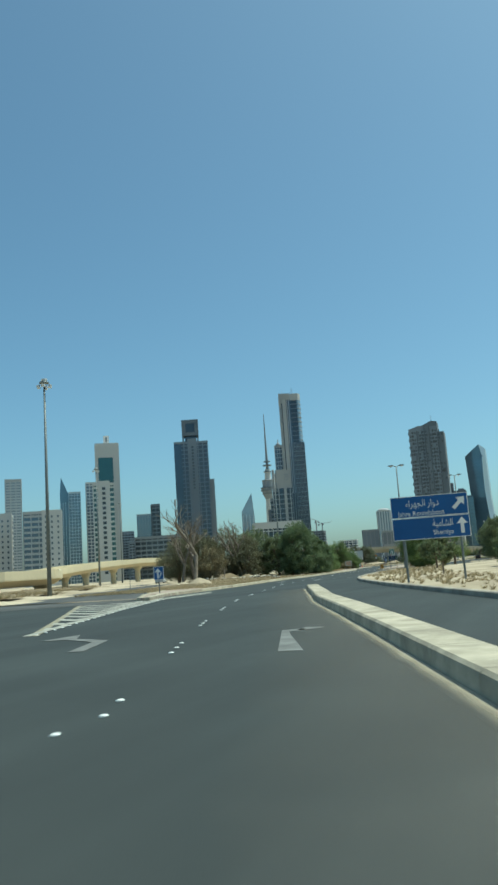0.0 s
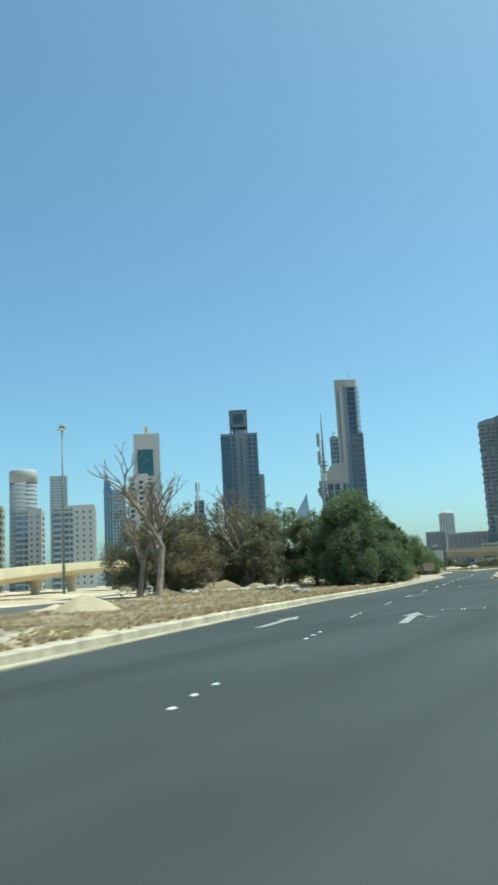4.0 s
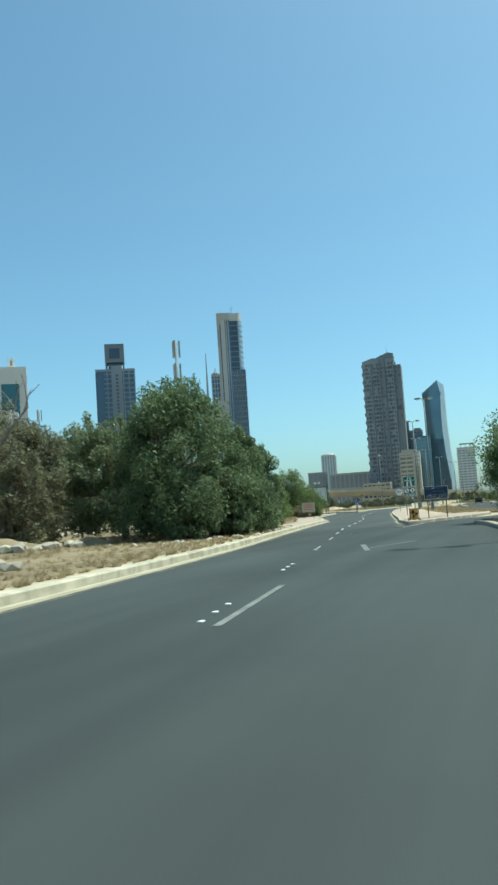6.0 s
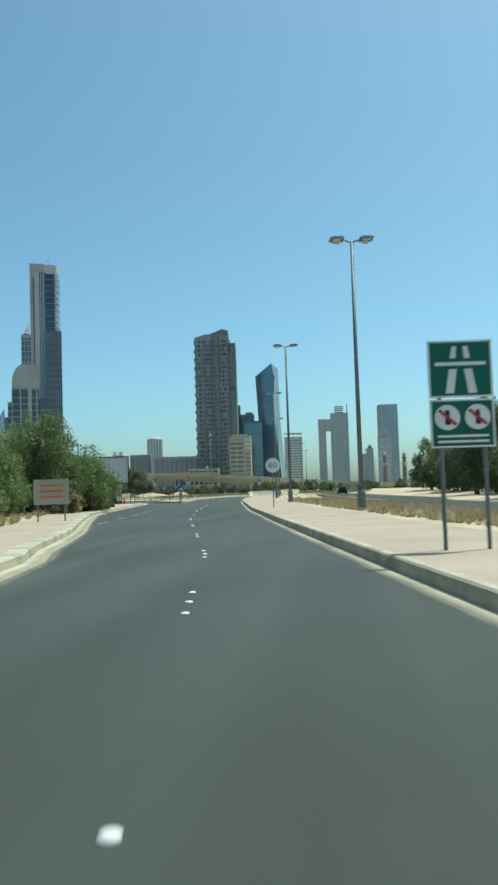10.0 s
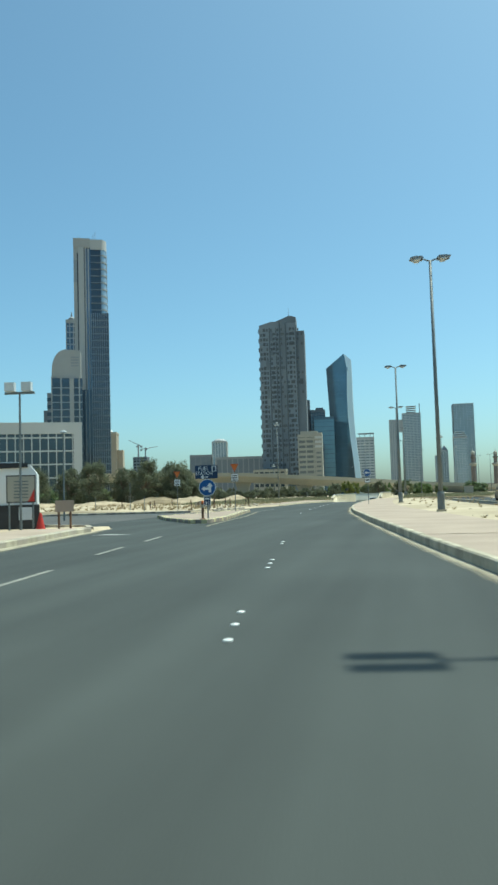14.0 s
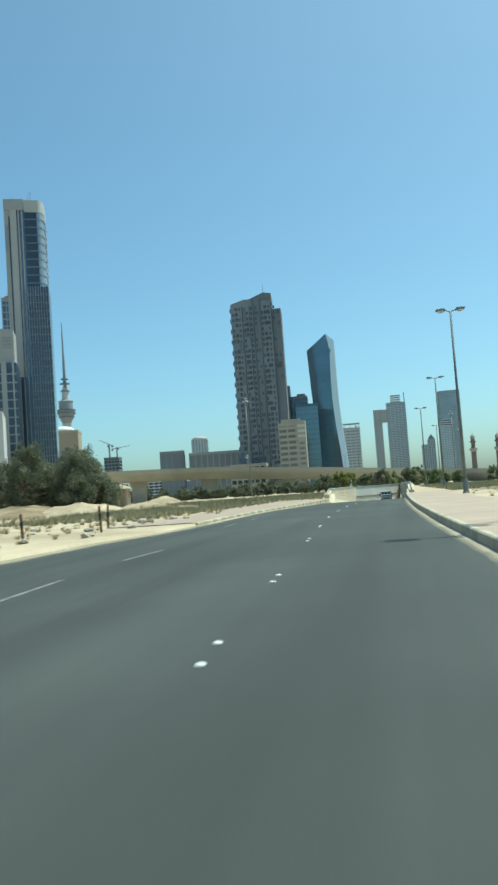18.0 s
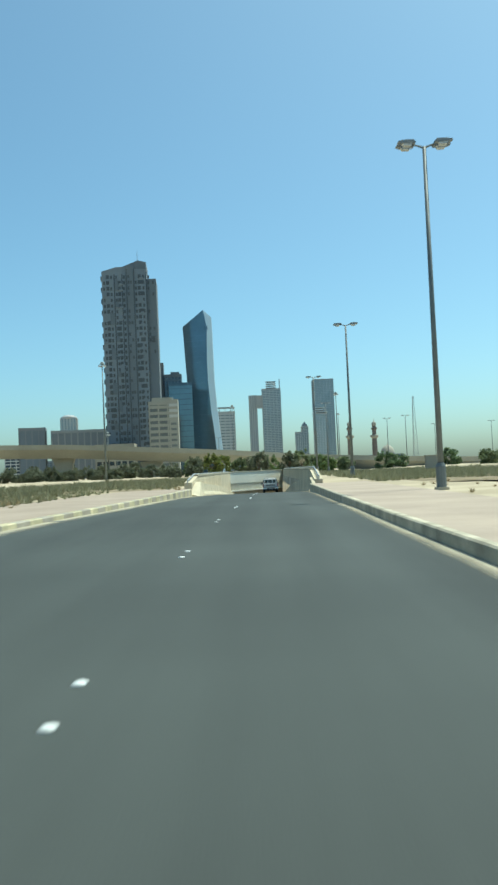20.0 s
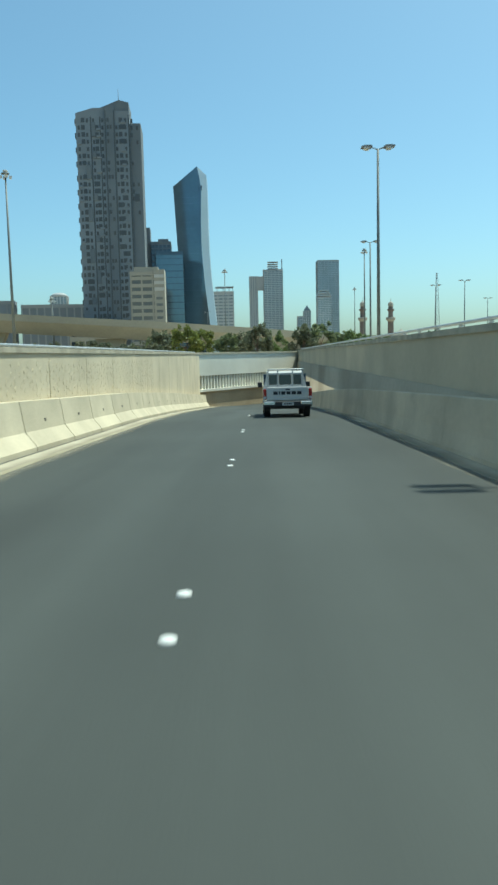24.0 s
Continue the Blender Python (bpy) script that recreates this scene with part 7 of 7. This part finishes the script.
def station():
    """What shows of the fuel station: a tank wagon, a booth, a poster panel, lamps."""
    own = thing("tank_wagon", "long white tank wagon parked at the fuel station", "tank wagon", (86.0, 333.0, 0.15), 8)
    bm = bmesh.new()
    n = 20
    rings = []
    for y, r in ((-5.2, 0.5), (-5.0, 1.0), (5.0, 1.0), (5.2, 0.5)):
        rings.append([bm.verts.new((y, 1.15 * r * math.cos(k * math.tau / n), 1.9 + 0.9 * r * math.sin(k * math.tau / n))) for k in range(n)])
    for a, b in zip(rings, rings[1:]):
        for k in range(n):
            bm.faces.new((a[k], a[(k + 1) % n], b[(k + 1) % n], b[k]))
    bm.faces.new(rings[0][::-1])
    bm.faces.new(rings[-1])
    part("tank", bm, WHITE, own, smooth=True)
    add_box(own, "chassis", -5.0, 5.4, -0.9, 0.9, 0.75, 1.0, DARK)
    add_box(own, "side_band", -4.8, 4.8, -1.17, -1.12, 1.75, 1.95, T_GREY)
    bm = bmesh.new()
    rod(bm, (0, -1.0, 0), (0, -0.7, 0), 0.48, n=18)
    rod(bm, (0, 0.7, 0), (0, 1.0, 0), 0.48, n=18)
    me = mesh_of("wheel", bm, RUBBER)
    for u in (-4.0, -2.9, 3.2, 4.4):
        put("wheel", me, own, (u, 0, 0.48))
    add_box(own, "rear_fence", -6, -5.6, -1.3, -1.2, 0.0, 1.2, T_GREY)
    own = thing("kiosk", "white booth with a black arched frame and dark base", "kiosk", (102.8, 312.2, 0.12), 24)
    bm = bmesh.new()
    prism(bm, [(-1.5, 0), (1.4, 0), (1.4, 2.5), (1.1, 2.9), (0.6, 3.05), (-1.5, 3.05)], 0, 2.2, axis="y")
    part("shell", bm, WHITE, own)
    bm = bmesh.new()
    prism(bm, [(-0.75, 0), (-0.45, 0), (-0.45, 2.6), (-0.3, 2.75), (1.0, 2.8), (1.0, 3.0), (-0.5, 3.0), (-0.75, 2.75)], -0.12, 0, axis="y")
    part("arch_frame", bm, BLACK, own)
    add_box(own, "dark_base", -1.45, 1.5, -0.10, 0.0, 0, 1.1, DARK)
    add_box(own, "window", -1.35, -0.8, -0.06, 0.0, 1.2, 2.6, G_CAR)
    own = thing("poster_panel", "framed poster panel with a pale notice and red stripe", "poster", (104.1, 311.2, 0.12), 24)
    board(own, "sheet", -0.62, 0.62, 1.2, 2.4, T_CREAM, DARK, rim=0.05)
    for k in range(6):
        flat(own, "text_bar", [[(-0.3, 1.4 + k * 0.14), (0.3, 1.4 + k * 0.14), (0.3, 1.45 + k * 0.14), (-0.3, 1.45 + k * 0.14)]], POLE)
    flat(own, "red_corner", [[(0.3, 1.25), (0.56, 1.25), (0.56, 1.8)]], SIGN_RED)
    board(own, "lower_notice", -0.1, 0.45, 0.45, 1.0, LAMP_GLASS)
    post(own, -0.5, -0.3, 2.3, 0.04)
    post(own, 0.5, -0.3, 2.3, 0.04)
    own = thing("traffic_cone", "large dusty red traffic cone", "traffic cone", (104.85, 311.5, 0.12))
    bm = bmesh.new()
    lathe(bm, [(0.26, 0), (0.26, 0.04), (0.2, 0.05), (0.045, 0.72), (0.03, 0.74)], 14)
    part("body", bm, SIGN_RED, own)
    for x, y, h, kind in ((104.5, 310.4, 5.9, 2), (97.7, 329.6, 5.8, 1)):
        own = thing("yard_lamp", "slim yard lamp post with floodlights", "lamp post", (x, y, 0.15), 8)
        bm = bmesh.new()
        rod(bm, (0, 0, -0.3), (0, 0, h), 0.06, 0.045, 8)
        part("post", bm, POLE, own)
        if kind == 2:
            add_box(own, "crossbar", -0.65, 0.65, -0.04, 0.04, h - 0.1, h, POLE)
            for u in (-0.6, 0.12):
                add_box(own, "floodlight", u, u + 0.42, -0.2, 0.08, h + 0.02, h + 0.40, LAMP_GLASS)
        else:
            bm = bmesh.new()
            bmesh.ops.create_icosphere(bm, subdivisions=2, radius=0.17, matrix=pose(0, 0, h + 0.1) @ Matrix.Diagonal((1.5, 1, 0.7, 1)))
            part("head", bm, LAMP_GLASS, own)
    own = thing("low_sign", "low pinkish board on two stumps", "signboard", (105.75, 312.0, 0.12), 22)
    board(own, "panel", -0.40, 0.40, 0.75, 1.25, PAVER)
    for x in (-0.25, 0.25):
        post(own, x, -0.3, 1.2, 0.05, material=RUST)
    rnd = random.Random(4)
    for k in range(4):
        own = thing("parked_car", "dusty parked car at the station fence", "car", (78 + k * 2.6, 335.5 + rnd.uniform(-1, 1), 0.12), 4 + rnd.uniform(-8, 8))
        m = rnd.choice((CAR_WHITE, CAR_BLACK, CAR_SILVER))
        bm = bmesh.new()
        prism(bm, [(-2.2, 0.3), (2.2, 0.3), (2.25, 0.75), (1.4, 0.9), (0.7, 1.4), (-1.1, 1.42), (-1.9, 0.95), (-2.25, 0.85)], -0.85, 0.85, axis="x", m=pose(0, 0, 0))
        part("body", bm, m, own)
        for e in (-1, 1):
            add_box(own, "side_glass", e * 0.84, e * 0.87, -1.0, 0.8, 0.95, 1.3, G_CAR)
        bm = bmesh.new()
        rod(bm, (-0.88, 0, 0), (-0.7, 0, 0), 0.32, n=14)
        rod(bm, (0.7, 0, 0), (0.88, 0, 0), 0.32, n=14)
        me = mesh_of("wheel_pair", bm, RUBBER)
        for v in (-1.35, 1.35):
            put("wheel_pair", me, own, (0, v, 0.32))


station()


# ---- the pickup ahead ----
def pickup():
    own = thing("pickup_truck", "dusty white pickup truck, bars behind its cab, driving ahead", "pickup truck", (112.84, 459.6, road_z(459.6)), 0.8)
    own.rotation_euler[0] = math.atan2(road_z(464) - road_z(459.6), 4.4)
    def bx(name, *a, material=CAR_WHITE, parent=None, label=""):
        bm = bmesh.new()
        bbox(bm, *a)
        bmesh.ops.bevel(bm, geom=bm.edges[:], offset=0.015, segments=1, affect="EDGES")
        return part(name, bm, material, parent or own, label)
    for e in (-1, 1):
        bx("bed_side", *(sorted((e * 0.84, e * 0.78))), 0.06, 2.0, 0.55, 1.06)
    bx("bed_floor", -0.78, 0.78, 0.06, 2.0, 0.55, 0.62)
    gate = bx("tailgate", -0.73, 0.73, 0.0, 0.06, 0.60, 1.06)
    for k, (u, w) in enumerate(((-0.50, 0.15), (-0.31, 0.05), (-0.22, 0.14), (-0.04, 0.14), (0.14, 0.15), (0.33, 0.15))):
        bm = bmesh.new()
        bbox(bm, u, u + w, -0.006, 0.0, 0.80, 0.91)
        part("maker_mark", bm, BLACK, gate)
    bx("handle", -0.08, 0.08, -0.015, 0.0, 0.95, 1.0, material=DARK, parent=gate)
    for e in (-1, 1):
        lampb = bx("tail_lamp", *(sorted((e * 0.85, e * 0.74))), -0.02, 0.07, 0.64, 1.0, material=TAIL_RED)
        bm = bmesh.new()
        bbox(bm, *(sorted((e * 0.84, e * 0.75))), -0.026, -0.02, 0.66, 0.74)
        part("reverse_lens", bm, LAMP_GLASS, lampb)
    bump = bx("bumper", -0.84, 0.84, -0.14, 0.02, 0.38, 0.56, material=DARK)
    for e in (-1, 1):
        bx("bumper_corner", *(sorted((e * 0.85, e * 0.45))), -0.16, 0.0, 0.44, 0.56, material=CHROME)
    plate = bx("number_plate", -0.2, 0.2, -0.155, -0.142, 0.42, 0.53, material=LAMP_GLASS)
    bm = bmesh.new()
    bbox(bm, -0.15, 0.15, -0.159, -0.155, 0.455, 0.495)
    part("plate_bar", bm, BLACK, plate)
    bx("undertray", -0.6, 0.6, 0.1, 4.6, 0.30, 0.56, material=DARK)
    bm = bmesh.new()
    prism(bm, [(2.0, 0.55), (3.35, 0.55), (4.9, 0.6), (4.9, 0.95), (3.75, 1.06), (3.3, 1.60), (3.0, 1.68), (2.2, 1.68), (2.04, 1.60), (2.0, 1.06)], -0.80, 0.80, axis="x")
    for v in bm.verts:
        if v.co.z > 1.1:
            v.co.x *= 0.84
    part("cab", bm, CAR_WHITE, own)
    for u0, u1 in ((-0.60, -0.26), (-0.22, 0.22), (0.26, 0.60)):
        bx("rear_window", u0, u1, 1.985, 2.03, 1.16, 1.54, material=G_CAR)
    for e in (-1, 1):
        bm = bmesh.new()
        prism(bm, [(2.25, 1.12), (3.35, 1.12), (3.1, 1.56), (2.3, 1.56)], e * 0.70, e * 0.80, axis="x")
        part("side_window", bm, G_CAR, own)
        bx("wing_mirror", *(sorted((e * 0.84, e * 1.02))), 3.3, 3.4, 1.08, 1.28, material=DARK)
        bx("bed_rail_bar", *(sorted((e * 0.30, e * 0.25))), 1.86, 1.91, 1.06, 1.72, material=STEEL)
        bx("bed_rail_bar", *(sorted((e * 0.66, e * 0.61))), 1.86, 1.91, 1.06, 1.70, material=STEEL)
    bx("bed_rail_top", -0.66, 0.66, 1.86, 1.91, 1.70, 1.75, material=STEEL)
    bm = bmesh.new()
    for u in (-0.82, 0.60):
        rod(bm, (u, 0, 0), (u + 0.22, 0, 0), 0.335, n=20)
    tyre = mesh_of("tyre_pair", bm, RUBBER)
    bm = bmesh.new()
    for u in (-0.825, 0.825):
        rod(bm, (u - 0.005, 0, 0), (u + 0.005, 0, 0), 0.19, n=16)
    rim = mesh_of("rim_pair", bm, STEEL)
    for v in (0.95, 3.85):
        axle = put("wheel_pair", tyre, own, (0, v, 0.335))
        put("rim", rim, axle)
    bm = bmesh.new()
    bmesh.ops.create_icosphere(bm, subdivisions=2, radius=0.13, matrix=pose(0, 0.55, 0.42) @ Matrix.Diagonal((2.2, 1.2, 1, 1)))
    part("spare_wheel", bm, RUBBER, own)


pickup()


def far_car(x, y, r, m, label):
    own = thing("car", label, "car", (x, y, 0.02), r)
    bm = bmesh.new()
    prism(bm, [(-2.1, 0.28), (2.2, 0.28), (2.25, 0.8), (1.3, 0.95), (0.6, 1.5), (-1.6, 1.52), (-2.15, 1.0)], -0.86, 0.86, axis="x")
    part("body", bm, m, own)
    bm = bmesh.new()
    bbox(bm, -0.7, 0.7, -2.06, -1.8, 1.02, 1.42)
    part("rear_window", bm, G_CAR, own)
    for e in (-1, 1):
        add_box(own, "tail_lamp", e * 0.7 - 0.12, e * 0.7 + 0.12, -2.2, -2.05, 0.75, 0.95, TAIL_RED)
        add_box(own, "side_glass", e * 0.85, e * 0.875, -1.3, 0.7, 1.0, 1.38, G_CAR)
    bm = bmesh.new()
    for u in (-0.88, 0.68):
        rod(bm, (u, 0, 0), (u + 0.2, 0, 0), 0.33, n=16)
    me = mesh_of("wheel_pair", bm, RUBBER)
    for v in (-1.3, 1.35):
        put("wheel_pair", me, own, (0, v, 0.33))


far_car(131.4, 372, 3, CAR_BLACK, "black car driving away on the slip road")
far_car(84, 226, 200, CAR_WHITE, "white van coming along the far road")
cab = thing("utility_cabinet", "tan roadside utility cabinet on the sand", "cabinet", (135.5, 480, 0.1))
add_box(cab, "body", -1.05, 1.05, 0, 1.2, -0.2, 2.0, T_CREAM)
add_box(cab, "lid", -1.12, 1.12, -0.06, 1.26, 2.0, 2.15, KERB)


# ---- waste ground ----
def mound(x, y, r, h, material, label, seed, name="sand_mound", category="sand mound"):
    rn = 22
    verts, faces = [], []
    for i in range(7):
        k = i / 6
        for j in range(rn):
            a = j * math.tau / rn
            rr = r * k * (1 + 0.25 * noise.noise((math.cos(a) * 1.5 + seed, math.sin(a) * 1.5, 0)))
            px, py_ = rr * math.cos(a), rr * math.sin(a)
            z = h * (1 - k * k) ** 1.3 * (1 + 0.30 * noise.noise((px * 0.9 + seed, py_ * 0.9, 1))) - 0.25 * k
            verts.append((px, py_, z))
    for i in range(6):
        for j in range(rn):
            faces.append((i * rn + j, i * rn + (j + 1) % rn, (i + 1) * rn + (j + 1) % rn, (i + 1) * rn + j))
    me = bpy.data.meshes.new(name)
    me.from_pydata(verts, [], faces)
    me.materials.append(material)
    for p in me.polygons:
        p.use_smooth = True
    return thing(name, label, category, (x, y, 0.12), seed * 20, me=me)


mound(127.0, 159.2, 2.1, 0.85, SAND, "mound of pale sand on the verge", 1)
mound(124.2, 160.6, 1.5, 0.45, SAND, "low mound of sand on the verge", 2)
for i, (x, y, r, h) in enumerate(((83, 416, 7.5, 1.35), (75, 420, 8, 1.45), (89, 418, 5, 1.0), (66, 414, 9, 1.0), (94, 414, 4, 0.5), (57, 408, 8, 1.0), (88, 428, 4, 1.5), (79, 412, 4, 0.9), (71, 411, 4, 0.8))):
    mound(x, y, r, h, (SOIL, DIRT, SOIL)[i % 3], "broad low mound of dumped brown sand", 3 + i)
for i, (x, y, r, h) in enumerate(((115.5, 191.5, 3.4, 1.0), (119.0, 192.0, 2.6, 0.7), (112.0, 188.0, 2.6, 0.6), (121.5, 195.5, 2.0, 0.5))):
    mound(x, y, r, h, DIRT, "mound of dirt and broken rubble under the trees", 20 + i, "rubble_mound", "rubble")


def rubble(x0, x1, y0, y1, n, s0, s1, label, seed):
    own = thing("rubble", label, "rubble", group="rubble on the verge")
    rn = random.Random(seed)
    protos = []
    for k in range(4):
        bm = bmesh.new()
        bmesh.ops.create_icosphere(bm, subdivisions=1, radius=1.0)
        for v in bm.verts:
            v.co = Vector((v.co.x * 1.2, v.co.y, v.co.z * 0.55)) + 0.3 * noise.noise_vector(v.co * 1.7 + Vector((k * 5, 0, 0)))
        protos.append(mesh_of("stone", bm, KERB if k % 2 else KERB_GREY))
    for i in range(n):
        x, y, s = rn.uniform(x0, x1), rn.uniform(y0, y1), rn.uniform(s0, s1)
        if 124 < y < 310:
            x = min(x, lerp(MAIN_LEFT, y) - 0.75)
        put("stone", protos[i % 4], own, (x, y, 0.14 + s * 0.3 + 0.25 * rn.random() * (s1 > 0.25)), rn.uniform(0, 360), rx=rn.uniform(-20, 20), scale=(s, s, s))
    return own


rubble(112.5, 122.5, 187.5, 194, 120, 0.1, 0.42, "pale broken stones heaped under the trees", 1)
rubble(124, 129.5, 190, 214, 110, 0.05, 0.2, "pale broken stones along the verge", 2)
rubble(128.6, 129.6, 177.4, 178.4, 3, 0.2, 0.38, "pale stone slab lying on the verge", 3)
rubble(96, 103, 352, 392, 60, 0.05, 0.22, "scattered stones on the waste ground", 4)
rubble(100.3, 102.2, 380.6, 381.8, 3, 0.16, 0.3, "brown broken slabs lying on the sand", 7)
rubble(123.4, 126.2, 312, 410, 50, 0.03, 0.1, "scattered stones beside the footway", 5)


# a small cream gatehouse behind the mounds
gate = thing("gatehouse", "small cream gatehouse with arched openings and hipped roof", "gatehouse", (71, 461, 0.1), 10)
for u in (-1.5, -0.2, 1.2):
    add_box(gate, "pillar", u, u + 0.32, -0.02, 0.34, -0.2, 3.1, T_CREAM)
    add_box(gate, "pillar", u, u + 0.32, 2.3, 2.64, -0.2, 3.1, T_CREAM)
add_box(gate, "back_wall", -1.5, 1.5, 1.4, 1.6, -0.2, 3.0, WALL_BROWN)
add_box(gate, "lintel", -1.55, 1.57, -0.05, 2.68, 3.0, 3.3, T_CREAM)
bm = bmesh.new()
low4 = [bm.verts.new((u, v, 3.3)) for u, v in ((-1.95, -0.45), (1.95, -0.45), (1.95, 3.1), (-1.95, 3.1))]
top = bm.verts.new((0, 1.3, 4.25))
bm.faces.new(low4[::-1])
for k in range(4):
    bm.faces.new((low4[k], low4[(k + 1) % 4], top))
part("hipped_roof", bm, WALL_BROWN, gate)


# brown earth under the dry grass
def earth(label, left, right, ys, z):
    verts, faces = [], []
    for i, y in enumerate(ys):
        for k in range(7):
            x = left(y) + (right(y) - left(y)) * k / 6
            edge = 0.0 if k in (0, 6) else 1.0
            verts.append((x + (0.5 * noise.noise((y * 0.3, k, 1)) if k == 0 else 0), y, max(bump_height(x, y), 0.1) + z * edge - 0.03 * (1 - edge)))
        if i:
            a = (i - 1) * 7
            faces += [(a + k, a + k + 1, a + k + 8, a + k + 7) for k in range(6)]
    me = bpy.data.meshes.new("verge_earth")
    me.from_pydata(verts, [], faces)
    me.materials.append(DIRT)
    for p in me.polygons:
        p.use_smooth = True
    return thing("verge_earth", label, "verge", kind="structure", me=me)


earth("brown dry earth of the verge", lambda y: lerp(MAIN_LEFT, y) - 17, lambda y: lerp(MAIN_LEFT, y) - 0.42, steps(150, 236), 0.07)
earth("brown dry verge before the viaduct", lambda y: lerp([(b, a) for a, b in WEST_LINE], y) - 26, lambda y: lerp([(b, a) for a, b in WEST_LINE], y) - 7.4, steps(116, 200), 0.06)
earth("brown dry earth beyond the footway", lambda y: lerp(MAIN_RIGHT, y) + 5.0, lambda y: lerp([(b, a) for a, b in SLIP_LINE], y) - 5.6, steps(228, 300), 0.05)
earth("brown scrubby earth beside the underpass", lambda y: 120.5, lambda y: 138, steps(415, 520), 0.05)
earth("brown scrubby earth beside the underpass", lambda y: 84, lambda y: lerp(LATE_LEFT, y) - 4.4 - min(1.6, max(0.0, (y - 390) * 0.09)) if y < 428 else 105.8, steps(398, 520), 0.05)


def grass(label, spots, n, h, seed, material=None, tuft=26):
    """Dry grass in tufts of thin bent blades."""
    rn = np.random.default_rng(seed)
    verts, faces = [], []
    for i in range(n):
        x, y = spots(rn)
        z = max(bump_height(x, y), 0.1) - 0.02
        hh = h * (0.5 + rn.random())
        for k in range(tuft):
            a, r = rn.random() * math.tau, rn.random() * hh * 0.75
            bx, by = x + 0.35 * r * math.cos(a), y + 0.35 * r * math.sin(a)
            tx, ty, tz = x + (r + 0.1) * math.cos(a + 0.4), y + (r + 0.1) * math.sin(a + 0.4), z + hh * (0.4 + 0.7 * rn.random())
            w = 0.012 + 0.02 * rn.random()
            ox, oy = -math.sin(a) * w, math.cos(a) * w
            b = len(verts)
            verts += [(bx - ox, by - oy, z), (bx + ox, by + oy, z), (tx, ty, tz)]
            faces.append((b, b + 1, b + 2))
    me = bpy.data.meshes.new("dry_grass")
    me.from_pydata(verts, [], faces)
    me.materials.append(material or GRASS_DRY)
    return thing("dry_grass", label, "grass", kind="stuff", me=me)


def between(left, right, y0, y1):
    def f(rn):
        y = y0 + (y1 - y0) * rn.random()
        return left(y) + (right(y) - left(y)) * rn.random(), y
    return f


grass("dry straw-coloured grass along the verge", between(lambda y: lerp(MAIN_LEFT, y) - 14, lambda y: lerp(MAIN_LEFT, y) - 0.8, 136, 215), 6500, 0.16, 1)
grass("dry straw-coloured grass in the waste strip", between(lambda y: lerp(MAIN_LEFT, y) - 12, lambda y: lerp(MAIN_LEFT, y) - 3, 214, 290), 900, 0.3, 2)
grass("dry straw-coloured grass beyond the footway", between(lambda y: lerp(MAIN_RIGHT, y) + 4.6, lambda y: lerp([(b, a) for a, b in SLIP_LINE], y) - 5.9, 228, 300), 1500, 0.27, 3)
grass("dry brown grass before the viaduct", between(lambda y: lerp([(b, a) for a, b in WEST_LINE], y) - 20, lambda y: lerp([(b, a) for a, b in WEST_LINE], y) - 7.6, 118, 190), 1500, 0.22, 12)
grass("dusty olive scrub on the waste ground", between(lambda y: 88, lambda y: lerp(LATE_LEFT, y) - 5.2, 384, 424), 900, 0.34, 13, SCRUB)
grass("dry tufts of grass on the sand", between(lambda y: lerp(MAIN_RIGHT, y) + 4.4, lambda y: lerp(MAIN_RIGHT, y) + 16, 300, 420), 150, 0.2, 4)
grass("dry scrub beside the underpass", between(lambda y: 120, lambda y: 139, 425, 520), 4200, 0.42, 5, SCRUB)
grass("dry scrub beside the underpass", between(lambda y: 86, lambda y: lerp(LATE_LEFT, y) - (7.2 if y < 428 else 1.3), 400, 500), 2600, 0.42, 6, SCRUB)
grass("dry grass on the far waste ground", between(lambda y: 74, lambda y: 102, 352, 420), 700, 0.3, 7)
grass("dry weeds at the median end and slip road", between(lambda y: lerp(SLIP_RIGHT, y) + 0.8, lambda y: lerp(SLIP_RIGHT, y) + 8, 105, 198), 700, 0.2, 8)
grass("dry weeds at the barrier end", between(lambda y: 106.1, lambda y: 106.5, 424.5, 426.5), 5, 0.3, 9)


# bare dead trees
def dead_tree(label, x, y, h, seed, lean=0.0):
    own = thing("dead_tree", label, "tree", (x, y, 0.1), seed * 50)
    rn = random.Random(seed)
    bm = bmesh.new()
    def grow(p, d, length, r, depth):
        q = p + d * length
        rod(bm, p, q, r, r * 0.68, 6, False)
        if depth == 0:
            return
        for k in range(2 if depth < 4 else 3):
            nd = (d + Vector((rn.uniform(-0.8, 0.8), rn.uniform(-0.8, 0.8), rn.uniform(-0.25, 0.55)))).normalized()
            grow(p.lerp(q, rn.uniform(0.75, 1.0)), nd, length * rn.uniform(0.62, 0.8), r * 0.62, depth - 1)
    grow(Vector((0, 0, -0.3)), Vector((lean, 0, 1)).normalized(), h * 0.30, h * 0.022, 5)
    part("branchwork", bm, DEADWOOD, own)
    return own


dead_tree("bare grey dead tree with forked limbs", 109.5, 188.0, 12.5, 1, 0.15)
dead_tree("bare grey dead tree with forked limbs", 112.5, 186.5, 15.5, 2, 0.28)
dead_tree("bare grey dead tree among the bushes", 117.0, 194.5, 12.5, 3, 0.3)
dead_tree("bare grey dead tree among the bushes", 110.5, 190.5, 13.5, 5, 0.2)
dead_tree("fallen bare branches under the trees", 116.5, 190.0, 3.6, 4, 0.8)
